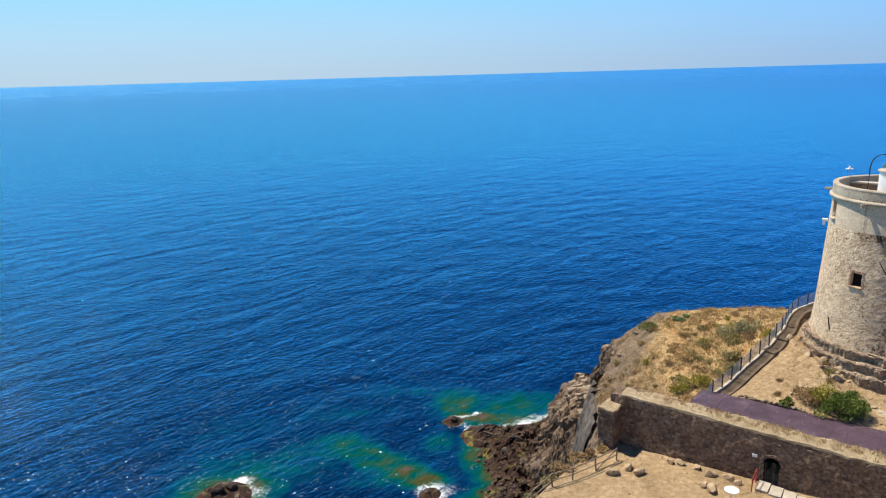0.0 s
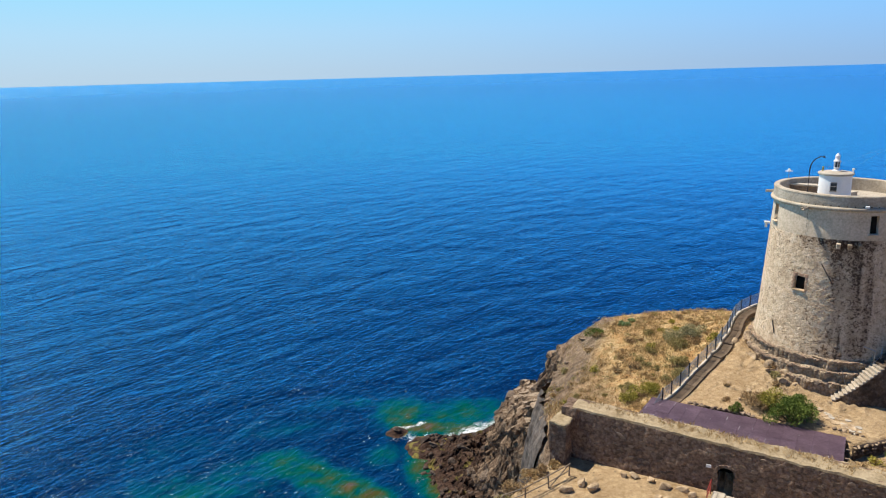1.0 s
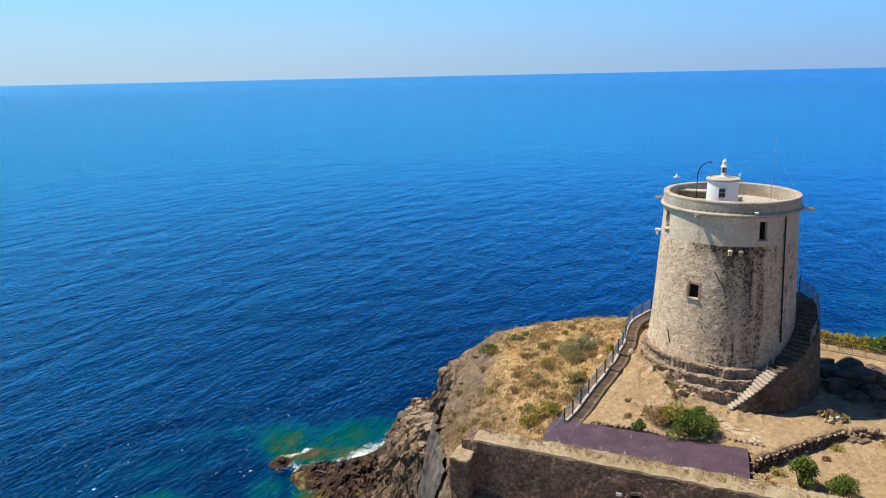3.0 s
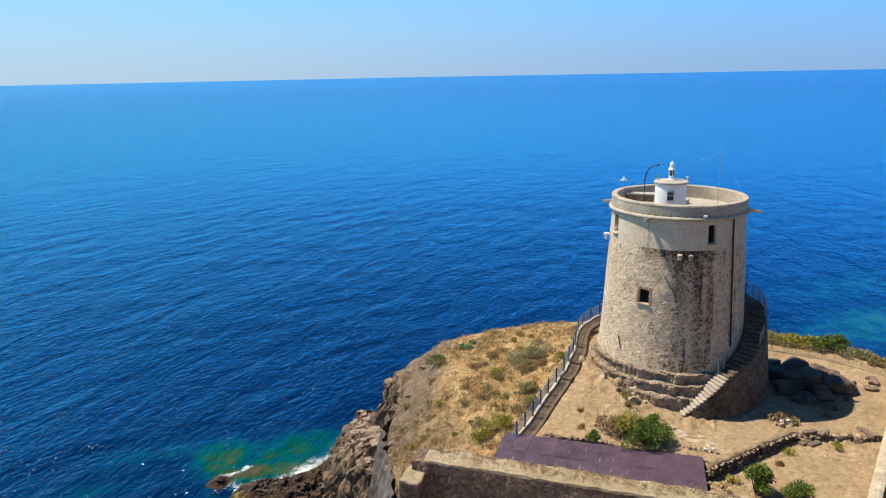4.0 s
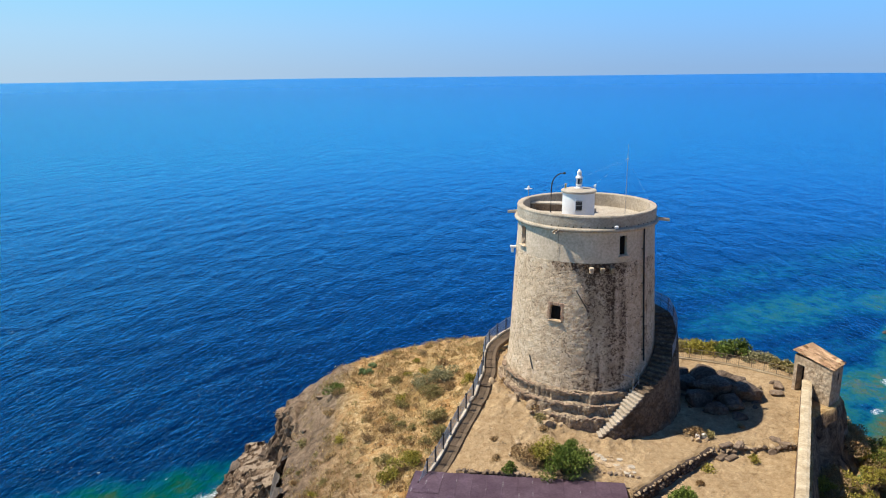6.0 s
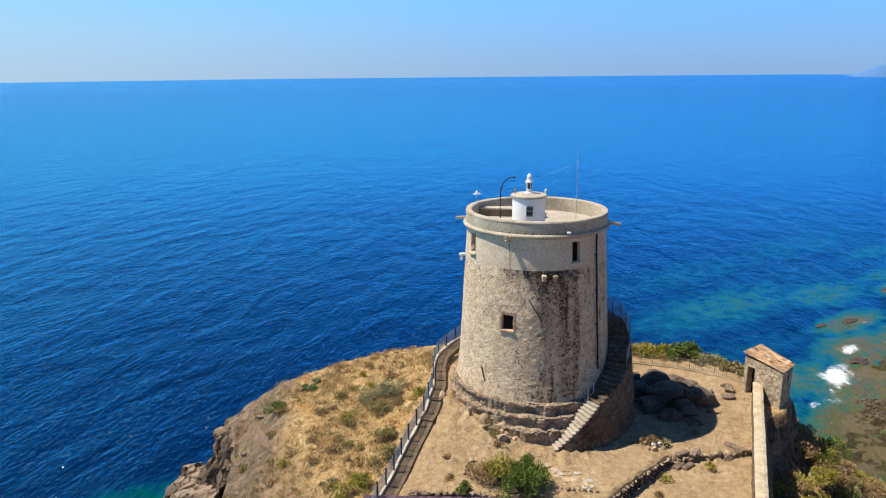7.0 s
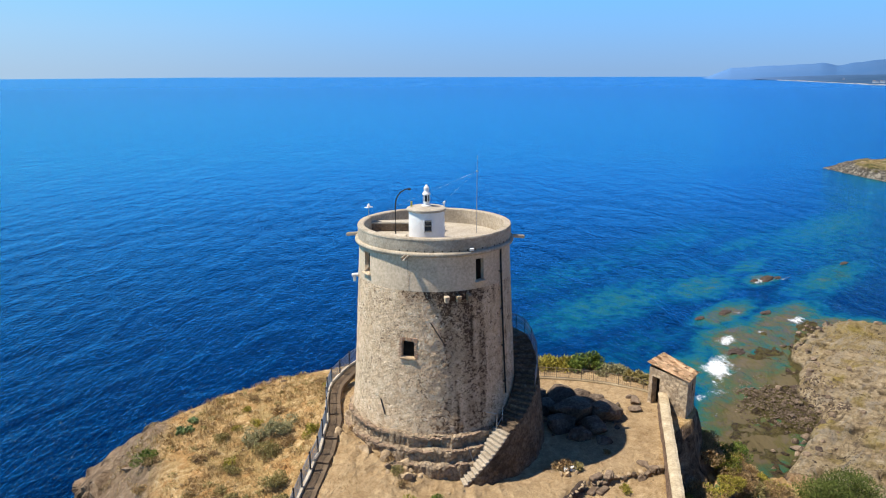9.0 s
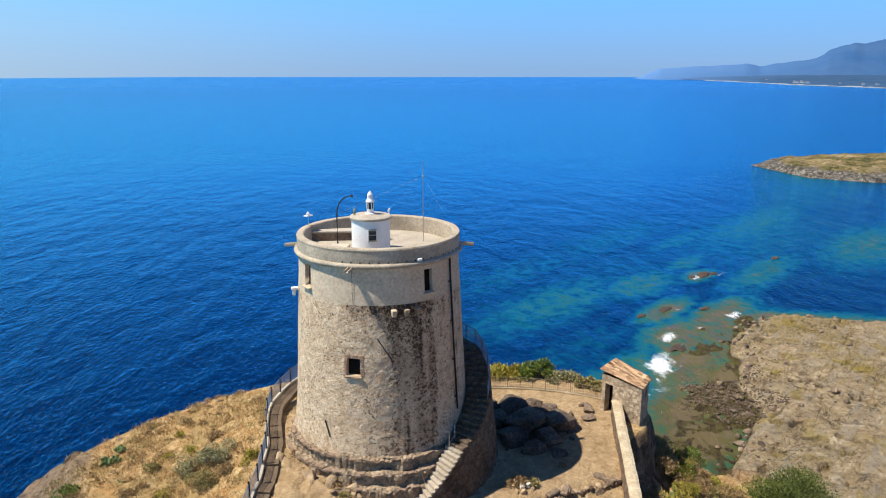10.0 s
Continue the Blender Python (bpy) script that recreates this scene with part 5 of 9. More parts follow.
    def lean(a, z):
        return 0.02 * noise.noise(Vector((math.cos(a) * 3, math.sin(a) * 3, z)))
    add_lathe(bm, [(4.79, 38.9), (4.81, 39.3), (4.80, 39.66), (4.82, 39.78), (4.78, 39.86), (4.44, 39.87), (4.38, 39.82), (4.37, 39.4), (4.37, 38.6)], 128, TC, wobble=lean)
    put("parapet", bm, PARAPET, label="weathered rendered parapet with stained inner face")
    bm = bmesh.new()
    add_lathe(bm, [(0.02, 38.92), (2.5, 38.91), (4.45, 38.9), (4.45, 38.6)], 64, TC)
    put("deck", bm, CONCRETE, label="flat pale roof terrace")
    # drain holes along the parapet's foot, their dark inside put in as near-black plugs
    for ang_h in list(range(-158, -92, 6)) + [-86, -80, -74, -68]:
        bm = bmesh.new()
        a = radians(ang_h)
        r = 4.80
        p = Vector((TC[0] + r * math.cos(a), TC[1] + r * math.sin(a), 39.13))
        add_tube(bm, p - Vector((math.cos(a), math.sin(a), 0)) * 0.05, p + Vector((math.cos(a), math.sin(a), 0)) * 0.03, 0.04, n=8)
        put("drain_hole", bm, DARK)
    # stone water spouts
    for ang_s, z, out in ((-152.0, 38.86, 0.75), (132.0, 39.05, 0.8), (-43.0, 38.95, 0.9)):
        bm = bmesh.new()
        a = radians(ang_s)
        d = Vector((math.cos(a), math.sin(a), -0.1)).normalized()
        p = Vector((TC[0] + 4.8 * math.cos(a), TC[1] + 4.8 * math.sin(a), z))
        m = Matrix.Translation(p + d * out / 2) @ d.to_track_quat("X", "Z").to_matrix().to_4x4()
        add_box(bm, m @ Matrix.Translation((0, 0, -0.06)), out, 0.26, 0.06, 0.01)
        add_box(bm, m @ Matrix.Translation((0, 0.11, 0.02)), out, 0.05, 0.14, 0.01)
        add_box(bm, m @ Matrix.Translation((0, -0.11, 0.02)), out, 0.05, 0.14, 0.01)
        put("water_spout", bm, PARAPET, label="jutting stone water spout")
    # corbels under the upper window
    for ang_c in (-125.2, -117.2, -109.6):
        bm = bmesh.new()
        p = on_tower(ang_c, 36.42, 0.12)
        m = Matrix.Translation(p) @ Matrix.Rotation(radians(ang_c), 4, "Z")
        add_box(bm, m, 0.42, 0.3, 0.22, 0.04)
        add_box(bm, m @ Matrix.Translation((-0.05, 0, -0.2)), 0.3, 0.26, 0.22, 0.05)
        put("corbel", bm, PLASTER if ang_c < -120 else PALE_STONE, label="weathered stone corbel below the band")
    # black pipe
    bm = bmesh.new()
    pts = [on_tower(-79.0 + 1.0 * k / 12, 39.0 - 9.4 * k / 12, 0.11) for k in range(13)]
    rings = [[bm.verts.new(p + Vector((0.055 * math.cos(0.785 * i), 0.055 * math.sin(0.785 * i), 0))) for i in range(8)] for p in pts]
    for p, q in zip(rings, rings[1:]):
        for i in range(8):
            bm.faces.new((p[i], p[(i + 1) % 8], q[(i + 1) % 8], q[i]))
    pipe = put("downpipe", bm, BLACKISH, label="black rainwater downpipe")
    for k in (2, 5, 8, 11):
        bm = bmesh.new()
        add_box(bm, Matrix.Translation(on_tower(-79.0 + k / 12, 39.0 - 9.4 * k / 12, 0.06)) @ Matrix.Rotation(radians(-79), 4, "Z"), 0.14, 0.24, 0.05)
        put("bracket", bm, IRON, pipe)
    # thin cables hanging from the spouts
    for ang_c, z0, z1 in ((-152.0, 38.9, 36.9), (-136.0, 34.9, 33.6)):
        bm = bmesh.new()
        add_tube(bm, on_tower(ang_c, z0, 0.03), on_tower(ang_c + (9 if z0 < 36 else 0.5), z1, 0.03), 0.03 if z0 < 36 else 0.01, n=6)
        put("cable", bm, IRON)
    bm = bmesh.new()
    add_tube(bm, on_tower(-172, 29.8, 0.05), on_tower(-167.5, 28.9, 0.07), 0.035, n=6)
    put("cable", bm, IRON)
    # lamp on the seaward side
    bm = bmesh.new()
    p = on_tower(150, 36.75, 0.25)
    m = Matrix.Translation(p) @ Matrix.Rotation(radians(150), 4, "Z")
    add_box(bm, m, 0.42, 0.24, 0.18, 0.04)
    add_box(bm, m @ Matrix.Translation((0.05, 0, -0.25)), 0.18, 0.16, 0.32, 0.04)
    put("wall_lamp", bm, WHITE, label="white wall floodlight")
    # stepped footings
    rough_ring("footing", 5.2, 5.68, 28.02, 26.0, -222, -97, FOOTING, t, "worn stone footing course", 3)
    rough_ring("footing", 5.4, 5.98, 27.28, 25.6, -215, -99, FOOTING, t, "worn stone footing course", 7)
    rough_ring("footing", 5.6, 6.32, 26.55, 25.0, -172, -108, FOOTING, t, "worn stone footing course", 12)
    return t


tower = build_tower()


# ---- the stair round the tower ----
def stair_edges(ang):
    xs = [-124, -94, -70, -25, -4]
    return float(np.interp(ang, xs, [6.28, 5.8, 5.5, 5.2, 5.1])), float(np.interp(ang, xs, [7.3, 7.0, 6.85, 6.75, 6.7]))


def polar(r, ang, z):
    a = radians(ang)
    return Vector((TC[0] + r * math.cos(a), TC[1] + r * math.sin(a), z))


def build_stair():
    t = thing("outer_staircase", "curving stone staircase with pale treads climbing the tower wall", "staircase", (*polar(6.6, -60, 25.2),))
    off = Matrix.Translation(-polar(6.6, -60, 25.2))
    steps = [(-122 + 28 * k / 15, 25.5 + 2.75 * k / 15) for k in range(15)] + [(-94 + 69 * k / 18, 28.25 + 3.2 * k / 18) for k in range(19)]
    ends = [a for a, _ in steps[1:]] + [-5.0]
    for (ang, z), a1 in zip(steps, ends):
        bm = bmesh.new()
        ri, ro = stair_edges(ang)
        a1 = a1 + 0.4
        top = [polar(ri - 0.1, ang, z), polar(ro, ang, z), polar(ro, a1, z), polar(ri - 0.1, a1, z)]
        up = [bm.verts.new(p + Vector((0, 0, random.uniform(-0.008, 0.008)))) for p in top]
        dn = [bm.verts.new(p - Vector((0, 0, 0.17))) for p in top]
        bm.faces.new(up)
        bm.faces.new(dn[::-1])
        for k in range(4):
            bm.faces.new((up[k], dn[k], dn[(k + 1) % 4], up[(k + 1) % 4]))
        bmesh.ops.bevel(bm, geom=bm.edges[:], offset=0.015, segments=1, affect="EDGES")
        bm.transform(off)
        # upper treads switch to dark rubble, the tower's shade put into their colour
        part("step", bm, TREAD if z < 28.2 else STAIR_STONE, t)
    # solid masonry below the treads
    bm = bmesh.new()
    rows = []
    for k in range(121):
        ang = -122.5 + 118 * k / 120
        z = float(np.interp(ang, [-122.5, -94, -25, -4], [25.2, 28.05, 31.3, 31.3]))
        ri, ro = stair_edges(ang)
        row = []
        for f, zf in ((0, 1.0), (1, 1.0), (1, 0.75), (1, 0.5), (1, 0.25), (1, 0.0)):
            zz = 23.8 + (z - 23.8) * zf
            r = ri - 0.15 if f == 0 else ro + 0.02 + (1 - zf) * 0.10 * (z - 24)
            p = polar(r, ang, zz)
            w = 0.0 if zf == 1.0 else noise.noise(p * 0.9) * 0.12 + noise.noise(p * 2.8) * 0.1
            row.append(bm.verts.new(polar(r + w, ang, zz)))
        rows.append(row)
    for p, q in zip(rows, rows[1:]):
        for i in range(len(p) - 1):
            bm.faces.new((p[i], q[i], q[i + 1], p[i + 1]))
    bm.faces.new(rows[0])
    bm.faces.new(rows[-1][::-1])
    bm.transform(off)
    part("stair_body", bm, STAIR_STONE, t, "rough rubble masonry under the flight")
    # iron railing of the upper flight and landing
    posts = [(-66, 29.6), (-54, 30.1), (-42, 30.7), (-31, 31.2), (-22, 31.5), (-13, 31.5), (-5, 31.5)]
    for ang, z in posts:
        bm = bmesh.new()
        r = stair_edges(ang)[1] - 0.08
        add_tube(bm, polar(r, ang, z - 0.1), polar(r, ang, z + 1.0), 0.028, n=6)
        bm.transform(off)
        part("post", bm, IRON, t)
    for (a0, z0), (a1, z1) in zip(posts, posts[1:]):
        bm = bmesh.new()
        r0, r1 = stair_edges(a0)[1] - 0.08, stair_edges(a1)[1] - 0.08
        for up in (0.98, 0.52):
            add_tube(bm, polar(r0, a0, z0 + up), polar(r1, a1, z1 + up), 0.022, n=6)
        for k in range(1, 12):
            f = k / 12
            p = polar(r0, a0, z0).lerp(polar(r1, a1, z1), f)
            add_tube(bm, p, p + Vector((0, 0, 0.98)), 0.012, n=4)
        bm.transform(off)
        part("railing", bm, BLUE_IRON, t)
    bm = bmesh.new()
    add_tube(bm, polar(6.68, -5, 31.4), polar(6.68, -5, 33.6), 0.025, n=6)
    bm.transform(off)
    part("pole", bm, IRON, t)
    # bent steel handrails on the lower flight
    for ang, z, arm in ((-95.5, 28.0, (-0.75, 0.25, 0.3)), (-90.5, 28.4, (0.12, 0.1, 0.45))):
        bm = bmesh.new()
        p = polar(stair_edges(ang)[0] + 0.25, ang, z)
        top = p + Vector((0, 0, 1.05 if arm[0] < 0 else 0.35))
        add_tube(bm, p, top, 0.03, n=6)
        add_tube(bm, top, top + Vector(arm), 0.03, n=6)
        bm.transform(off)
        part("handrail", bm, STEEL, t, "bent galvanised handrail")
    for a0, z0, a1, z1 in ((-96, 27.9, -91, 28.5), (-115, 27.4, -112, 26.4)):
        r = 6.0 if z0 > 27.5 else 6.15
        bm = bmesh.new()
        add_tube(bm, polar(r, a0, z0 + 0.1), polar(r, a1, z1 + 0.1), 0.025, n=6)
        bm.transform(off)
        part("handrail", bm, STEEL, t, "bent galvanised handrail")
    # threshold slabs at the foot
    for k, (ang, r, z) in enumerate(((-126, 6.7, 25.42), (-129, 7.2, 25.3))):
        bm = bmesh.new()
        add_box(bm, Matrix.Translation(polar(r, ang, z)) @ Matrix.Rotation(radians(ang + 8), 4, "Z"), 1.1 - 0.2 * k, 0.75, 0.16, 0.03)
        bm.transform(off)
        part("foot_slab", bm, CONCRETE, t)
    return t


stair = build_stair()


# ---- on the tower's roof terrace ----
def build_lantern():
    c = (35.1, 50.9)
    t = thing("lantern_house", "white round lantern house with a small beacon on top", "lighthouse", (*c, 39.02))
    off = Matrix.Translation((-c[0], -c[1], -39.02))

    def put(name, bm, mat, parent=t, label="", smooth=False):
        bm.transform(off)
        return part(name, bm, mat, parent, label, smooth)

    bm = bmesh.new()
    add_lathe(bm, [(0.02, 38.9), (1.10, 38.9), (1.09, 40.2), (1.08, 40.94), (0.02, 40.94)], 56, c)
    drum = put("drum", bm, WHITE, label="whitewashed round drum", smooth=False)
    bm = bmesh.new()
    add_lathe(bm, [(0.02, 40.88), (1.17, 40.88), (1.2, 40.92), (1.2, 41.01), (1.12, 41.05), (0.3, 41.13), (0.02, 41.14)], 56, c)
    put("roof_slab", bm, CONCRETE, label="thin round concrete roof")
    # beacon
    bm = bmesh.new()
    add_lathe(bm, [(0.02, 41.08), (0.3, 41.08), (0.3, 41.16), (0.19, 41.2), (0.17, 41.3), (0.2, 41.33), (0.2, 41.42)], 24, c)
    beacon = put("beacon", bm, WHITE, label="small white navigation beacon")
    bm = bmesh.new()
    add_lathe(bm, [(0.16, 41.41), (0.165, 41.5), (0.165, 41.76), (0.16, 41.82)], 20, c)
    put("lens", bm, GLASS, beacon)
    for k in range(6):
        bm = bmesh.new()
        a = radians(60 * k + 10)
        p = Vector((c[0] + 0.19 * math.cos(a), c[1] + 0.19 * math.sin(a), 41.41))
        add_tube(bm, p, p + Vector((0, 0, 0.42)), 0.022, n=6)
        put("bar", bm, WHITE, beacon)
    bm = bmesh.new()
    add_lathe(bm, [(0.02, 41.81), (0.25, 41.81), (0.25, 41.87), (0.17, 41.98), (0.14, 42.08), (0.16, 42.12), (0.16, 42.24), (0.09, 42.34), (0.04, 42.42), (0.02, 42.44)], 24, c)
    put("cap", bm, WHITE, beacon)
    # window towards the land
    d = Vector((-0.62, -0.785, 0))
    p = Vector((c[0], c[1], 40.1)) + d * 1.09
    m = Matrix.Translation(p) @ d.to_track_quat("X", "Z").to_matrix().to_4x4()
    bm = bmesh.new()
    add_box(bm, m, 0.04, 0.42, 0.56)
    win = put("window", bm, GLASS, label="small dark window")
    for dy, dz, sy, sz in ((-0.24, 0, 0.07, 0.66), (0.24, 0, 0.07, 0.66), (0, 0.31, 0.42, 0.07), (0, -0.32, 0.5, 0.08), (0, 0.02, 0.42, 0.04)):
        bm = bmesh.new()
        add_box(bm, m @ Matrix.Translation((0.015, dy, dz)), 0.09, sy, sz, 0.01)
        put("window_frame", bm, WHITE if dy else CONCRETE, win)
    # small equipment on the roof slab's rim
    bm = bmesh.new()
    add_tube(bm, (c[0] + 0.95, c[1] - 0.55, 40.97), (c[0] + 0.95, c[1] - 0.55, 41.2), 0.03, n=6)
    add_box(bm, Matrix.Translation((c[0] + 0.95, c[1] - 0.55, 41.27)) @ Matrix.Rotation(0.6, 4, "Z"), 0.3, 0.1, 0.16, 0.02)
    put("sensor", bm, WHITE, label="small white sensor head")
    bm = bmesh.new()
    for dz in (0.0, 0.12, 0.24):
        add_box(bm, Matrix.Translation((c[0] - 0.55, c[1] + 0.75, 41.1 + dz)) @ Matrix.Rotation(0.4 + dz, 4, "Z"), 0.16, 0.1, 0.1, 0.02)
    put("sensor", bm, LEAF_YELLOW, label="small yellowish fitting")
    return t


lantern = build_lantern()


def build_street_lamp():
    b = Vector((34.35, 52.95, 38.91))
    t = thing("curved_lamp_post", "dark iron lamp post with a curved arm on a concrete block", "lamp post", (*b,))
    bm = bmesh.new()
    add_box(bm, Matrix.Translation((-0.2, -0.35, 0.14)) @ Matrix.Rotation(radians(-55), 4, "Z"), 1.15, 0.8, 0.28, 0.03)
    part("base_block", bm, CONCRETE, t)
    pts = [Vector((0, 0, 0.2)), Vector((0, 0, 1.95)), Vector((0.03, -0.03, 2.35)), Vector((0.12, -0.1, 2.66)), Vector((0.28, -0.22, 2.9)), Vector((0.48, -0.38, 3.05)), Vector((0.66, -0.52, 3.09))]
    bm = bmesh.new()
    rings = []
    for k, p in enumerate(pts):
        d = (pts[min(k + 1, len(pts) - 1)] - pts[max(k - 1, 0)]).normalized()
        q = d.to_track_quat("Z", "Y").to_matrix()
        rings.append([bm.verts.new(p + q @ Vector(((0.05 - 0.003 * k) * math.cos(0.785 * i), (0.05 - 0.003 * k) * math.sin(0.785 * i), 0))) for i in range(8)])
    for p, q in zip(rings, rings[1:]):
        for i in range(8):
            bm.faces.new((p[i], p[(i + 1) % 8], q[(i + 1) % 8], q[i]))
    part("pole", bm, IRON, t)
    bm = bmesh.new()
    add_lathe(bm, [(0.01, 3.15), (0.06, 3.13), (0.1, 3.06), (0.1, 3.02), (0.01, 3.02)], 16, (0.7, -0.55))
    part("shade", bm, IRON, t)
    return t


build_street_lamp()


def build_mast():
    b = Vector((38.95, 50.35, 38.91))
    t = thing("antenna_mast", "thin grey antenna mast held by guy wires", "antenna", (*b,))
    bm = bmesh.new()
    add_tube(bm, (0, 0, 0), (0, 0, 4.0), 0.02, 0.015, n=8)
    add_tube(bm, (0, 0, 4.0), (0, 0, 5.0), 0.014, 0.008, n=6)
    part("mast", bm, STEEL, t)
    bm = bmesh.new()
    add_box(bm, Matrix.Translation((0, 0, 4.0)), 0.12, 0.12, 0.08, 0.02)
    part("collar", bm, STEEL, t)
    for ang in (100, 205, 330):
        bm = bmesh.new()
        a = radians(ang)
        end = Vector((TC[0] + 4.5 * math.cos(a), TC[1] + 4.5 * math.sin(a), 39.88)) - b
        add_tube(bm, (0, 0, 4.0), end, 0.0018, n=4)
        part("guy_wire", bm, STEEL, t)
    return t


build_mast()


def build_weather_station():
    b = Vector((34.35, 55.4, 40.06))
    b = Vector((TC[0] + 4.6 * math.cos(2.0), TC[1] + 4.6 * math.sin(2.0), 39.85))
    t = thing("wind_gauge", "white wind gauge on a short tripod standing on the parapet", "wind gauge", (*b,))
    bm = bmesh.new()
    add_tube(bm, (0, 0, -0.03), (0, 0, 0.62), 0.02, n=6)
    part("pole", bm, STEEL, t)
    bm = bmesh.new()
    add_box(bm, Matrix.Translation((0, 0, 0.62)), 0.5, 0.28, 0.04, 0.01)
    part("tray", bm, WHITE, t)
    bm = bmesh.new()
    add_lathe(bm, [(0.01, 0.64), (0.09, 0.66), (0.1, 0.74), (0.05, 0.82), (0.01, 0.88)], 14)
    part("housing", bm, WHITE, t)
    return t


build_weather_station()


def build_terrace_bench():
    a, b = Vector((34.05, 55.95)), Vector((36.35, 53.65))
    d = (b - a).normalized()
    nrm = Vector((-d.y, d.x))
    if nrm.dot(Vector(TC) - a) > 0:
        nrm = -nrm
    t = thing("terrace_platform", "raised rendered platform with a brown front on the roof terrace", "platform", (a.x, a.y, 38.9))
    for name, z0, z1, grow, mat in (("riser", 0.0, 0.5, 0.0, BOULDER), ("seat_slab", 0.5, 0.6, 0.06, CONCRETE)):
        bm = bmesh.new()
        foot = [a - d * grow - nrm * -grow * 0, b + d * grow, b + d * grow + nrm * 1.0, a + nrm * 0.55 + d * 0.5]
        foot[0], foot[1] = foot[0] - nrm * grow, foot[1] - nrm * grow
        lo = [bm.verts.new((p.x - a.x, p.y - a.y, z0)) for p in foot]
        hi = [bm.verts.new((p.x - a.x, p.y - a.y, z1)) for p in foot]
        bm.faces.new(lo)
        bm.faces.new(hi)
        for k in range(4):
            bm.faces.new((lo[k], lo[(k + 1) % 4], hi[(k + 1) % 4], hi[k]))
        part(name, bm, mat, t)
    return t


build_terrace_bench()


def small_box(name, label, cat, at, size, turn, mat):
    t = thing(name, label, cat, at, turn)
    bm = bmesh.new()
    add_box(bm, Matrix.Translation((0, 0, size[2] / 2)), *size, 0.02)
    part("case", bm, mat, t)
    bm = bmesh.new()
    add_box(bm, Matrix.Translation((0, 0, size[2] + 0.01)), size[0] + 0.06, size[1] + 0.06, 0.04, 0.01)
    part("lid", bm, CONCRETE, t)
    return t


small_box("junction_box", "grey concrete junction box on the roof terrace", "box", (34.55, 49.35, 38.91), (0.36, 0.36, 0.42), 30, CONCRETE)
small_box("roof_vent", "low concrete vent box on the roof terrace", "vent", (37.6, 52.4, 38.91), (0.7, 0.5, 0.3), 20, CONCRETE)


def build_floodlight():
    ang = -107.5
    b = Vector((TC[0] + 4.9 * math.cos(radians(ang)), TC[1] + 4.9 * math.sin(radians(ang)), 39.06))
    t = thing("floodlight", "small white floodlight on the tower's cornice", "floodlight", (*b,), ang)
    bm = bmesh.new()
    add_box(bm, Matrix.Translation((0.02, 0, 0.1)) @ Matrix.Rotation(0.3, 4, "Y"), 0.14, 0.26, 0.16, 0.02)
    part("head", bm, WHITE, t)
    bm = bmesh.new()
    add_tube(bm, (-0.04, 0, -0.03), (0, 0, 0.08), 0.02, n=6)
    part("stem", bm, IRON, t)
    return t


build_floodlight()


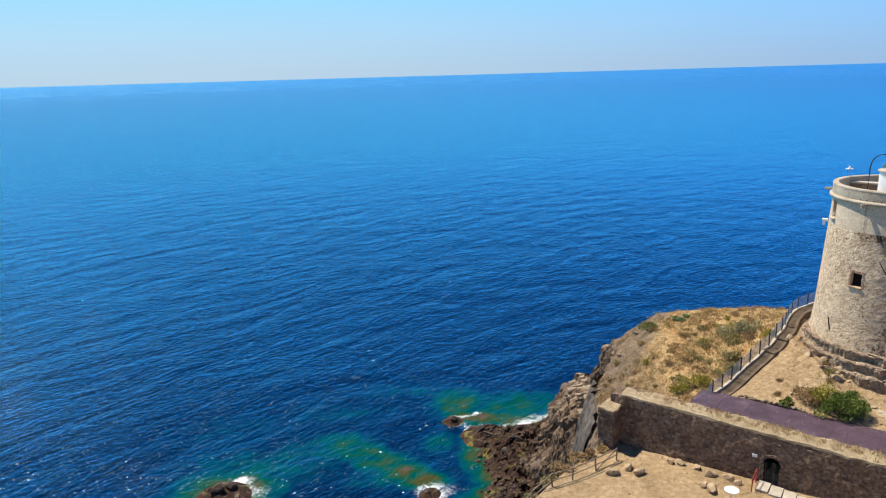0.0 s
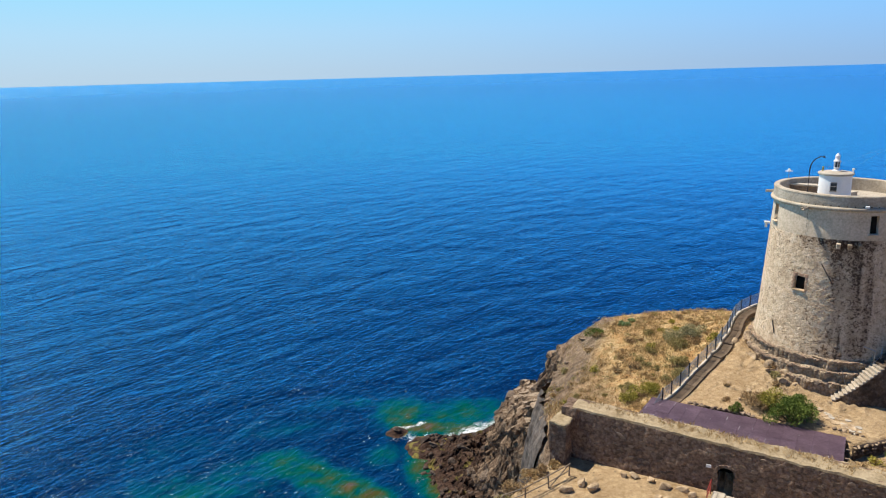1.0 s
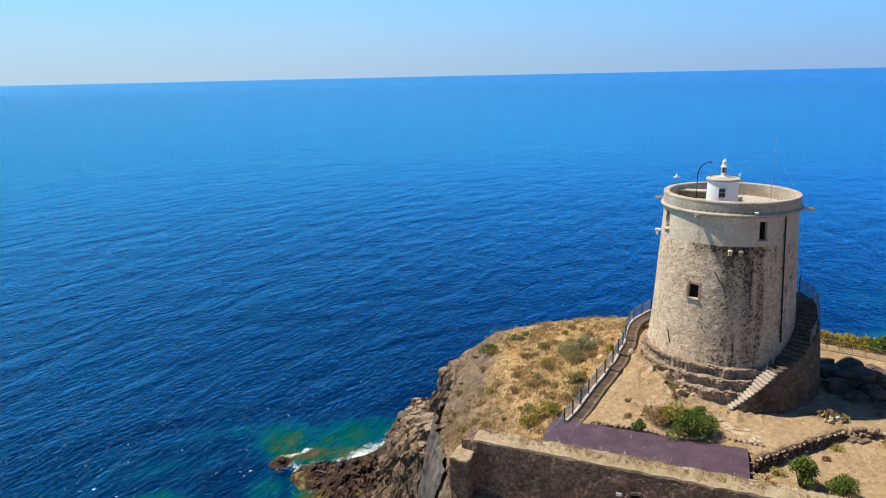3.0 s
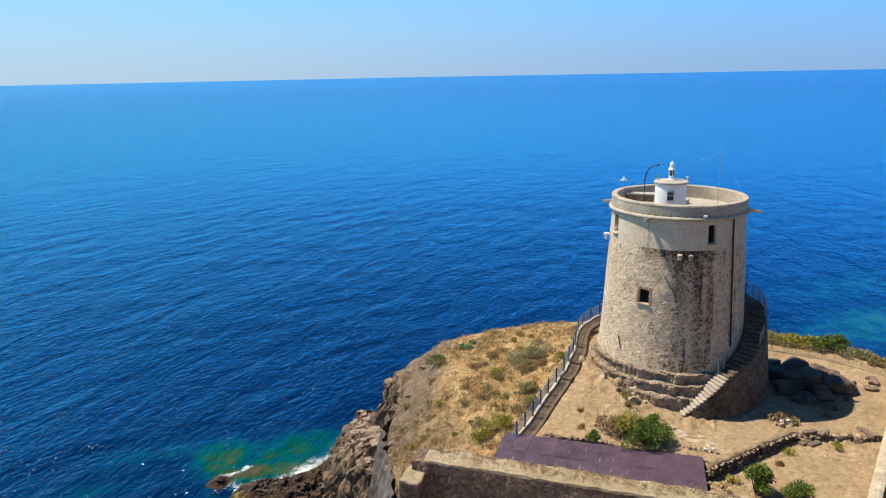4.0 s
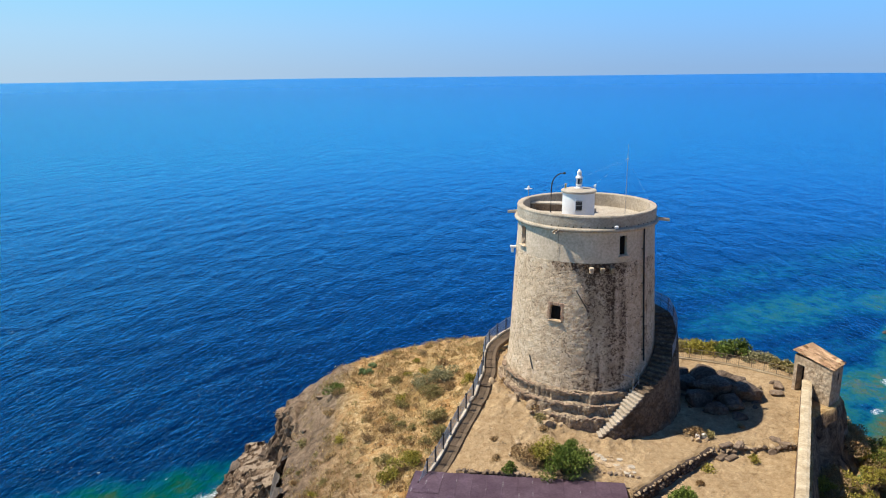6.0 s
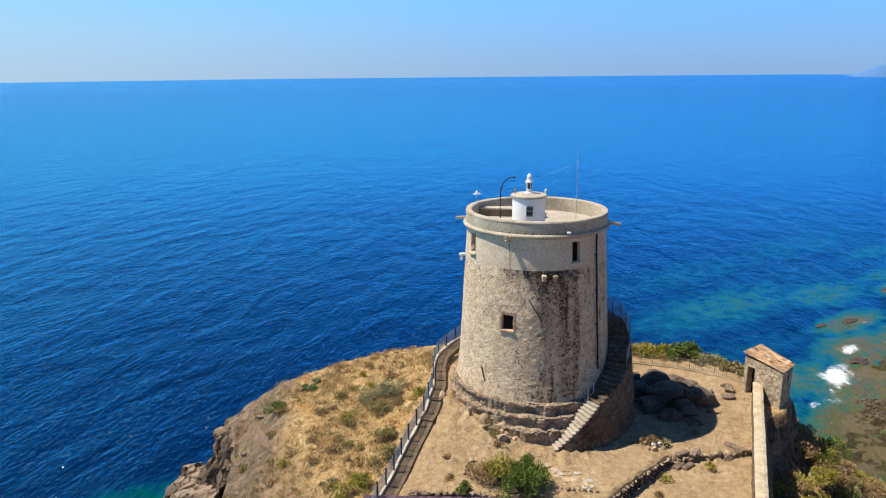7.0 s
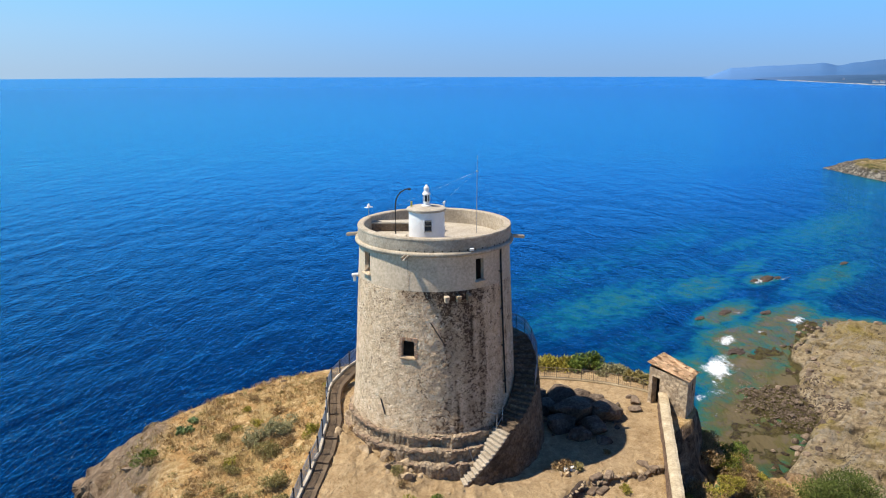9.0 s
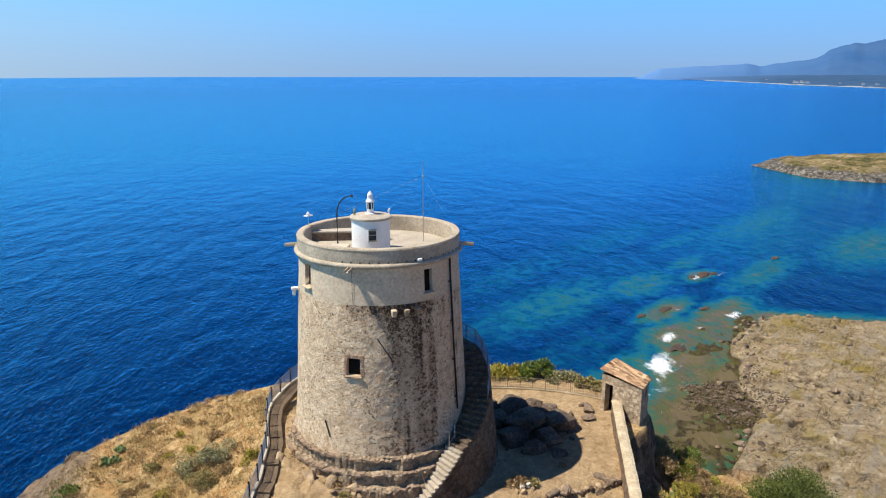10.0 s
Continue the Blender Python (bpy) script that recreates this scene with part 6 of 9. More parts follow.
# ---- the far land ----
def make_shelf_rock(name="pale_shore_rock", k=1.0, lush=0.64, crack=0.016):
    m, n, l, b = material(name, 0.95, 0.0, 0.15)
    geo = n.new("ShaderNodeNewGeometry")
    co = geo.outputs["Position"]
    sep = n.new("ShaderNodeSeparateXYZ")
    l.new(co, sep.inputs[0])
    wide = noise_node(n, l, 0.045 * k, 6, 0.65, co, 0.8)
    mid = noise_node(n, l, 0.42 * k, 9, 0.75, co, 0.8)
    fine = noise_node(n, l, 2.6 * k, 6, 0.75, co, 0.4)
    tan = ramp_node(n, l, mid.outputs["Fac"], [(0.34, (0.13, 0.095, 0.058)), (0.41, (0.27, 0.20, 0.12)), (0.49, (0.38, 0.285, 0.165)), (0.56, (0.47, 0.365, 0.225)), (0.66, (0.62, 0.51, 0.36))]).outputs[0]
    grass = ramp_node(n, l, fine.outputs["Fac"], [(0.3, (0.19, 0.14, 0.045)), (0.7, (0.36, 0.27, 0.10))]).outputs[0]
    col = mix_node(n, l, ramp_node(n, l, wide.outputs["Fac"], [(lush - 0.14, (0, 0, 0)), (lush, (0.75, 0.75, 0.75))]).outputs[0], tan, grass)
    # grey worn bands that follow the bedding, and yellow lichen
    bed = n.new("ShaderNodeMapping")
    bed.inputs["Rotation"].default_value = (0, 0, radians(28))
    bed.inputs["Scale"].default_value = (0.1 * k, 0.55 * k, 0.3 * k)
    l.new(co, bed.inputs["Vector"])
    strata = noise_node(n, l, 1.0, 9, 0.75, bed.outputs[0], 1.2)
    col = mix_node(n, l, ramp_node(n, l, strata.outputs["Fac"], [(0.5, (0, 0, 0)), (0.58, (0.6, 0.6, 0.6))]).outputs[0], col, (0.35, 0.305, 0.24))
    col = mix_node(n, l, ramp_node(n, l, strata.outputs["Fac"], [(0.36, (0.8, 0.8, 0.8)), (0.42, (0, 0, 0))]).outputs[0], col, (0.12, 0.088, 0.058))
    lichen = noise_node(n, l, 0.11 * k, 7, 0.7, co, 0.5)
    col = mix_node(n, l, ramp_node(n, l, lichen.outputs["Fac"], [(0.55, (0, 0, 0)), (0.64, (0.7, 0.7, 0.7))]).outputs[0], col, (0.33, 0.25, 0.055))
    # thin cracks and pits, the shadow inside them put into the colour
    warp = noise_node(n, l, 0.3 * k, 8, 0.7, co)
    push = n.new("ShaderNodeVectorMath")
    push.operation = "MULTIPLY_ADD"
    l.new(warp.outputs["Color"], push.inputs[0])
    push.inputs[1].default_value = (9 / k, 9 / k, 9 / k)
    l.new(co, push.inputs[2])
    bent = push.outputs[0]
    vor = n.new("ShaderNodeTexVoronoi")
    vor.feature = "DISTANCE_TO_EDGE"
    vor.inputs["Scale"].default_value = 0.16 * k
    l.new(bent, vor.inputs["Vector"])
    here = noise_node(n, l, 0.12 * k, 3, 0.5, co)
    width = ramp_node(n, l, here.outputs["Fac"], [(0.5, (0, 0, 0)), (0.68, (crack, crack, crack))]).outputs[0]
    thin = n.new("ShaderNodeMath")
    thin.operation = "LESS_THAN"
    l.new(vor.outputs["Distance"], thin.inputs[0])
    l.new(width, thin.inputs[1])
    pits = ramp_node(n, l, fine.outputs["Fac"], [(0.31, (0.9, 0.9, 0.9)), (0.345, (0, 0, 0))]).outputs[0]
    holes = n.new("ShaderNodeMath")
    holes.operation = "MAXIMUM"
    l.new(thin.outputs[0], holes.inputs[0])
    l.new(pits, holes.inputs[1])
    col = mix_node(n, l, holes.outputs[0], col, (0.055, 0.043, 0.032))
    wet = n.new("ShaderNodeMath")
    wet.operation = "MULTIPLY_ADD"
    l.new(mid.outputs["Fac"], wet.inputs[0])
    wet.inputs[1].default_value = -1.1
    l.new(sep.outputs["Z"], wet.inputs[2])
    low = ramp_node(n, l, wet.outputs[0], [(0.0, (1, 1, 1)), (0.45, (0, 0, 0))]).outputs[0]
    weed = ramp_node(n, l, mid.outputs["Fac"], [(0.3, (0.03, 0.024, 0.018)), (0.44, (0.07, 0.05, 0.03)), (0.52, (0.10, 0.085, 0.028)), (0.62, (0.13, 0.10, 0.045)), (0.75, (0.20, 0.155, 0.10))]).outputs[0]
    col = mix_node(n, l, low, col, weed)
    gr = ramp_node(n, l, fine.outputs["Fac"], [(0.33, (0.62, 0.61, 0.6)), (0.47, (0.97, 0.97, 0.96)), (0.66, (1.12, 1.11, 1.1))]).outputs[0]
    col = mix_node(n, l, 1.0, col, gr, "MULTIPLY")
    l.new(col, b.inputs["Base Color"])
    n1 = bump_node(n, l, None, mid.outputs["Fac"], 1.0 / k, 0.9)
    n2 = bump_node(n, l, None, holes.outputs[0], -0.12 / k, 1.0, n1)
    bump_node(n, l, b, fine.outputs["Fac"], 0.4 / k, 1.0, n2)
    return m


SHELF = make_shelf_rock()


def make_islet_rock():
    """Grey broken rock at the waterline, dry olive and tan ground on top."""
    m, n, l, b = material("islet_rock", 0.95, 0.0, 0.1)
    co = world_coord(n)
    sep = n.new("ShaderNodeSeparateXYZ")
    l.new(co, sep.inputs[0])
    wide = noise_node(n, l, 0.06, 8, 0.8, co, 0.8)
    fine = noise_node(n, l, 0.5, 8, 0.8, co, 0.5)
    rock = ramp_node(n, l, fine.outputs["Fac"], [(0.38, (0.03, 0.027, 0.024)), (0.5, (0.13, 0.115, 0.095)), (0.6, (0.36, 0.32, 0.26))]).outputs[0]
    top = ramp_node(n, l, wide.outputs["Fac"], [(0.38, (0.06, 0.065, 0.022)), (0.45, (0.16, 0.14, 0.05)), (0.51, (0.27, 0.20, 0.085)), (0.57, (0.36, 0.27, 0.13)), (0.64, (0.62, 0.53, 0.38))]).outputs[0]
    speck = ramp_node(n, l, fine.outputs["Fac"], [(0.4, (0.4, 0.4, 0.36)), (0.5, (1, 1, 1)), (0.62, (1.25, 1.25, 1.25))]).outputs[0]
    top = mix_node(n, l, 1.0, top, speck, "MULTIPLY")
    up = n.new("ShaderNodeMath")
    up.operation = "MULTIPLY_ADD"
    l.new(wide.outputs["Fac"], up.inputs[0])
    up.inputs[1].default_value = -5.6
    l.new(sep.outputs["Z"], up.inputs[2])
    dry = ramp_node(n, l, up.outputs[0], [(0.0, (0, 0, 0)), (0.8, (1, 1, 1))]).outputs[0]
    l.new(mix_node(n, l, dry, rock, top), b.inputs["Base Color"])
    bump_node(n, l, b, fine.outputs["Fac"], 2.0, 0.9)
    return m


ISLET_ROCK = make_islet_rock()
ISLET = [(399, 150), (388, 138), (379, 126), (371, 112), (372, 97), (378, 78), (384, 30), (388, -40), (560, -40), (540, 50), (505, 92), (470, 118), (430, 142)]


def islet_height(x, y):
    d = signed_distance(x, y, ISLET) + 10 * fbm(x * 0.03, y * 0.03, 4, 5)
    z = np.interp(-d, [-30, 0, 2, 5, 14, 30, 50], [-6, -0.3, 0.9, 1.8, 3.4, 4.0, 4.2])
    gap, lump = cells(x * 0.12, y * 0.12, 63)
    return z + (1.6 * fbm(x * 0.05, y * 0.05, 5, 8, 0.55, True) + (lump - 0.5) * 1.6 * smoothstep(-22, -6, d) + 0.9 * fbm(x * 0.25, y * 0.25, 3, 12, 0.6, True)) * smoothstep(4, -4, d)


rock_shelf = grid_object("rock_shelf", np.concatenate([np.arange(76, 140, 0.17), np.arange(140, 240, 0.5)]), np.concatenate([np.arange(-10, 30, 0.5), np.arange(30, 74, 0.17)]), platform_height, SHELF)
tagged(rock_shelf, "flat tan shore rock with dark cracks beside the sea", "rock", kind="structure")
islet = grid_object("islet", np.arange(350, 620, 1.5), np.arange(30, 170, 1.5), islet_height, ISLET_ROCK, (), lambda x, y: 1.0 + 0 * x)
tagged(islet, "low rocky islet with dry grass in the blue sea", "islet", kind="structure")


def sea_rock(at, size, seed):
    bm = bmesh.new()
    bmesh.ops.create_icosphere(bm, subdivisions=4, radius=1.0)
    for v in bm.verts:
        v.co += noise.noise_vector(v.co * 1.4 + Vector((seed, 0, 0))) * 0.45 + noise.noise_vector(v.co * 4.0) * 0.12
        v.co = Vector((v.co.x * size[0], v.co.y * size[1], v.co.z * size[2]))
    ob = part("sea_rock", bm, DARK_ROCK)
    ob.location = at
    return tagged(ob, "dark low rock awash in the surf", "rock", "rocks in the sea")


for k, (x, y, sx, sy, sz) in enumerate([(177, 84, 2.8, 1.2, 0.4), (173.4, 85.6, 1.6, 0.7, 0.3), (180, 82.6, 1.2, 0.7, 0.3), (146, 80, 2.0, 0.8, 0.22), (139, 82, 1.6, 0.7, 0.2), (152, 74, 1.8, 0.8, 0.22), (127, 69, 2.0, 1.2, 0.3), (206, 76, 2.0, 0.7, 0.2)]):
    sea_rock((x, y, 0.0), (sx, sy, sz), 3.0 * k)


# ---- coast and hills across the bay ----
# air haze is put into the base colour; far adds more as y grows
def hazy(name, a, b, scale, far=None):
    m, n, l, bs = material(name, 1.0, 0.0, 0.0)
    co = world_coord(n)
    t = noise_node(n, l, scale, 6, 0.65, co, 0.4)
    col = ramp_node(n, l, t.outputs["Fac"], [(0.3, a), (0.7, b)]).outputs[0]
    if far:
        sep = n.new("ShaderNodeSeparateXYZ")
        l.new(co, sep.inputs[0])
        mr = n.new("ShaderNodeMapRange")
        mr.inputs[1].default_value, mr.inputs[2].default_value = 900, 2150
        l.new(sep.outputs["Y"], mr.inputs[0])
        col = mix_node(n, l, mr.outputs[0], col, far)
    l.new(col, bs.inputs["Base Color"])
    return m


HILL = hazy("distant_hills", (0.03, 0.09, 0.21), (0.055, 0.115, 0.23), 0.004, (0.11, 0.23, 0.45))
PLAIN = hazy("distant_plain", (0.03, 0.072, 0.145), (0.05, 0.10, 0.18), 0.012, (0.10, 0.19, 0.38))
BEACH = hazy("distant_beach", (0.27, 0.27, 0.28), (0.36, 0.34, 0.32), 0.02)
BEACH_LINE = [(31.0, 4600), (26.0, 4300), (21.7, 3770), (18.3, 3170), (15.7, 2750), (9.9, 2360), (4.0, 2150), (-6.0, 2000)]


def beach_radius(a):
    return np.interp(a, [p[0] for p in BEACH_LINE][::-1], [p[1] for p in BEACH_LINE][::-1])


def polar_sheet(name, angles, radii_of, height, mat, label, cat):
    verts, faces = [], []
    n = len(radii_of(angles[0]))
    for a in angles:
        for r in radii_of(a):
            x, y = 7.8 + r * math.cos(radians(a)), 21.6 + r * math.sin(radians(a))
            verts.append((x, y, float(height(a, r))))
    for i in range(len(angles) - 1):
        for k in range(n - 1):
            faces.append((i * n + k, i * n + k + 1, (i + 1) * n + k + 1, (i + 1) * n + k))
    ob = mesh_object(name, verts, faces, mat, smooth=True)
    return tagged(ob, label, cat, kind="structure")


RIDGE = [(-6, 330), (4, 262), (7, 238), (9.2, 228), (10.25, 213), (10.9, 196), (11.45, 188), (12.0, 187), (12.44, 180), (13.0, 168), (13.43, 160), (13.8, 132), (14.23, 115), (14.74, 105), (15.8, 97), (16.4, 88), (16.87, 84), (17.4, 72), (17.77, 68), (18.3, 80), (18.73, 85), (19.4, 78), (20.2, 77), (21.0, 72), (22.0, 70), (22.97, 66), (23.8, 60), (24.57, 59), (25.0, 44), (25.6, 24), (26.17, 4), (27.2, -6), (31, -8)]


def ridge_height(a, r):
    top = np.interp(a, [p[0] for p in RIDGE], [p[1] for p in RIDGE])
    f = smoothstep(3700, 4700, r) * (1 - 0.5 * smoothstep(4700, 4880, r))
    x, y = r * math.cos(radians(a)), r * math.sin(radians(a))
    top = top * (1 + 0.05 * float(fbm(a * 2.1, a * 0, 4, 71)))
    return -10 + (top + 10) * f * (1 + 0.22 * float(fbm(x * 0.004, y * 0.004, 4, 70)) * (1 - 0.75 * smoothstep(4550, 4700, r)))


fine_angles = list(np.arange(-6, 30.01, 0.15))
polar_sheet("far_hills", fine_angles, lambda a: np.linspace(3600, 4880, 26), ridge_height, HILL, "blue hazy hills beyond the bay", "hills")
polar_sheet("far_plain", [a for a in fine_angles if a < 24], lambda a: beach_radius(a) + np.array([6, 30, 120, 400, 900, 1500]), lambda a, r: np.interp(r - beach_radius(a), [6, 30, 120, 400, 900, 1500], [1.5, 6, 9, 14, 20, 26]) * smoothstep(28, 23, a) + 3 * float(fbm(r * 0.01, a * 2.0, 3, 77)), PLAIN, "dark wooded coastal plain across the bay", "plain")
polar_sheet("far_beach", [a for a in fine_angles if a < 21.5], lambda a: beach_radius(a) + np.array([-8, 0, 6, 12]), lambda a, r: np.interp(r - beach_radius(a), [-8, 0, 6, 12], [-0.4, 0.4, 1.2, 2.5]), BEACH, "thin pale beach across the bay", "beach")
FAR_WHITE = hazy("distant_white_walls", (0.40, 0.43, 0.48), (0.52, 0.54, 0.57), 0.05)
FAR_ROOF = hazy("distant_roofs", (0.30, 0.27, 0.28), (0.38, 0.33, 0.32), 0.05)


def far_building(a, back, w, h):
    r = float(beach_radius(a)) + back
    t = thing("resort_building", "low white resort building on the far shore", "building", (7.8 + r * math.cos(radians(a)), 21.6 + r * math.sin(radians(a)), 6.0), a, "resort buildings")
    bm = bmesh.new()
    add_box(bm, Matrix.Translation((0, 0, h / 2)), 12, w, h)
    part("wall", bm, FAR_WHITE, t)
    bm = bmesh.new()
    add_box(bm, Matrix.Translation((0, 0, h + 0.6)), 13, w + 1.5, 1.2)
    add_box(bm, Matrix.Translation((0, w * 0.2, h + 2.0)), 8, w * 0.4, 2.4)
    part("roof", bm, FAR_ROOF, t)
    return t


for a, back, w, h in ((15.35, 40, 18, 5), (14.95, 35, 14, 6), (14.6, 45, 12, 4), (12.6, 60, 7, 3), (11.2, 40, 8, 3), (10.4, 70, 10, 3), (17.2, 260, 16, 4), (12.0, 420, 14, 4)):
    far_building(a, back, w, h)


def ground_z(x, y):
    return float(ground_height(np.array([float(x)]), np.array([float(y)]))[0])


# ---- the path to the tower, with its kerb and fence ----
def resample(pts, step):
    out = [Vector(pts[0])]
    for a, b in zip(pts, pts[1:]):
        a, b = Vector(a), Vector(b)
        n = max(1, int((b - a).length / 0.05))
        for k in range(1, n + 1):
            p = a.lerp(b, k / n)
            if (p - out[-1]).length >= step:
                out.append(p)
    return out


def build_path():
    ob = thing("stepped_path", "brown paved stepped path climbing to the tower", "path", (*PATH_LINE[0], ground_z(*PATH_LINE[0])), kind="structure")
    base = ob.matrix_world.translation.copy()
    pts = resample(PATH_LINE, 0.62)
    zs = []
    for p, q in zip(pts, pts[1:] + [pts[-1] * 2 - pts[-2]]):
        d = (q - p).normalized()
        spots = [p.lerp(q, f) + Vector((-d.y, d.x)) * o for f in (0, 0.5, 1.0) for o in (-0.5, 0, 0.5)]
        zs.append(max(ground_z(s.x, s.y) for s in spots) + 0.02)
    for k in range(1, len(zs)):
        zs[k] = max(zs[k], zs[k - 1] + 0.04)
    for k, (p, q) in enumerate(zip(pts, pts[1:])):
        d = (q - p).normalized()
        m = Matrix.Translation(Vector(((p.x + q.x) / 2, (p.y + q.y) / 2, zs[k] - 0.14)) - base) @ Matrix.Rotation(math.atan2(d.y, d.x), 4, "Z") @ Matrix.Rotation(-0.85 * math.atan2(zs[min(k + 1, len(zs) - 1)] - zs[k], (q - p).length), 4, "Y")
        bm = bmesh.new()
        add_box(bm, m, (q - p).length + 0.12, 0.78, 0.34, 0.02)
        part("paving_slab", bm, PAVING, ob)
        bm = bmesh.new()
        add_box(bm, m @ Matrix.Translation((0, 0.5, 0.08)), (q - p).length + 0.06, 0.2, 0.5, 0.03)
        part("kerb", bm, CONCRETE, ob)
    # fence on the kerb
    f = thing("path_fence", "grey metal mesh fence with dark posts along the path", "fence", (*base,))
    side = []
    for k, p in enumerate(pts):
        if k % 2:
            continue
        q = pts[min(k + 1, len(pts) - 1)]
        r = pts[max(k - 1, 0)]
        d = (q - r).normalized()
        s = p + Vector((-d.y, d.x)) * 0.52
        side.append(Vector((s.x, s.y, zs[min(k, len(zs) - 1)] + 0.2)))
    side.insert(0, side[0] + Vector((-1.2, -0.9, -0.05)))
    for p in side:
        bm = bmesh.new()
        add_box(bm, Matrix.Translation(p - base + Vector((0, 0, 0.45))) @ Matrix.Rotation(0.7, 4, "Z"), 0.09, 0.09, 1.15, 0.01)
        part("post", bm, IRON, f)
    for p, q in zip(side, side[1:]):
        d = (q - p)
        bm = bmesh.new()
        a, b = p - base + Vector((0, 0, 0.12)), q - base + Vector((0, 0, 0.12))
        up = Vector((0, 0, 0.78))
        add_tube(bm, a, b, 0.02, n=4)
        add_tube(bm, a + up, b + up, 0.02, n=4)
        for k in range(1, 16):
            s = a.lerp(b, k / 16)
            add_tube(bm, s, s + up, 0.011, n=3)
        for k in range(1, 5):
            add_tube(bm, a + up * k / 5, b + up * k / 5, 0.008, n=3)
        part("mesh_panel", bm, BLUE_IRON, f)
    return ob


build_path()


# ---- fence along the back edge ----
def build_back_fence():
    line = [(46.9, 54.2), (48.6, 52.3), (50.2, 50.2), (51.5, 47.9), (52.3, 45.6), (52.6, 44.3)]
    base = Vector((line[0][0], line[0][1], ground_z(*line[0])))
    k0 = thing("edge_kerb", "pale concrete kerb along the cliff edge", "kerb", (*base,), kind="structure")
    f = thing("edge_fence", "thin rusty rail fence along the cliff edge", "fence", (*base,))
    pts = resample(line, 0.95)
    prev = None
    for p in pts:
        z = 25.12
        bm = bmesh.new()
        q = Vector((p.x, p.y, z)) - base
        add_tube(bm, q, q + Vector((0, 0, 1.0)), 0.03, n=6)
        part("post", bm, WOOD, f)
        if prev is not None:
            bm = bmesh.new()
            add_tube(bm, prev + Vector((0, 0, 0.95)), q + Vector((0, 0, 0.95)), 0.02, n=5)
            part("rail", bm, WOOD, f)
            bm = bmesh.new()
            for zz in (0.2, 0.38, 0.56, 0.75):
                add_tube(bm, prev + Vector((0, 0, zz)), q + Vector((0, 0, zz)), 0.008, n=3)
            for i in range(1, 6):
                s = prev.lerp(q, i / 6)
                add_tube(bm, s + Vector((0, 0, 0.1)), s + Vector((0, 0, 0.9)), 0.008, n=3)
            part("wire_mesh", bm, WOOD, f)
            bm = bmesh.new()
            d = q - prev
            add_box(bm, Matrix.Translation((prev + q) / 2 + Vector((0, 0, -0.02))) @ Matrix.Rotation(math.atan2(d.y, d.x), 4, "Z"), d.length + 0.02, 0.3, 0.32, 0.03)
            part("kerb_stone", bm, COPING, k0)
        prev = q


build_back_fence()


# ---- loose stones and boulders ----
def boulder(name, label, at, size, seed, mat, group="", turn=0.0):
    bm = bmesh.new()
    bmesh.ops.create_icosphere(bm, subdivisions=4, radius=0.5)
    sv = Vector((seed * 3.7, seed * 1.3, seed * 2.1))
    rng = random.Random(seed)
    planes = [(Vector((rng.gauss(0, 1), rng.gauss(0, 1), rng.gauss(0, 0.8))).normalized(), rng.uniform(0.26, 0.42)) for _ in range(12)]
    for v in bm.verts:
        c = v.co.copy()
        # blocky: pull towards the faces of a box
        big = max(abs(c.x), abs(c.y), abs(c.z))
        c = c.lerp(c * (0.5 / big), 0.45)
        c += noise.noise_vector(c * 1.6 + sv) * 0.2 + noise.noise_vector(c * 5.5 + sv) * 0.045
        for nrm, far in planes:
            over = c.dot(nrm) - far
            if over > 0:
                c -= nrm * over * 0.9
        v.co = Vector((c.x * size[0], c.y * size[1], c.z * size[2]))
    ob = part(name, bm, mat)
    ob.matrix_world = Matrix.Translation(at) @ Matrix.Rotation(radians(turn), 4, "Z")
    return tagged(ob, label, "rock", group)


def rock_mesh(seed, mat):
    """A squarish broken rock about a metre across."""
    rng = random.Random(seed)
    planes = [(Vector((rng.gauss(0, 1), rng.gauss(0, 1), rng.gauss(0, 0.8))).normalized(), rng.uniform(0.16, 0.36)) for _ in range(14)]
    bm = bmesh.new()
    bmesh.ops.create_icosphere(bm, subdivisions=3, radius=0.5)
    for v in bm.verts:
        c = v.co + noise.noise_vector(v.co * 1.7 + Vector((seed, 0, 0))) * 0.2
        for nrm, far in planes:
            over = c.dot(nrm) - far
            if over > 0:
                c -= nrm * over * 0.92
        v.co = c
    me = bpy.data.meshes.new("cliff_rock")
    bm.to_mesh(me)
    bm.free()
    me.materials.append(mat)
    return me


def rest(x, y, h, sink=0.25):
    return (x, y, ground_z(x, y) + h * (0.5 - sink))


for k, (x, y, sx, sy, sz) in enumerate([(12.0, 39.95, 0.75, 0.5, 0.4), (13.6, 39.85, 0.8, 0.5, 0.42), (13.1, 40.5, 0.7, 0.5, 0.4), (16.6, 40.7, 0.5, 0.4, 0.35), (17.4, 40.1, 0.45, 0.4, 0.32),
                                        (17.95, 39.2, 0.8, 0.5, 0.4), (17.1, 38.1, 0.6, 0.5, 0.35), (17.4, 37.6, 0.8, 0.55, 0.42), (18.9, 38.75, 0.75, 0.45, 0.36), (16.0, 40.95, 0.4, 0.35, 0.3), (19.2, 38.2, 0.5, 0.4, 0.3)]):
    boulder("stone_block", "pale squared stone block lying on the sandy yard", rest(x, y, sz * 1.3), (sx * 1.35, sy * 1.35, sz * 1.3), k + 1, PALE_STONE, "stone blocks in the yard", 37 * k)
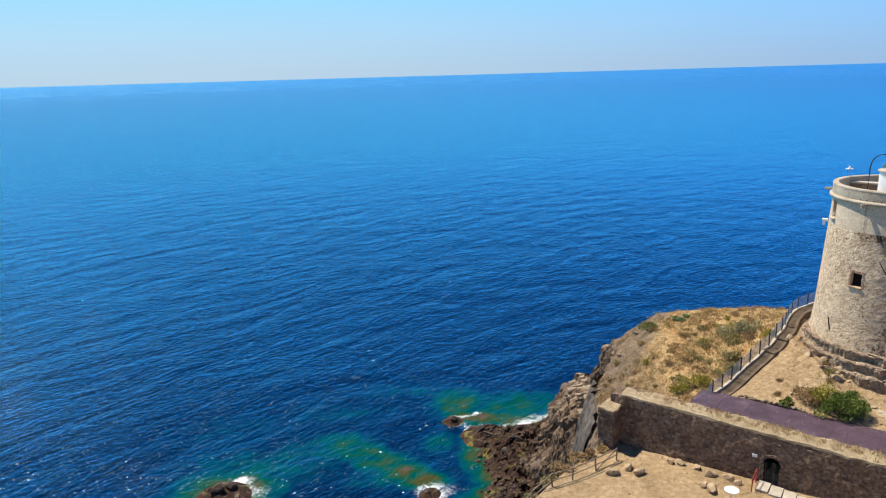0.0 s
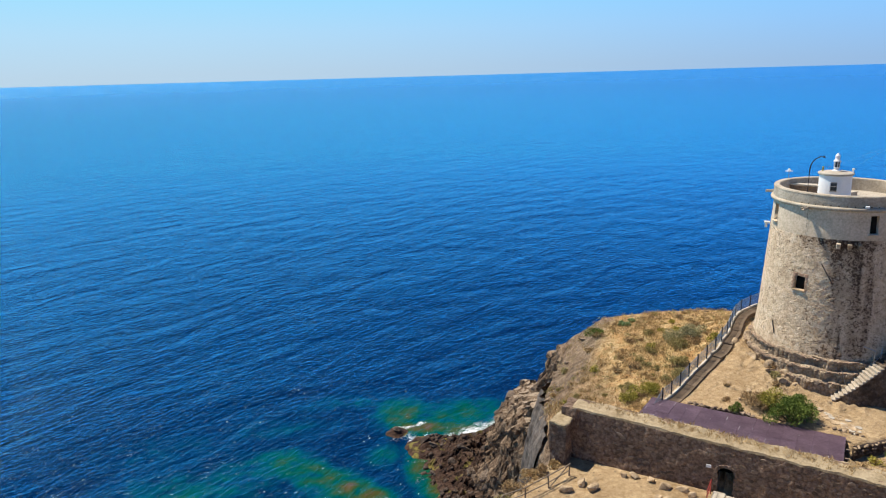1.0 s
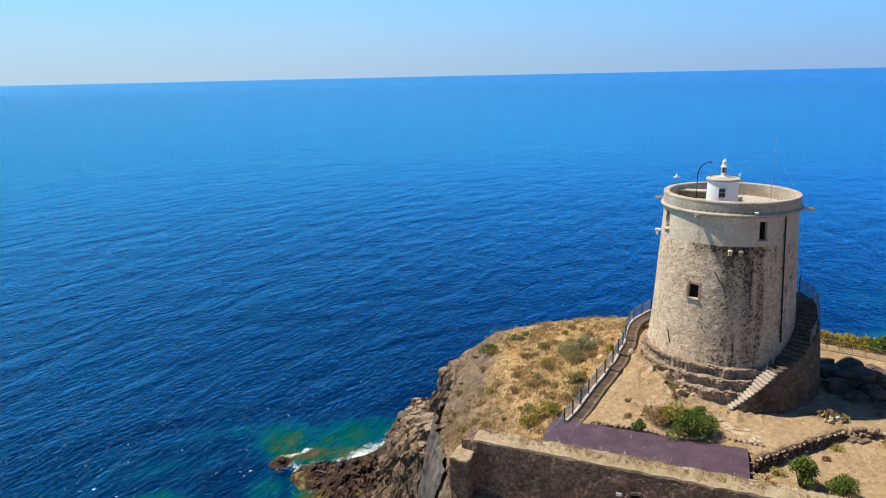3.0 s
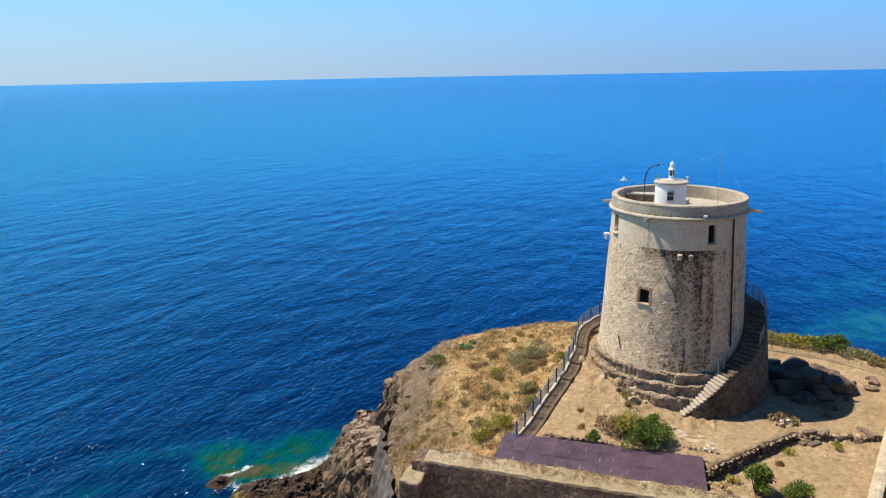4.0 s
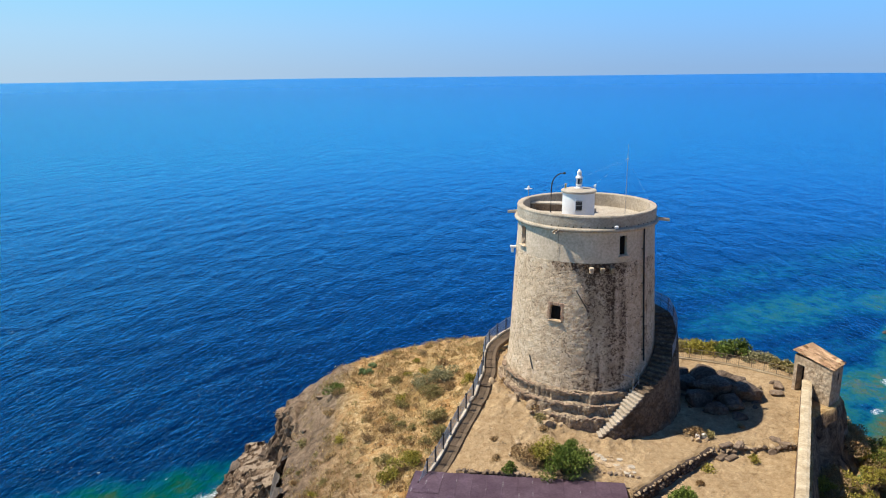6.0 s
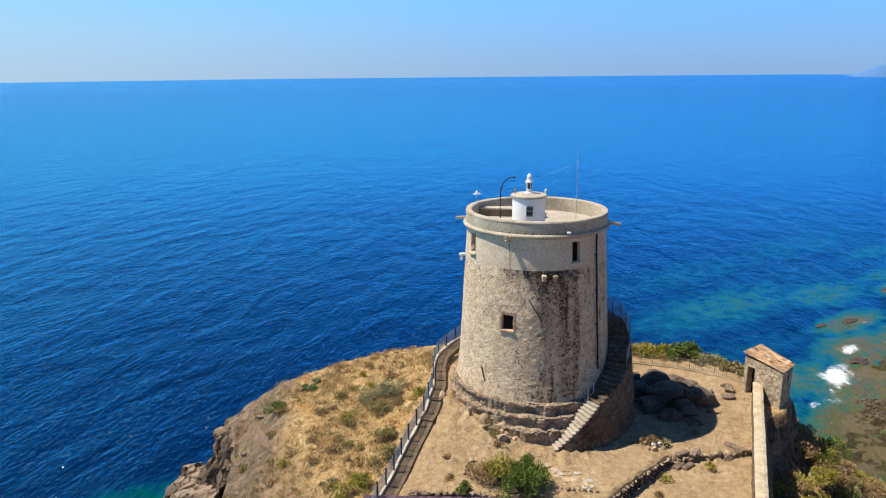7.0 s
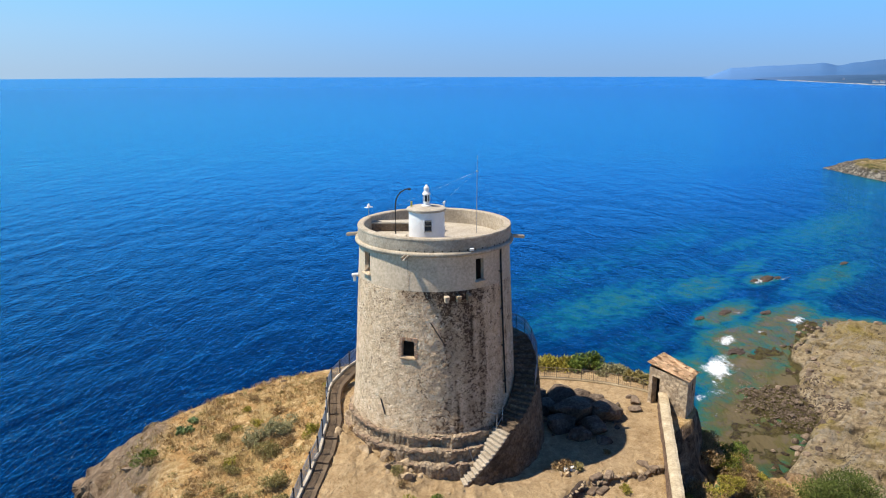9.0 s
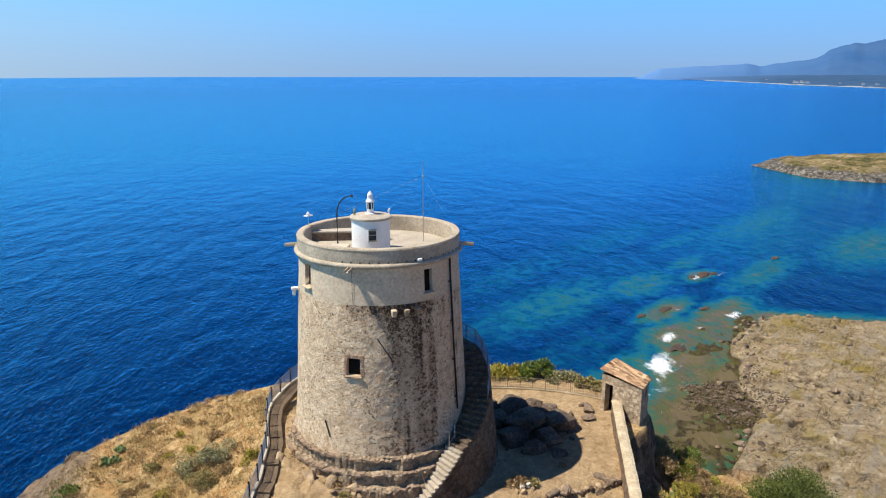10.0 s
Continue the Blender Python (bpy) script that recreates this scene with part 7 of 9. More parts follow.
for k, (x, y, sx, sy, sz) in enumerate([(49.2, 43.95, 1.2, 0.9, 0.55), (50.0, 44.6, 1.0, 0.8, 0.75), (48.0, 46.6, 1.0, 0.5, 0.4), (50.5, 45.3, 0.8, 0.5, 0.4), (48.9, 45.3, 0.6, 0.4, 0.3), (43.0, 39.75, 0.9, 0.75, 0.3), (43.0, 39.0, 0.95, 0.7, 0.5), (42.1, 39.2, 0.8, 0.6, 0.5)]):
    boulder("boulder", "brown angular boulder on the sandy terrace", rest(x, y, sz), (sx, sy, sz), k + 20, BOULDER, "boulders on the terrace", 51 * k)
def build_outcrop():
    """A mound of large rounded rocks heaped in the shade beside the tower."""
    rng = random.Random(61)
    big = [(46.6, 44.9, 2.7, 2.2, 1.5), (44.6, 44.4, 2.2, 1.9, 1.2), (45.3, 46.6, 3.2, 2.6, 1.7), (47.5, 46.7, 2.2, 2.0, 1.2), (43.3, 46.4, 2.3, 1.9, 1.1), (46.4, 48.6, 2.7, 2.2, 1.3), (44.4, 48.6, 2.2, 2.2, 1.2), (42.9, 44.3, 1.5, 1.2, 0.8), (48.3, 48.1, 1.5, 1.2, 0.8), (45.6, 50.3, 1.9, 1.5, 0.8), (43.7, 42.9, 1.0, 0.9, 0.5)]
    for k, (x, y, sx, sy, sz) in enumerate(big):
        boulder("rock_outcrop", "large dark rounded rock in the mound beside the tower", (x, y, ground_z(x, y) + 0.22 * sz), (sx * 1.15, sy * 1.15, sz * 1.25), k + 700, ROCK, "outcrop beside the tower", 47 * k)
    shapes = [rock_mesh(300 + k, ROCK) for k in range(6)]
    made = 0
    while made < 44:
        a, r = rng.uniform(0, 6.28), rng.uniform(0.3, 1) ** 0.6
        x, y, s = 45.2 + 3.9 * r * math.cos(a), 46.8 + 3.9 * r * math.sin(a), rng.uniform(0.25, 0.85)
        if math.hypot(x - TC[0], y - TC[1]) < 7.4:
            continue
        ob = new("rock_outcrop", shapes[made % 6])
        ob.matrix_world = Matrix.Translation((x, y, ground_z(x, y) + 0.1 * s)) @ Euler((rng.uniform(-0.3, 0.3), rng.uniform(-0.3, 0.3), rng.uniform(0, 6.28))).to_matrix().to_4x4() @ Matrix.Diagonal((s * 1.3, s * 1.1, s * 0.7, 1))
        tagged(ob, "dark broken stone at the foot of the shaded mound", "rock", "outcrop beside the tower")
        made += 1


build_outcrop()
for k, (x, y, s) in enumerate([(38.6, 42.2, 0.5), (38.9, 42.55, 0.55), (39.25, 42.3, 0.6), (39.2, 41.95, 0.35), (38.35, 42.5, 0.35)]):
    boulder("rubble_block", "pale broken masonry block in a small heap", rest(x, y, s * 0.7, 0.1), (s, s * 0.7, s * 0.7), k + 60, WHITE if k in (1, 2) else PALE_STONE, "rubble heap", 61 * k)
for k, (x, y, sx, sy, sz) in enumerate([(31.2, 48.5, 1.5, 1.0, 0.9), (30.4, 49.6, 1.1, 0.8, 0.7), (31.9, 47.4, 1.0, 0.8, 0.8), (29.9, 50.8, 0.9, 0.7, 0.5), (30.3, 47.7, 0.8, 0.6, 0.5), (29.6, 53.2, 0.8, 0.6, 0.5), (27.6, 47.2, 0.45, 0.4, 0.3), (26.6, 46.6, 0.3, 0.3, 0.25), (27.9, 46.1, 0.35, 0.3, 0.25)]):
    boulder("rock", "tan weathered rock at the tower's foot", rest(x, y, sz, 0.2), (sx, sy, sz), k + 80, PALE_STONE, "rocks at the tower's foot", 41 * k)


# ---- terrace wall ----
def build_terrace_wall():
    base = Vector((TERRACE[1][0], TERRACE[1][1], 24.2))
    t = thing("wall_terrace", "rubble retaining wall, face darkened as in shade, between two sandy terraces", "wall", (*base,), kind="structure")
    pts = resample([(30.15, 39.85), (34.6, 40.6), (38.8, 41.2)], 0.3)
    bm = bmesh.new()
    rows = []
    for p in pts:
        top = ground_z(p.x, p.y + 0.5) + 0.06
        row = []
        for dy, z in ((-0.24, 23.6), (-0.18, top - 0.3), (-0.14, top - 0.08), (0.02, top - 0.02), (0.14, top - 0.08), (0.3, 23.8)):
            q = Vector((p.x, p.y + dy, z))
            w = noise.noise(q * 1.9) * 0.09 + noise.noise(q * 4.3) * 0.05
            row.append(bm.verts.new(q - base + Vector((0.3 * w, w, w * 0.5 if z > 24 else 0))))
        rows.append(row)
    for p, q in zip(rows, rows[1:]):
        for k in range(len(p) - 1):
            bm.faces.new((p[k], p[k + 1], q[k + 1], q[k]))
    bm.faces.new(rows[0])
    bm.faces.new(rows[-1][::-1])
    # blackish core: the shade on the wall's face is put into its colour
    part("wall_core", bm, DARK_ROCK, t)
    shapes = [rock_mesh(600 + k, BOULDER if k % 3 else DARK_ROCK) for k in range(6)]
    # pale top row: the sunlit lip is put into the stones' colour
    lip = [rock_mesh(610 + k, PALE_STONE) for k in range(3)]
    rng = random.Random(17)
    for k, p in enumerate(pts):
        top = ground_z(p.x, p.y + 0.5) + 0.02
        for j in range(3):
            s = rng.uniform(0.22, 0.36)
            ob = new("stone", shapes[rng.randrange(6)] if j else lip[rng.randrange(3)])
            ob.parent = t
            ob.matrix_local = Matrix.Translation(Vector((p.x + rng.uniform(-0.1, 0.1), p.y - 0.12 - 0.04 * j + rng.uniform(-0.04, 0.04), top - 0.06 - 0.21 * j)) - base) @ Euler((rng.uniform(-0.3, 0.3), rng.uniform(-0.3, 0.3), rng.uniform(0, 6.28))).to_matrix().to_4x4() @ Matrix.Diagonal((s * 1.25, s, s * 0.75, 1))
    for k in range(22):
        x = 38.9 + 0.22 * k + random.uniform(-0.05, 0.05)
        y = float(np.interp(x, [p[0] for p in TERRACE], [p[1] for p in TERRACE])) + random.uniform(-0.12, 0.08)
        s = random.uniform(0.3, 0.62)
        ob = boulder("stone", "", rest(x, y, s * 0.7, 0.2), (s, s * 0.75, s * 0.7), k + 120, BOULDER if k % 3 else PALE_STONE, turn=29 * k)
        ob.parent = t
        ob.matrix_parent_inverse = Matrix.Translation(-base)
        del ob["category"]
    # flat slabs laid as steps at the wall's end
    for k, (x, y, turn) in enumerate(((39.0, 40.6, 10), (39.7, 40.9, -8), (39.4, 40.2, 4), (40.4, 40.5, 20))):
        bm = bmesh.new()
        add_box(bm, Matrix.Translation(Vector((x, y, ground_z(x, y) + 0.06)) - base) @ Matrix.Rotation(radians(turn), 4, 'Z'), 0.95, 0.42, 0.2, 0.05)
        part("step_slab", bm, BOULDER, t)
    for k in range(13):
        x, y = 29.2 + 0.24 * k, 43.8 - 0.24 * k * 0.95
        s = random.uniform(0.22, 0.4)
        ob = boulder("stone", "", rest(x, y, s * 0.6, 0.25), (s, s * 0.7, s * 0.6), k + 160, BOULDER, turn=29 * k)
        ob.parent = t
        ob.matrix_parent_inverse = Matrix.Translation(-base)
        del ob["category"]


build_terrace_wall()


# ---- the yard before the wall ----
def build_yard_rail():
    pts = [(12.6, 41.6), (11.0, 40.5), (9.3, 39.6), (7.9, 38.9), (6.5, 38.2), (4.8, 37.3)]
    base = Vector((pts[0][0], pts[0][1], 23.7))
    t = thing("rustic_fence", "rustic grey wooden pole fence leaning along the yard's edge", "fence", (*base,))
    tops = []
    for k, (x, y) in enumerate(pts):
        z = ground_z(x, y) - 0.1
        q = Vector((x, y, z)) - base
        top = q + Vector((0.05 * (-1) ** k, 0.04, 0.95 + 0.05 * (k % 2)))
        bm = bmesh.new()
        add_tube(bm, q, top, 0.055, 0.045, n=7)
        part("post", bm, WOOD, t)
        tops.append((q, top))
    for (q0, t0), (q1, t1) in zip(tops, tops[1:]):
        for f in (0.95, 0.5):
            bm = bmesh.new()
            add_tube(bm, q0.lerp(t0, f), q1.lerp(t1, f), 0.04, 0.035, n=6)
            part("rail", bm, WOOD, t)
    bm = bmesh.new()
    add_tube(bm, tops[0][1], tops[1][0] + Vector((0, 0, 0.1)), 0.035, n=6)
    part("brace", bm, WOOD, t)


build_yard_rail()


def build_table():
    x, y = 18.1, 36.5
    z = ground_z(x, y)
    t = thing("round_table", "white round plastic table in the sandy yard", "table", (x, y, z))
    bm = bmesh.new()
    add_lathe(bm, [(0.01, 0.70), (0.40, 0.70), (0.42, 0.72), (0.42, 0.74), (0.39, 0.75), (0.01, 0.75)], 28)
    part("tabletop", bm, WHITE, t)
    bm = bmesh.new()
    add_lathe(bm, [(0.06, 0.05), (0.04, 0.3), (0.05, 0.7)], 12)
    part("stem", bm, WHITE, t)
    for k in range(4):
        bm = bmesh.new()
        a = radians(45 + 90 * k)
        add_tube(bm, (0, 0, 0.1), (0.32 * math.cos(a), 0.32 * math.sin(a), 0.02), 0.03, 0.02, n=6)
        part("leg", bm, WHITE, t)


build_table()


def build_door_ramp():
    base = wall_frame(DOOR_U, -1.0, 23.85)
    t = thing("door_ramp", "pale concrete slabs leading down from the arched doorway", "ramp", (*base,))
    for k in range(4):
        bm = bmesh.new()
        add_box(bm, Matrix.Translation((0.05 + 0.75 * k - 0.3, -0.55 - 0.1 * k, 0.12 - 0.03 * k)) @ Matrix.Rotation(radians(2 * k), 4, "Z"), 0.7, 1.1, 0.16, 0.02)
        bm.transform(WALL_TURN)
        part("slab", bm, CONCRETE, t)
    r = thing("red_handrail", "red painted steel handrail beside the doorway", "handrail", (*base,))
    for k, (u, v) in enumerate(((-0.75, -0.15), (-0.75, -1.3))):
        bm = bmesh.new()
        add_tube(bm, (u, v, -0.1), (u, v, 1.0 - 0.1 * k), 0.03, n=6)
        bm.transform(WALL_TURN)
        part("post", bm, RED, r)
    for up in (1.0, 0.55):
        bm = bmesh.new()
        add_tube(bm, (-0.75, -0.15, up), (-0.75, -1.3, up - 0.1), 0.025, n=6)
        bm.transform(WALL_TURN)
        part("rail", bm, RED, r)
    s = thing("wall_plaque", "small pale plaque on the wall beside the doorway", "plaque", (*wall_frame(DOOR_U - 1.0, -0.93, 25.55),))
    bm = bmesh.new()
    add_box(bm, WALL_TURN, 0.3, 0.04, 0.2, 0.01)
    part("panel", bm, WHITE, s)


build_door_ramp()


def build_blue_litter():
    t = thing("plastic_bag", "crumpled blue plastic bag lying among the shaded rocks", "litter", (44.3, 46.9, ground_z(44.3, 46.9) + 0.75))
    bm = bmesh.new()
    bmesh.ops.create_icosphere(bm, subdivisions=2, radius=0.2)
    for v in bm.verts:
        v.co += noise.noise_vector(v.co * 9) * 0.1
        v.co.z *= 0.5
    part("film", bm, grainy("blue_plastic", (0.08, 0.2, 0.5), (0.2, 0.38, 0.7), 4, 20, 0.4, 0.0), t)


build_blue_litter()


# ---- broken rocks on the cliffs and along their foot ----
def build_cliff_rocks():
    rng = random.Random(77)
    shapes = [rock_mesh(200 + k, DARK_ROCK if k % 2 else ROCK) for k in range(7)]
    made = 0
    while made < 60:
        x, y = rng.uniform(3, 30), rng.uniform(58, 95)
        d = float(signed_distance(np.array([x]), np.array([y]), CLIFF_TOP)[0])
        s = float(signed_distance(np.array([x]), np.array([y]), SHORE)[0])
        if d < 1.5 or s > 0.8:
            continue
        size = rng.uniform(0.7, 2.2) * (0.7 if s > -3 else 1.0)
        ob = new("cliff_rock", shapes[made % 7])
        ob.matrix_world = Matrix.Translation((x, y, ground_z(x, y) + 0.1 * size)) @ Euler((rng.uniform(-0.5, 0.5), rng.uniform(-0.5, 0.5), rng.uniform(0, 6.28))).to_matrix().to_4x4() @ Matrix.Diagonal((size * rng.uniform(0.8, 1.4), size, size * rng.uniform(0.6, 0.95), 1))
        tagged(ob, "dark broken rock below the headland cliff", "rock", "rocks below the cliff")
        made += 1
    # blocks of the buttress
    pale = [rock_mesh(230 + k, CLIFF_STONE) for k in range(6)]
    made = 0
    while made < 36:
        x, y = rng.uniform(14.0, 22.5), rng.uniform(62, 86)
        z = ground_z(x, y)
        if z < 3.5 or float(signed_distance(np.array([x]), np.array([y]), CLIFF_TOP)[0]) < 1.2:
            continue
        size = rng.uniform(0.6, 1.3)
        ob = new("cliff_rock", pale[made % 6])
        ob.matrix_world = Matrix.Translation((x, y, z - 0.32 * size)) @ Euler((rng.uniform(-0.35, 0.35), rng.uniform(-0.35, 0.35), rng.uniform(0, 6.28))).to_matrix().to_4x4() @ Matrix.Diagonal((size * rng.uniform(0.9, 1.5), size, size * rng.uniform(0.55, 0.85), 1))
        tagged(ob, "brown weathered block of the sea-cliff buttress", "rock", "blocks of the buttress")
        made += 1
    # broken rock on the face beside the wall's pier
    made = 0
    while made < 34:
        x, y = rng.uniform(5, 19), rng.uniform(38, 64)
        d = float(signed_distance(np.array([x]), np.array([y]), CLIFF_TOP)[0])
        if d < 0.5 or d > 4.0:
            continue
        size = rng.uniform(0.5, 1.7)
        ob = new("cliff_rock", (pale + shapes)[made % 13])
        ob.matrix_world = Matrix.Translation((x, y, ground_z(x, y) - 0.15 * size)) @ Euler((rng.uniform(-0.3, 0.3), rng.uniform(-0.3, 0.3), rng.uniform(0, 6.28))).to_matrix().to_4x4() @ Matrix.Diagonal((size, size * rng.uniform(0.7, 1.2), size * rng.uniform(1.0, 2.0), 1))
        tagged(ob, "dark weathered rock of the cliff face", "rock", "rocks of the cliff face")
        made += 1
    for k, (x, y, size) in enumerate([(-25.6, 75.2, 2.0), (-24.2, 76.2, 1.7), (-25.4, 77.0, 1.1), (-26.8, 76.0, 1.0), (-23.2, 74.8, 1.0), (-0.6, 74.6, 1.0), (0.4, 75.0, 0.8), (3.0, 92.2, 1.3), (6.6, 88.4, 1.6), (7.8, 87.2, 1.4)]):
        ob = new("sea_rock", shapes[k % 7])
        ob.matrix_world = Matrix.Translation((x, y, max(ground_z(x, y), -0.2) + 0.05 * size)) @ Euler((0.3 * (k % 3 - 1), 0.2 * (k % 2), 1.3 * k)).to_matrix().to_4x4() @ Matrix.Diagonal((size * 1.2, size, size * 0.7, 1))
        tagged(ob, "dark jagged rock standing in the surf", "rock", "rocks in the sea")


build_cliff_rocks()


def build_cliff_net():
    """Dark wire netting pinned over the broken face beside the wall's pier."""
    for line, depth, seed in ([(14.0, 52.4), (14.7, 55.5), (15.7, 58.6), (16.7, 61.2), (17.4, 62.9)], 3.4, 5), ([(12.8, 46.6), (13.2, 48.4), (13.6, 50.4)], 1.7, 9):
        pts = resample(line, 0.22)
        rows = []
        for k, p in enumerate(pts):
            q, r = pts[min(k + 1, len(pts) - 1)], pts[max(k - 1, 0)]
            d = (q - r).normalized()
            out = Vector((-d.y, d.x))
            ds = 0.2 + depth * np.linspace(0, 1, 34) ** 1.4
            x, y = p.x + out.x * ds, p.y + out.y * ds
            rows.append(np.column_stack([x, y, ground_height(x, y)]))
        grid = np.array(rows)
        for _ in range(6):
            grid[1:-1, :, 2] = (grid[:-2, :, 2] + 2 * grid[1:-1, :, 2] + grid[2:, :, 2]) / 4
            grid[:, 1:-1, 2] = (grid[:, :-2, 2] + 2 * grid[:, 1:-1, 2] + grid[:, 2:, 2]) / 4
        along = np.arange(len(pts))[:, None] * 0.22
        fold = 0.5 * fbm(along * 1.1 + 0 * grid[:, :, 2], grid[:, :, 2] * 0.08, 3, seed)
        grid[:, :, 0] -= 0.25 + 2.2 * fold + 0.3 * fbm(along * 1.6 + 0 * grid[:, :, 2], grid[:, :, 2] * 0.9, 4, seed + 1, 0.6)
        grid[:, :, 2] += 0.25
        n = grid.shape[1]
        faces = [(i * n + j, i * n + j + 1, (i + 1) * n + j + 1, (i + 1) * n + j) for i in range(len(pts) - 1) for j in range(n - 1)]
        base = Vector(grid[0, 0])
        ob = mesh_object("cliff_netting", [tuple(Vector(v) - base) for v in grid.reshape(-1, 3)], faces, NETTING, smooth=True)
        ob.location = base
        tagged(ob, "dark grey rockfall netting draped over the cliff face", "netting", "netting on the cliff")


build_cliff_net()


def build_rim_rocks():
    rng = random.Random(53)
    shapes = [rock_mesh(560 + k, BOULDER if k % 2 else CLIFF_STONE) for k in range(6)]
    rim = resample([(13.2, 50.0), (14.4, 55.5), (16.1, 60.2), (18.7, 64.3), (23.1, 66.8), (29, 67.7), (34, 67.5)], 0.5)
    for k, p in enumerate(rim):
        if rng.random() < 0.5:
            continue
        x, y, s = p.x + rng.gauss(0.2, 0.5), p.y + rng.gauss(-0.2, 0.5), 0.7 * rng.uniform(0.25, 1.0) ** 1.5 + 0.12
        ob = new("rim_rock", shapes[k % 6])
        ob.matrix_world = Matrix.Translation((x, y, ground_z(x, y) - 0.05 * s)) @ Euler((rng.uniform(-0.3, 0.3), rng.uniform(-0.3, 0.3), rng.uniform(0, 6.28))).to_matrix().to_4x4() @ Matrix.Diagonal((s * 1.4, s, s * 0.6, 1))
        tagged(ob, "pale weathered rock showing at the headland's rim", "rock", "rocks along the rim")


build_rim_rocks()


# ---- rubble at the tower's foot, dark stones behind the shed, a patch of old paving ----
def build_small_rubble():
    rng = random.Random(88)
    shapes = [rock_mesh(400 + k, m) for k, m in enumerate((PALE_STONE, PALE_STONE, BOULDER, PALE_STONE, BOULDER))]
    for k in range(46):
        f = rng.uniform(0, 1)
        x, y = 30.9 + rng.gauss(0, 0.65) - 0.2 * f, 47.2 + 6.0 * f
        if math.hypot(x - TC[0], y - TC[1]) < 6.2:
            continue
        s = rng.uniform(0.15, 0.6)
        ob = new("loose_stone", shapes[k % 5])
        ob.matrix_world = Matrix.Translation((x, y, ground_z(x, y) + 0.05 * s)) @ Euler((rng.uniform(-0.4, 0.4), rng.uniform(-0.4, 0.4), rng.uniform(0, 6.28))).to_matrix().to_4x4() @ Matrix.Diagonal((s * 1.4, s, s * 0.7, 1))
        tagged(ob, "tan broken stone strewn below the tower's footing", "stone", "loose stones below the footing")
    t = thing("wall_bank", "low dark dry-stone bank along the shed roof's far edge", "wall", wall_frame(8.5, 7.4, 24.9), kind="structure")
    dark = [rock_mesh(420 + k, BOULDER) for k in range(4)]
    for k in range(44):
        u = 5.6 + 0.2 * (k // 2) + rng.uniform(-0.06, 0.06)
        s = rng.uniform(0.3, 0.46)
        ob = new("stone", dark[k % 4])
        ob.parent = t
        ob.matrix_local = Matrix.Translation(wall_frame(u, 7.42 + rng.uniform(-0.05, 0.08), 25.12 + 0.24 * (k % 2)) - t.matrix_world.translation) @ Euler((rng.uniform(-0.3, 0.3), rng.uniform(-0.3, 0.3), rng.uniform(0, 6.28))).to_matrix().to_4x4() @ Matrix.Diagonal((s * 1.2, s, s * 0.8, 1))
    t = thing("paving_patch", "broken pale flagstones in the sandy ground below the stair", "paving", (31.9, 43.0, ground_z(31.9, 43.0)), kind="structure")
    for k in range(46):
        f = rng.uniform(0, 1)
        x, y = 31.0 + 1.5 * f + rng.gauss(0, 0.42), 44.7 - 3.0 * f + rng.gauss(0, 0.45)
        bm = bmesh.new()
        n, s = rng.randint(5, 7), rng.uniform(0.1, 0.28)
        ring = [(s * rng.uniform(0.8, 1.25) * math.cos(6.283 * i / n), s * rng.uniform(0.7, 1.1) * math.sin(6.283 * i / n)) for i in range(n)]
        lo = [bm.verts.new((a, b, -0.08)) for a, b in ring]
        hi = [bm.verts.new((a * 0.9, b * 0.9, 0.03)) for a, b in ring]
        bm.faces.new(hi)
        for i in range(n):
            bm.faces.new((lo[i], lo[(i + 1) % n], hi[(i + 1) % n], hi[i]))
        ob = part("flagstone", bm, PALE_STONE if k % 3 else CONCRETE, t)
        ob.matrix_local = Matrix.Translation(Vector((x, y, ground_z(x, y))) - t.matrix_world.translation) @ Euler((rng.uniform(-0.06, 0.06), rng.uniform(-0.06, 0.06), rng.uniform(0, 6.28))).to_matrix().to_4x4()
    # white streaks on the roof sheets
    for k in range(22):
        u, v = 3.0 + 12.5 / 14 * rng.randint(0, 13) + rng.gauss(0, 0.08) if k > 5 else rng.uniform(3.4, 4.3), rng.choice((3.2, 3.8, 4.3, 5.0, 5.7, 6.4)) + rng.uniform(-0.3, 0.3)
        u = max(3.15, u)
        bm = bmesh.new()
        length, wide = rng.uniform(0.1, 0.45), rng.uniform(0.01, 0.024)
        ring = [(wide * math.cos(0.785 * i) * (0.7 + 0.5 * rng.random()), length * math.sin(0.785 * i) * (0.7 + 0.5 * rng.random())) for i in range(8)]
        hi = [bm.verts.new((a, b, 0.004 - 0.1 * b)) for a, b in ring]
        lo = [bm.verts.new((a, b, -0.03 - 0.1 * b)) for a, b in ring]
        bm.faces.new(hi)
        for i in range(8):
            bm.faces.new((lo[i], lo[(i + 1) % 8], hi[(i + 1) % 8], hi[i]))
        ob = part("dropping", bm, BIRD_LIME, shed, "white streak of bird lime")
        ob.matrix_local = Matrix.Translation(wall_frame(u, v, 25.97 - 0.1 * v + (0.06 if v > 4.62 else 0.03)) - wall_frame(9.5, 3.5, 24.2)) @ WALL_TURN


build_small_rubble()


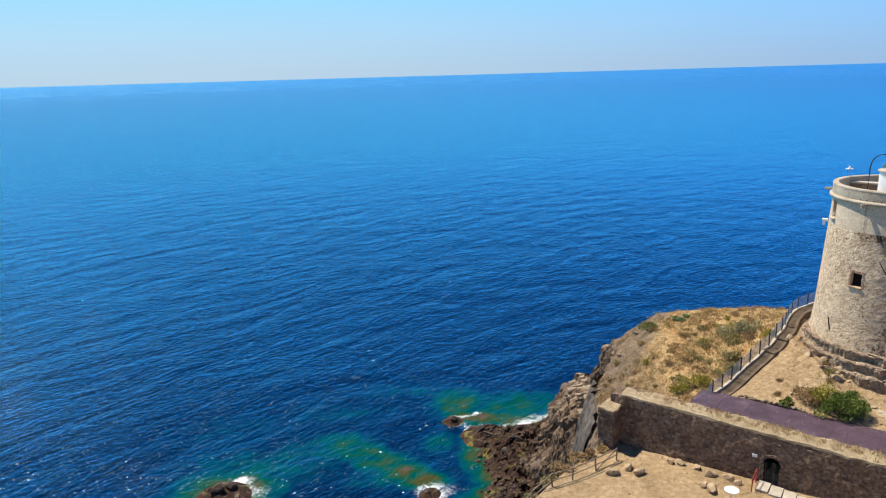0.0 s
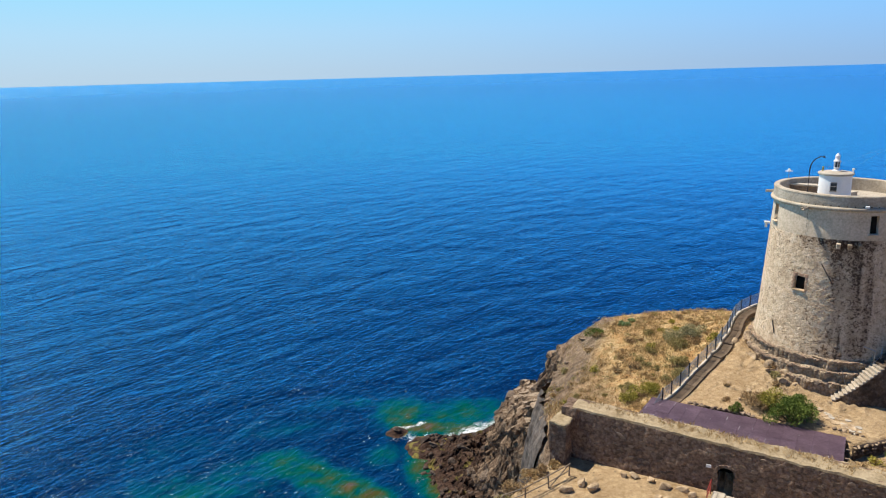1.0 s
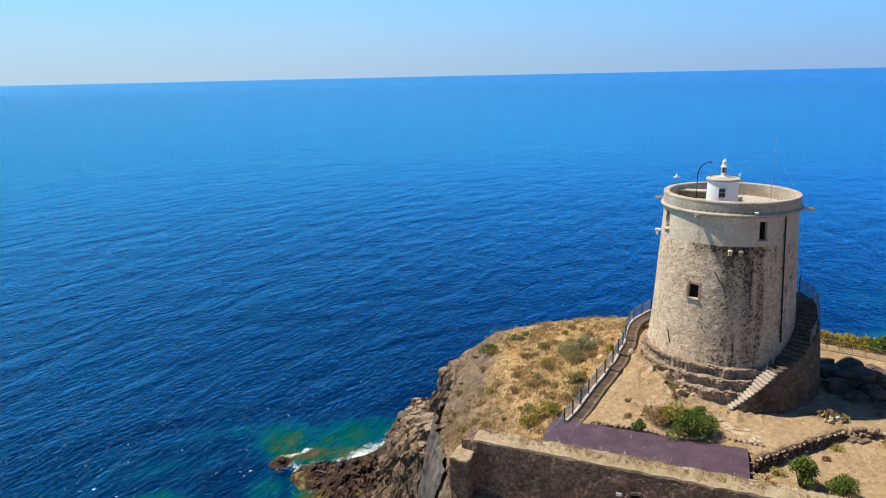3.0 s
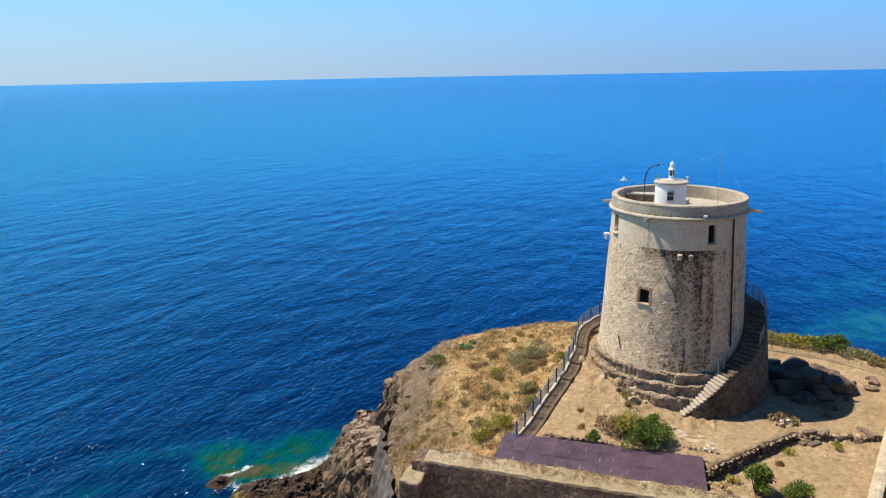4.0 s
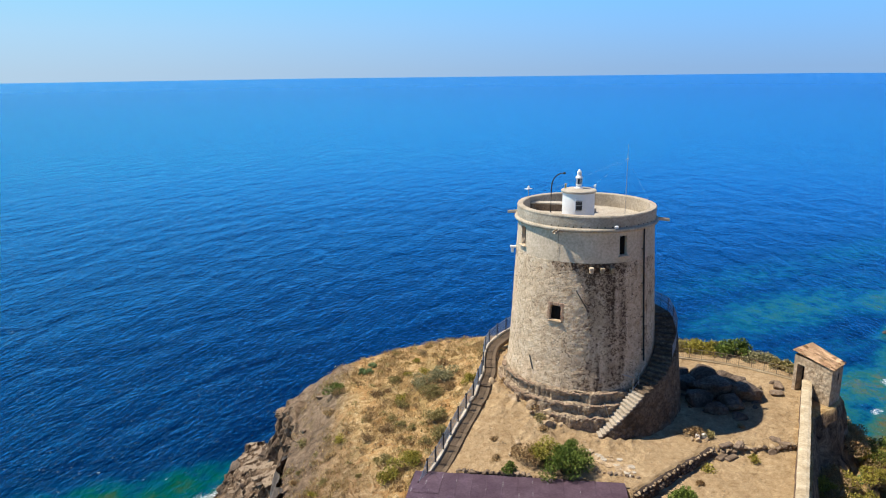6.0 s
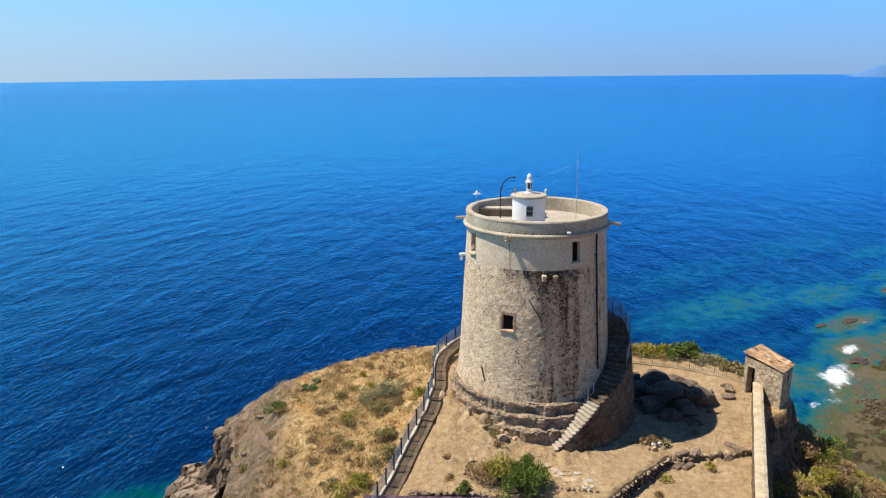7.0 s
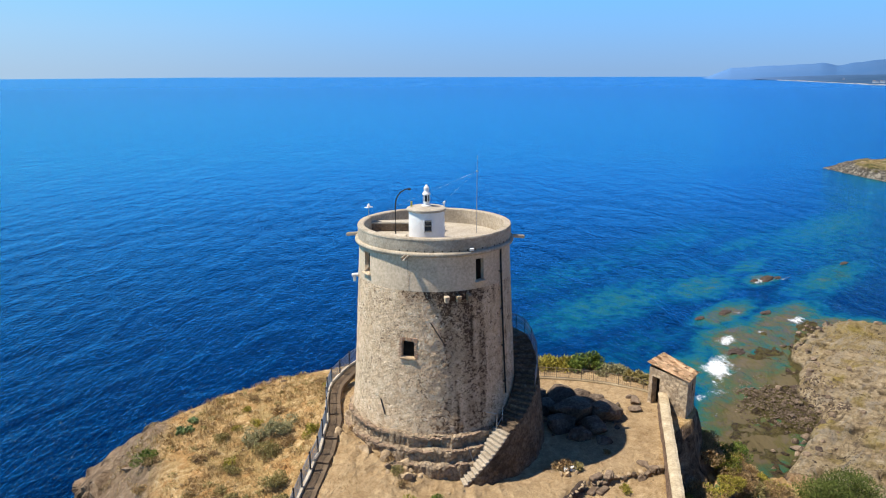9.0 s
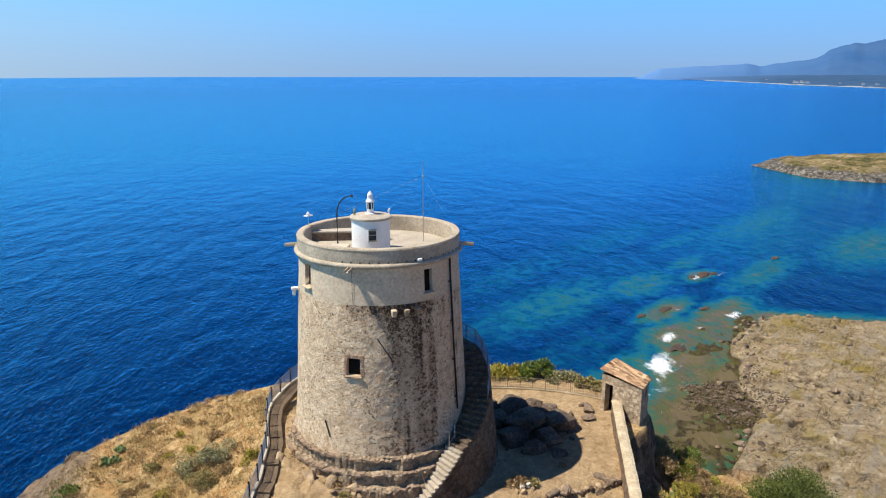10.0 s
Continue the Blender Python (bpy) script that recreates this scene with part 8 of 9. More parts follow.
# ---- boulders on the shore rock ----
def build_shore_boulders():
    rng = random.Random(97)
    shapes = [rock_mesh(500 + k, m) for k, m in enumerate((SHELF, DARK_ROCK, SHELF, BOULDER, ROCK))]
    made = 0
    while made < 240:
        x, y = rng.uniform(92, 160), rng.uniform(34, 66)
        edge = float(signed_distance(np.array([x]), np.array([y]), PLATE)[0])
        if edge > 3 or (edge < -4 and rng.random() > 0.12):
            continue
        z = float(platform_height(np.array([x]), np.array([y]))[0])
        s = rng.uniform(0.3, 1.6) if edge > -3 else rng.uniform(0.25, 0.7)
        ob = new("shore_boulder", shapes[made % 5])
        ob.matrix_world = Matrix.Translation((x, y, z + 0.05 * s)) @ Euler((rng.uniform(-0.4, 0.4), rng.uniform(-0.4, 0.4), rng.uniform(0, 6.28))).to_matrix().to_4x4() @ Matrix.Diagonal((s * rng.uniform(1.0, 1.8), s, s * 0.6, 1))
        tagged(ob, "brown weathered boulder on the flat shore rock", "boulder", "boulders on the shore rock")
        made += 1
    # dark boulders, some added in place of the plate's shaded hollows
    dark = [rock_mesh(520 + k, BOULDER) for k in range(4)]
    for k, (x, y, s) in enumerate([(137.4, 61.6, 1.6), (134.6, 59.0, 2.4), (136.0, 57.2, 1.8), (132.2, 60.4, 1.5), (131.0, 58.6, 1.2), (152.0, 62.4, 2.2), (149.5, 62.8, 1.6), (155.6, 60.4, 1.4), (143.0, 62.2, 1.5), (126.6, 50.6, 1.3), (119.4, 41.6, 1.8), (116.4, 39.4, 1.3), (112.4, 44.4, 1.0), (109.4, 47.4, 1.2), (103.6, 48.6, 1.8), (101.2, 49.2, 1.5), (99.2, 48.2, 1.7), (97.0, 47.4, 1.2), (146.0, 50.0, 1.4), (150.6, 49.0, 1.6), (141.6, 44.4, 1.1)]):
        z = float(platform_height(np.array([x]), np.array([y]))[0])
        ob = new("shore_boulder", dark[k % 4])
        ob.matrix_world = Matrix.Translation((x, y, max(z, 0.0) + 0.18 * s)) @ Euler((0.25 * (k % 3 - 1), 0.3 * (k % 2) - 0.1, 1.7 * k)).to_matrix().to_4x4() @ Matrix.Diagonal((s * 1.3, s, s * 0.65, 1))
        tagged(ob, "dark weathered boulder at the broken edge of the shore rock", "boulder", "boulders on the shore rock")


build_shore_boulders()


# ---- plants ----
def leaf_cloud(rng, centre_list, spread, count, size, flat=0.6):
    """Many small pointed leaves round a set of clump centres."""
    c = np.array(centre_list, float)
    which = rng.integers(0, len(c), count)
    off = rng.normal(0, 1, (count, 3))
    off /= np.linalg.norm(off, axis=1)[:, None]
    p = c[which] + off * (spread * rng.uniform(0.35, 1.0, (count, 1)) ** 0.6) * np.array([1, 1, flat])
    d = off + rng.normal(0, 0.6, (count, 3)) + np.array([0, 0, 0.5])
    d /= np.linalg.norm(d, axis=1)[:, None]
    w = np.cross(d, rng.normal(0, 1, (count, 3)))
    w /= np.linalg.norm(w, axis=1)[:, None] + 1e-9
    s = size * rng.uniform(0.6, 1.3, (count, 1))
    v = np.stack([p - d * s * 0.5, p + w * s * 0.28, p + d * s * 0.6, p - w * s * 0.28], 1).reshape(-1, 3)
    f = np.arange(count * 4).reshape(-1, 4)
    return v, f


def raw_mesh(name, v, f, mat, parent=None):
    me = bpy.data.meshes.new(name)
    me.vertices.add(len(v))
    me.vertices.foreach_set("co", np.asarray(v, np.float32).ravel())
    k = f.shape[1]
    me.loops.add(f.size)
    me.loops.foreach_set("vertex_index", f.astype(np.int32).ravel())
    me.polygons.add(len(f))
    me.polygons.foreach_set("loop_start", np.arange(0, f.size, k, dtype=np.int32))
    me.update(calc_edges=True)
    me.materials.append(mat)
    ob = new(name, me)
    if parent is not None:
        ob.parent = parent
    return ob


def bush(at, w, d, h, mat, label, seed, count=900, size=0.16, category="bush", group="", clumps=11, z=None):
    rng = np.random.default_rng(seed)
    x, y = at
    z = ground_z(x, y) - 0.05 if z is None else z
    t = thing("bush", label, category, (x, y, z), group=group)
    cs = []
    for k in range(clumps):
        a, r = rng.uniform(0, 6.28), rng.uniform(0.1, 0.85) ** 0.7
        top = h * (0.45 + 0.5 * rng.uniform(0, 1)) * (1 - 0.55 * r * r)
        cs.append((w / 2 * r * math.cos(a), d / 2 * r * math.sin(a), max(top, 0.12 * h)))
    bm = bmesh.new()
    for c in cs:
        add_tube(bm, (c[0] * 0.15, c[1] * 0.15, -0.05), c, 0.03 * h + 0.012, 0.01, n=5)
    part("stem", bm, TWIG, t)
    v, f = leaf_cloud(rng, cs, 0.26 * min(w, d) + 0.05, count, size, 0.75)
    v[:, 2] = np.maximum(v[:, 2], 0.02)
    raw_mesh("foliage", v, f, mat, t)
    return t


bush((28.6, 43.5), 3.5, 2.0, 1.5, LEAF_GREEN, "bright green bush growing beside the shed roof", 1, 6000, 0.12, clumps=22)
bush((28.2, 44.9), 2.6, 1.7, 1.6, LEAF_YELLOW, "yellow-green bush growing beside the shed roof", 8, 3000, 0.11, clumps=12)
bush((29.4, 44.6), 1.5, 1.2, 1.7, LEAF_GREEN, "leggy green bush growing beside the shed roof", 9, 1300, 0.12, clumps=7)
bush((25.6, 45.4), 0.9, 0.8, 0.7, LEAF_GREEN, "small green bush beside the shed roof", 10, 700, 0.11, clumps=6)
bush((27.6, 45.3), 1.8, 1.5, 1.2, LEAF_DRY, "dry brown bush behind the shed roof", 2, 2200, 0.10)
bush((32.1, 37.6), 1.6, 1.5, 2.1, LEAF_GREEN, "upright leafy green shrub on the lower terrace", 3, 3400, 0.12, clumps=18)
bush((33.5, 35.9), 1.6, 1.4, 1.3, LEAF_GREEN, "rounded green shrub on the lower terrace", 4, 3000, 0.11, clumps=16)
bush((39.0, 42.9), 1.2, 1.0, 0.7, LEAF_DRY, "brown dry shrub at the terrace's edge", 5, 800, 0.12)
bush((39.5, 42.2), 0.9, 0.7, 0.5, LEAF_OLIVE, "small olive shrub at the terrace's edge", 6, 500, 0.12)
bush((47.6, 44.7), 1.1, 0.8, 0.6, LEAF_OLIVE, "small green shrub at the edge of the tower's shade", 7, 700, 0.13)
for k, (x, y, s) in enumerate([(37.2, 40.1, 0.6), (40.2, 39.2, 0.55), (31.7, 39.2, 0.7), (30.2, 38.3, 0.8), (35.6, 39.4, 0.35), (27.2, 46.7, 0.4), (42.6, 42.0, 0.3)]):
    bush((x, y), s * 1.3, s * 1.3, s * 0.8, LEAF_YELLOW if k < 3 else LEAF_DRY, "small low tuft of green weeds on the terrace", 20 + k, 260, 0.12, "weed", "weeds on the terrace", 6)
# dry growth along the yard's broken edge
for k, (x, y, w, mat) in enumerate([(9.0, 40.9, 1.5, LEAF_DRY), (10.1, 41.7, 1.3, STRAW), (8.0, 39.9, 1.2, LEAF_OLIVE), (11.2, 42.2, 1.0, LEAF_DRY), (6.6, 38.6, 1.3, LEAF_OLIVE), (12.0, 42.9, 0.8, STRAW)]):
    bush((x, y), w, w * 0.9, w * 0.5, mat, "dry tufted shrub at the yard's broken edge", 260 + k, int(1000 * w), 0.1, "shrub", "shrubs at the yard's edge", 9)
# dry tufts among the rubble at the tower's foot
for k, (x, y, s, mat) in enumerate([(30.4, 49.4, 0.7, LEAF_DRY), (30.9, 51.4, 0.6, LEAF_DRY), (30.2, 48.2, 0.6, LEAF_OLIVE), (30.6, 53.0, 0.5, LEAF_DRY), (31.2, 50.2, 0.5, LEAF_OLIVE), (29.8, 47.4, 0.5, LEAF_DRY), (27.0, 46.0, 1.3, LEAF_DRY), (25.7, 46.9, 0.4, LEAF_DRY), (26.6, 48.4, 0.3, LEAF_DRY)]):
    bush((x, y), s * 1.4, s * 1.3, s * 0.6, mat, "dry tuft among stones near the tower's foot", 230 + k, int(600 * s + 150), 0.1, "weed", "tufts at the tower's foot", 7)
# on the headland
for k, (x, y, w, d, h, mat, words) in enumerate([
    (28.1, 57.4, 2.6, 1.7, 1.1, LEAF_GREY, "grey-green shrub among dry grass"), (27.0, 58.6, 2.2, 1.6, 0.95, LEAF_GREY, "grey-green shrub among dry grass"),
    (26.4, 56.3, 1.8, 1.5, 0.8, LEAF_OLIVE, "low olive shrub among dry grass"), (27.4, 55.9, 1.2, 1.0, 0.6, LEAF_DRY, "dry brown shrub among dry grass"),
    (28.7, 55.0, 1.5, 1.0, 0.5, LEAF_YELLOW, "yellow-green shrub beside the path fence"), (25.0, 53.2, 1.9, 1.4, 0.8, LEAF_OLIVE, "low olive shrub among dry grass"),
    (24.2, 51.3, 1.6, 1.2, 0.8, LEAF_OLIVE, "low olive shrub beside the path fence"), (21.0, 62.4, 1.9, 1.3, 0.7, LEAF_GREEN, "green shrub near the cliff's rim"),
    (24.2, 56.6, 1.1, 0.9, 0.5, LEAF_OLIVE, "low olive shrub among dry grass"), (21.7, 54.3, 1.2, 0.9, 0.5, LEAF_DRY, "dry brown shrub among dry grass"),
    (22.6, 54.2, 0.9, 0.7, 0.45, LEAF_OLIVE, "low olive shrub among dry grass"), (20.9, 49.8, 2.2, 1.4, 0.9, LEAF_YELLOW, "yellow-green shrub below the path"),
    (19.2, 49.2, 1.6, 1.2, 0.7, LEAF_YELLOW, "yellow-green shrub below the path"), (19.9, 51.2, 1.2, 0.9, 0.5, LEAF_OLIVE, "low olive shrub among dry grass"),
    (20.2, 54.2, 1.0, 0.8, 0.45, LEAF_DRY, "dry brown shrub among dry grass"), (23.2, 59.4, 1.0, 0.8, 0.4, LEAF_DRY, "dry brown shrub among dry grass"),
    (25.6, 60.9, 1.2, 0.9, 0.4, LEAF_OLIVE, "low olive shrub among dry grass"), (30.1, 60.6, 1.6, 1.0, 0.5, LEAF_DRY, "dry brown shrub among dry grass"),
    (17.8, 46.8, 1.2, 0.9, 0.6, LEAF_DRY, "dry brown shrub behind the wall")]):
    bush((x, y), w, d, h, mat, words, 40 + k, int(1300 * w * max(h, 0.5)), 0.10, "shrub", "shrubs on the headland", 9)
rng_head = random.Random(44)
made = 0
while made < 40:
    x, y = rng_head.uniform(14, 46), rng_head.uniform(47, 68)
    here = np.array([x]), np.array([y])
    if grassy(*here)[0] < 0.8 or signed_distance(*here, CLIFF_TOP)[0] > -0.5:
        continue
    w = rng_head.uniform(0.4, 1.1)
    mat, words = ((LEAF_DRY, "small dry brown shrub among dry grass"), (LEAF_OLIVE, "small olive shrub among dry grass"), (STRAW, "tuft of golden straw on the headland"), (LEAF_YELLOW, "small yellow-green shrub among dry grass"))[made % 4]
    bush((x, y), w, w * 0.8, w * 0.5, mat, words, 300 + made, int(420 * w + 80), 0.09, "shrub", "shrubs on the headland", 6)
    made += 1
# succulents along the back edge and scrub outside the side wall
for k, (x, y, w, h, mat) in enumerate([(48.6, 55.0, 2.2, 0.7, LEAF_YELLOW), (49.8, 54.1, 2.4, 0.8, LEAF_OLIVE), (50.6, 53.2, 2.4, 0.9, LEAF_YELLOW), (51.4, 52.3, 2.3, 0.9, LEAF_YELLOW), (52.2, 51.4, 2.2, 1.0, LEAF_GREEN), (52.9, 50.4, 2.0, 1.4, LEAF_GREEN), (53.4, 49.3, 1.9, 0.7, LEAF_GREY), (53.8, 48.2, 1.8, 0.6, LEAF_GREY), (53.9, 47.0, 1.7, 0.55, LEAF_OLIVE), (53.9, 45.9, 1.4, 0.5, LEAF_OLIVE)]):
    bush((x, y), w, w * 0.8, h, mat, "thick green coastal shrub behind the edge fence", 70 + k, 1500, 0.17, "shrub", "shrubs behind the edge fence", 12)
bush((65.4, 33.9), 8.0, 6.4, 4.6, LEAF_DEEP, "large dark green bush on the slope", 90, 30000, 0.14, "bush", "scrub on the slope", 40)


# scrub over the slope outside the side wall
rng_slope = random.Random(15)
SLOPE_LEAVES = ((LEAF_DRY, "dense brown scrub on the slope below the hut"), (LEAF_OLIVE, "dense olive scrub on the slope below the hut"), (LEAF_GREEN, "dense green scrub on the slope below the hut"),
                (LEAF_YELLOW, "yellow-green scrub on the slope below the hut"), (LEAF_DRY, "brown scrub on the slope below the hut"))
for k in range(120):
    along, off = rng_slope.uniform(-5, 8), 1.2 + 14 * rng_slope.uniform(0, 1) ** 1.3
    x, y = 50.75 - 0.839 * along + 0.544 * off, 42.75 - 0.544 * along - 0.839 * off
    if signed_distance(np.array([x]), np.array([y]), CLIFF_TOP)[0] < 0.9:
        continue
    w = rng_slope.uniform(1.2, 2.8)
    mat, words = SLOPE_LEAVES[(k * 3 + k // 7) % 5]
    bush((x, y), w, w * 0.85, w * 0.5, mat, words, 130 + k, int(1100 * w), 0.12, "bush", "scrub on the slope", 10)


def cactus(at, pads, size, seed, label, climb=0.75):
    rng = np.random.default_rng(seed)
    x, y = at
    t = thing("prickly_pear", label, "cactus", (x, y, ground_z(x, y) - 0.05))
    bm = bmesh.new()
    bmesh.ops.create_icosphere(bm, subdivisions=2, radius=0.5)
    me = bpy.data.meshes.new("pad")
    for v in bm.verts:
        v.co = Vector((v.co.x * 0.72, v.co.y * 0.16, v.co.z + 0.5))
    bm.to_mesh(me)
    bm.free()
    me.materials.append(CACTUS)
    me.shade_smooth()
    roots = []
    for k in range(pads):
        if k < pads // 3 or not roots:
            p = Vector((rng.normal(0, size * 0.9), rng.normal(0, size * 0.7), 0))
            tilt = rng.uniform(-25, 25)
        else:
            q = roots[rng.integers(0, len(roots))]
            p = q + Vector((rng.normal(0, 0.1) * size, rng.normal(0, 0.1) * size, size * climb))
            tilt = rng.uniform(-55, 55)
        roots.append(p)
        s = size * rng.uniform(0.75, 1.15)
        ob = new("pad", me)
        ob.parent = t
        ob.matrix_local = Matrix.Translation(p) @ Matrix.Rotation(rng.uniform(0, 3.14), 4, "Z") @ Matrix.Rotation(radians(tilt), 4, "Y") @ Matrix.Diagonal((s, s, s, 1))
    return t


cactus((24.4, 63.9), 64, 0.36, 5, "low prickly pear clump near the cliff's rim", 0.12)
cactus((25.4, 65.0), 34, 0.34, 6, "low prickly pear clump near the cliff's rim", 0.12)
cactus((54.4, 39.6), 44, 0.5, 7, "tall prickly pear clump outside the side wall")
cactus((51.4, 38.4), 50, 0.5, 8, "large prickly pear clump outside the side wall")
cactus((52.6, 50.9), 22, 0.5, 9, "prickly pear clump behind the edge fence")


def blades(name, label, spots, h0, h1, mat, seed, per=7, spread=0.12):
    """Tufts of thin blades on the ground."""
    rng = np.random.default_rng(seed)
    spots = np.asarray(spots)
    z = ground_height(spots[:, 0], spots[:, 1])
    n = len(spots) * per
    base = np.repeat(np.column_stack([spots, z - 0.02]), per, 0) + np.column_stack([rng.normal(0, spread, (n, 2)), np.zeros(n)])
    tip = base + np.column_stack([rng.normal(0, 0.12, (n, 2)), rng.uniform(h0, h1, n)])
    a = rng.uniform(0, 6.28, n)
    w = np.column_stack([np.cos(a), np.sin(a), np.zeros(n)]) * rng.uniform(0.012, 0.03, (n, 1))
    v = np.stack([base - w, base + w, tip], 1).reshape(-1, 3)
    ob = raw_mesh(name, v, np.arange(n * 3).reshape(-1, 3), mat)
    return tagged(ob, label, "grass", kind="stuff")


def scatter(seed, n, x0, x1, y0, y1, keep):
    rng = np.random.default_rng(seed)
    p = np.column_stack([rng.uniform(x0, x1, n), rng.uniform(y0, y1, n)])
    return p[keep(p[:, 0], p[:, 1], rng.uniform(0, 1, n))]


def on_headland(x, y, r):
    patch = fbm(x * 0.35, y * 0.35, 4, 91) + 0.5
    return (grassy(x, y) > 0.6) & (signed_distance(x, y, CLIFF_TOP) < 0.2) & (r < np.clip(patch * 2.4 - 0.75, 0.04, 1)) & (x < 48)


blades("dry_grass", "golden dry grass tufts over the headland", scatter(11, 16000, 13, 47, 45, 69, on_headland), 0.10, 0.34, STRAW, 12, 8)
blades("scrub_grass", "olive tufts of low scrub over the headland", scatter(13, 2200, 13, 47, 45, 69, on_headland), 0.08, 0.26, LEAF_OLIVE, 14, 10, 0.16)


def low_scrub(name, label, seed, n, mat, count, size):
    spots = scatter(seed, n, 13, 47, 45, 69, on_headland)
    rng = np.random.default_rng(seed)
    z = ground_height(spots[:, 0], spots[:, 1])
    v, f = leaf_cloud(rng, np.column_stack([spots, z + 0.08]), 0.3, count, size, 0.6)
    return tagged(raw_mesh(name, v, f, mat), label, "scrub", kind="stuff")


low_scrub("low_scrub", "low olive scrub scattered over the headland", 61, 420, LEAF_OLIVE, 4200, 0.12)
low_scrub("dry_scrub", "low dry brown scrub scattered over the headland", 62, 800, LEAF_DRY, 8000, 0.12)


def wall_grass():
    rng = np.random.default_rng(31)
    n = 700
    u = rng.uniform(0.5, 23.5, n)
    u = u[rng.uniform(0, 1, n) < np.clip(2.2 * (fbm(u * 0.9, u * 0, 3, 9) + 0.42), 0, 1)]
    vv = rng.normal(0.1, 0.3, len(u)).clip(-0.7, 0.6)
    per = 7
    base = np.array([wall_frame(a, b, wall_top(a) + 0.05) for a, b in zip(u, vv)])
    base = np.repeat(base, per, 0) + np.column_stack([rng.normal(0, 0.07, (len(u) * per, 2)), np.zeros(len(u) * per)])
    n = len(base)
    tip = base + np.column_stack([rng.normal(0, 0.09, (n, 2)), rng.uniform(0.08, 0.3, n)])
    a = rng.uniform(0, 6.28, n)
    w = np.column_stack([np.cos(a), np.sin(a), np.zeros(n)]) * 0.014
    v = np.stack([base - w, base + w, tip], 1).reshape(-1, 3)
    ob = raw_mesh("wall_grass", v, np.arange(n * 3).reshape(-1, 3), STRAW)
    tagged(ob, "dry grass growing along the wall's top", "grass", kind="stuff")


wall_grass()


def pebbles(name, label, spots, s0, s1, mat, seed, height=ground_height):
    rng = np.random.default_rng(seed)
    z = height(spots[:, 0], spots[:, 1])
    octa = np.array([(1, 0, 0), (0, 1, 0), (-1, 0, 0), (0, -1, 0), (0, 0, 0.8), (0, 0, -0.6)], float)
    tri = np.array([(0, 1, 4), (1, 2, 4), (2, 3, 4), (3, 0, 4), (1, 0, 5), (2, 1, 5), (3, 2, 5), (0, 3, 5)])
    n = len(spots)
    s = rng.uniform(s0, s1, (n, 1, 1)) * rng.uniform(0.6, 1.3, (n, 6, 1))
    v = octa[None] * s
    a = rng.uniform(0, 6.28, n)
    c, d = np.cos(a)[:, None], np.sin(a)[:, None]
    v = np.stack([v[:, :, 0] * c - v[:, :, 1] * d, v[:, :, 0] * d + v[:, :, 1] * c, v[:, :, 2]], -1)
    v = v + np.column_stack([spots, z])[:, None]
    f = (tri[None] + 6 * np.arange(n)[:, None, None]).reshape(-1, 3)
    return tagged(raw_mesh(name, v.reshape(-1, 3), f, mat), label, "stones", kind="stuff")


def on_terrace(x, y, r):
    v = (x - WALL_A.x) * WALL_N.x + (y - WALL_A.y) * WALL_N.y
    u = (x - WALL_A.x) * WALL_U.x + (y - WALL_A.y) * WALL_U.y
    return (signed_distance(x, y, CLIFF_TOP) < 0.5) & ~((u > 3) & (u < 16) & (v > -1.2) & (v < 6.8)) & (r < np.clip(1.8 * fbm(x * 0.5, y * 0.5, 3, 51) + 0.45, 0.05, 1)) & (np.hypot(x - TC[0], y - TC[1]) > 6.5)


pebbles("gravel", "scattered small stones over the sandy ground", scatter(41, 5000, 6, 56, 34, 68, on_terrace), 0.02, 0.09, PALE_STONE, 42)


def on_shore(x, y, r):
    d = signed_distance(x, y, CLIFF_TOP)
    s = signed_distance(x, y, SHORE)
    return (d > 6) & (s < 0.5) & (x < 50) & (ground_height(x, y) < 4.5) & (np.hypot(x - 17, y - 78) > 8) & (r < np.clip(1.6 * fbm(x * 0.3, y * 0.3, 3, 57) + 0.6, 0.1, 1))


pebbles("shore_rocks", "broken dark rocks along the foot of the cliff", scatter(43, 3200, -8, 44, 52, 97, on_shore), 0.15, 0.6, DARK_ROCK, 44)


def on_rubble(x, y, r):
    s = signed_distance(x, y, RUBBLE)
    return (s < 3) & (r < np.clip(2.4 * fbm(x * 0.3, y * 0.3, 4, 59) + 0.55 - 0.2 * s, 0, 1))


pebbles("shelf_rocks", "dark broken rocks strewn over the low shore", scatter(45, 9000, 98, 124, 43, 68, on_rubble), 0.07, 0.27, ROCK, 46, platform_height)


# ---- single stones showing in the front wall's face and the footings ----
def stone_shapes(seed, mat, count):
    out = []
    rng = random.Random(seed)
    for _ in range(count):
        bm = bmesh.new()
        n = 7
        ring = [(math.cos(2 * math.pi * k / n + rng.uniform(-0.2, 0.2)) * rng.uniform(0.42, 0.56), math.sin(2 * math.pi * k / n) * rng.uniform(0.36, 0.5)) for k in range(n)]
        lo = [bm.verts.new((x, 0.5, z)) for x, z in ring]
        hi = [bm.verts.new((x * 0.8, -0.5, z * 0.8)) for x, z in ring]
        bm.faces.new(hi)
        for k in range(n):
            bm.faces.new((lo[k], lo[(k + 1) % n], hi[(k + 1) % n], hi[k]))
        bmesh.ops.recalc_face_normals(bm, faces=bm.faces)
        me = bpy.data.meshes.new("stone")
        bm.to_mesh(me)
        bm.free()
        me.materials.append(mat)
        out.append(me)
    return out


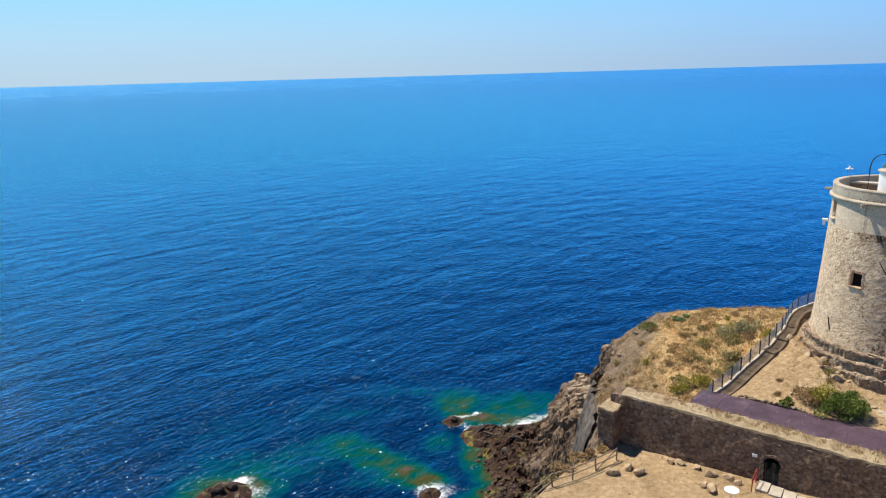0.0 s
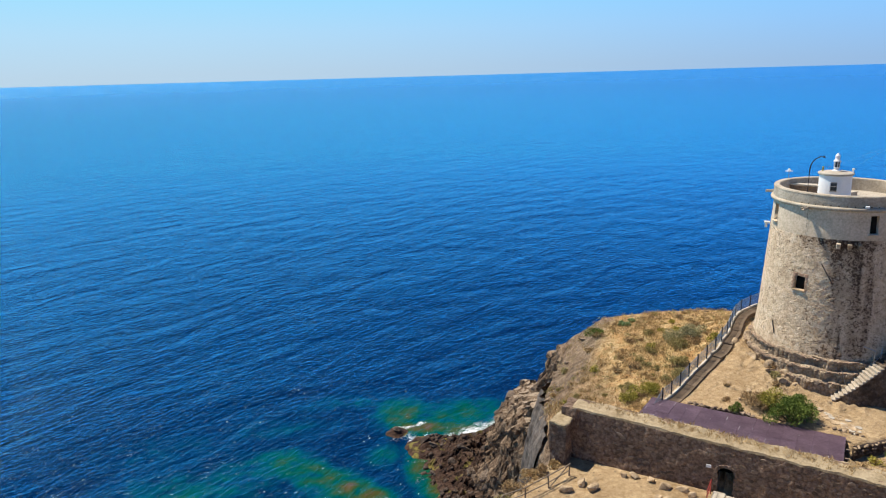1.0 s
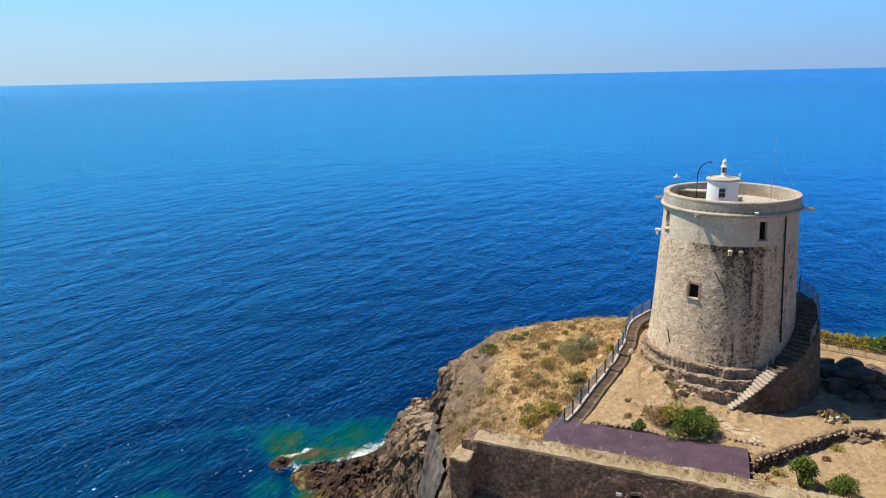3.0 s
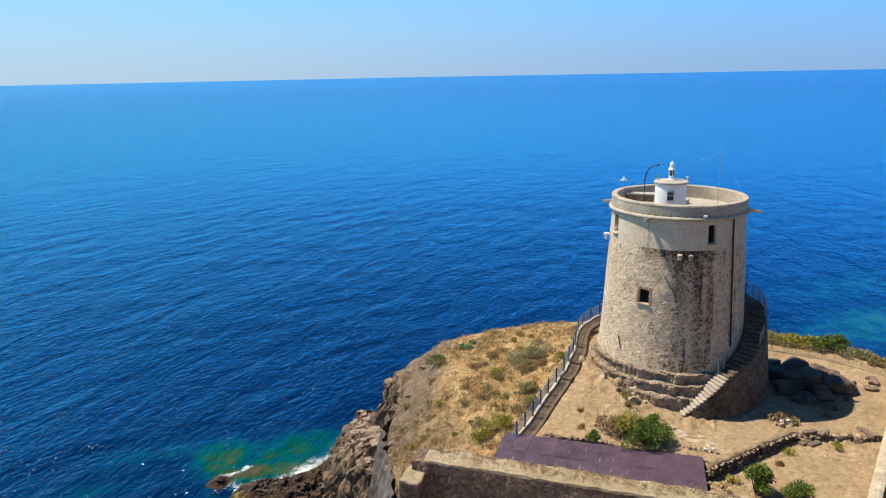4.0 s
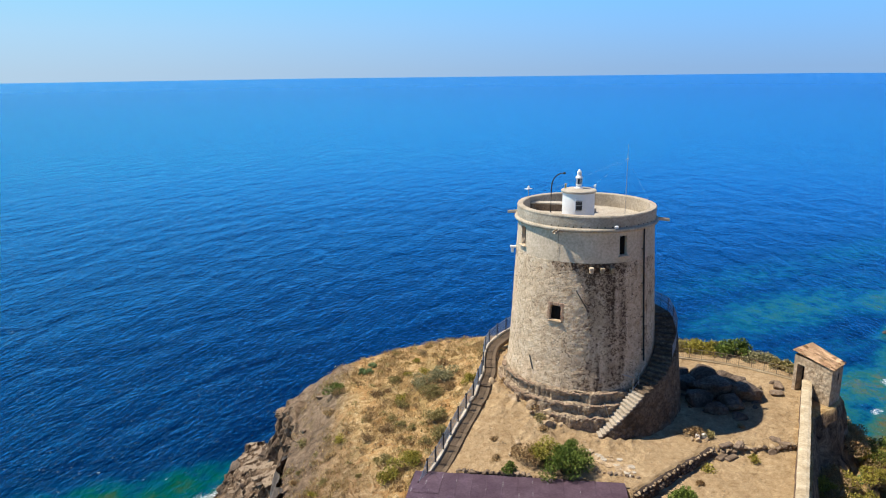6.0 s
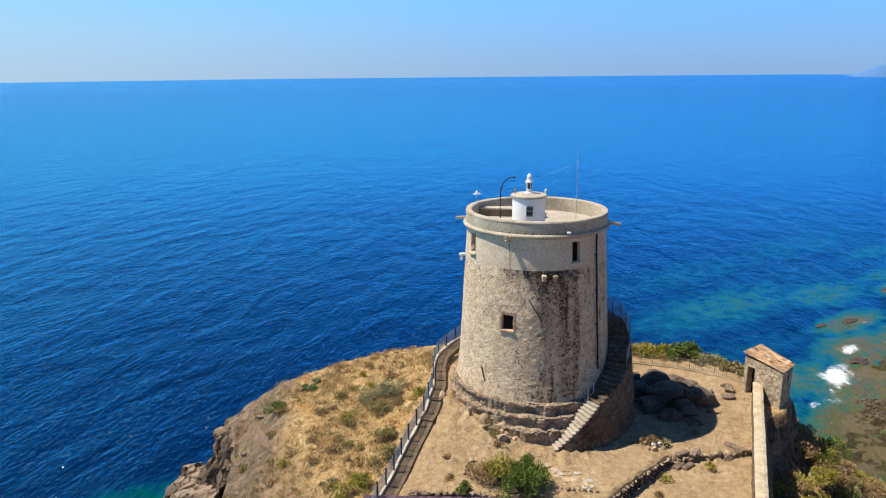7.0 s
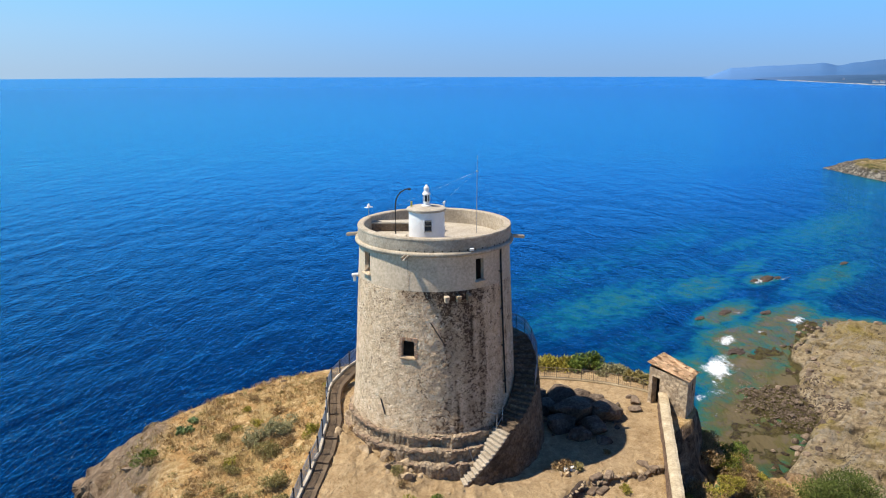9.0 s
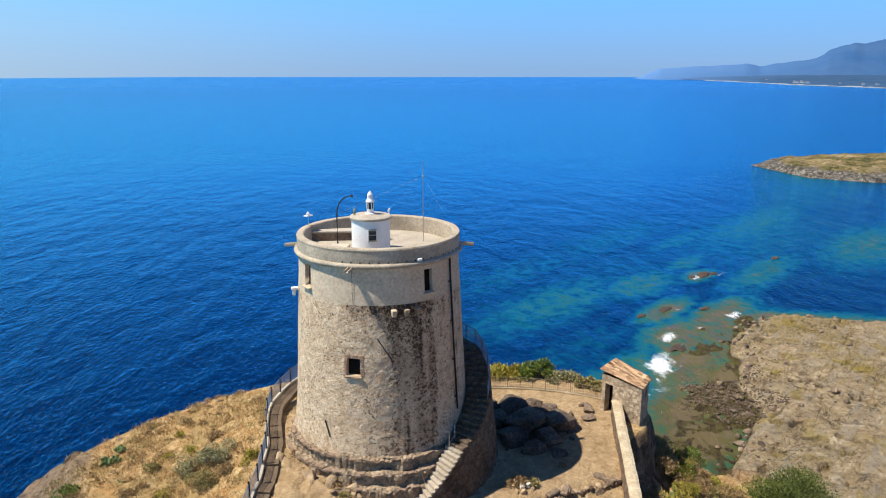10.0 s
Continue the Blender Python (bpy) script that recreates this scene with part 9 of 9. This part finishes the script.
WALL_DARK = grainy("dark_wall_stone", (0.09, 0.062, 0.045), (0.24, 0.165, 0.11), 2.5, 14, 0.92, 0.02, vary=0.4)
WALL_LIGHT = grainy("light_wall_stone", (0.24, 0.165, 0.11), (0.36, 0.265, 0.185), 2.5, 14, 0.92, 0.02, vary=0.25)


def face_wall_with_stones():
    rng = random.Random(5)
    shapes = stone_shapes(6, WALL_DARK, 5) + stone_shapes(7, WALL_LIGHT, 3)
    made = 0
    while made < 300:
        u, z = rng.uniform(0.0, 19.0), rng.uniform(23.9, 26.85)
        if in_arch(u, z, 0.35) or z > wall_top(u) - 0.3:
            continue
        v = float(np.interp(z, [22.5, 24.2, 25.5, 27.3], [-0.95, -0.89, -0.84, -0.78]))
        ob = new("stone", shapes[rng.randrange(8)])
        ob.parent = front_wall
        s = rng.uniform(0.16, 0.42)
        ob.matrix_local = Matrix.Translation(wall_frame(u, v + 0.01, z)) @ WALL_TURN @ Matrix.Rotation(rng.uniform(-0.3, 0.3), 4, "Y") @ Matrix.Diagonal((s * rng.uniform(1.0, 1.6), 0.06, s * 0.8, 1))
        made += 1


face_wall_with_stones()


def face_footings_with_stones():
    rng = random.Random(9)
    shapes = stone_shapes(16, WALL_LIGHT, 5)
    rings = [o for o in tower.children if o.name.startswith("footing")]
    for ob_ring, r, top, a0, a1, n in zip(rings, (5.66, 5.97, 6.3), (27.98, 27.24, 26.5), (-212, -205, -170), (-100, -104, -116), (74, 70, 40)):
        for k in range(n):
            ang = a0 + (a1 - a0) * (k + rng.uniform(-0.3, 0.3)) / n
            s = rng.uniform(0.16, 0.34)
            ob = new("stone", shapes[rng.randrange(5)])
            ob.parent = ob_ring
            p = polar(r + rng.uniform(-0.06, 0.04), ang, top - rng.uniform(0.0, 0.12)) - Vector((TC[0], TC[1], TOWER_BASE))
            ob.matrix_local = Matrix.Translation(p) @ Matrix.Rotation(radians(ang + 90), 4, "Z") @ Matrix.Rotation(rng.uniform(-0.2, 0.2), 4, "Y") @ Matrix.Diagonal((s * rng.uniform(1.1, 1.7), 0.22, s * 0.7, 1))


face_footings_with_stones()
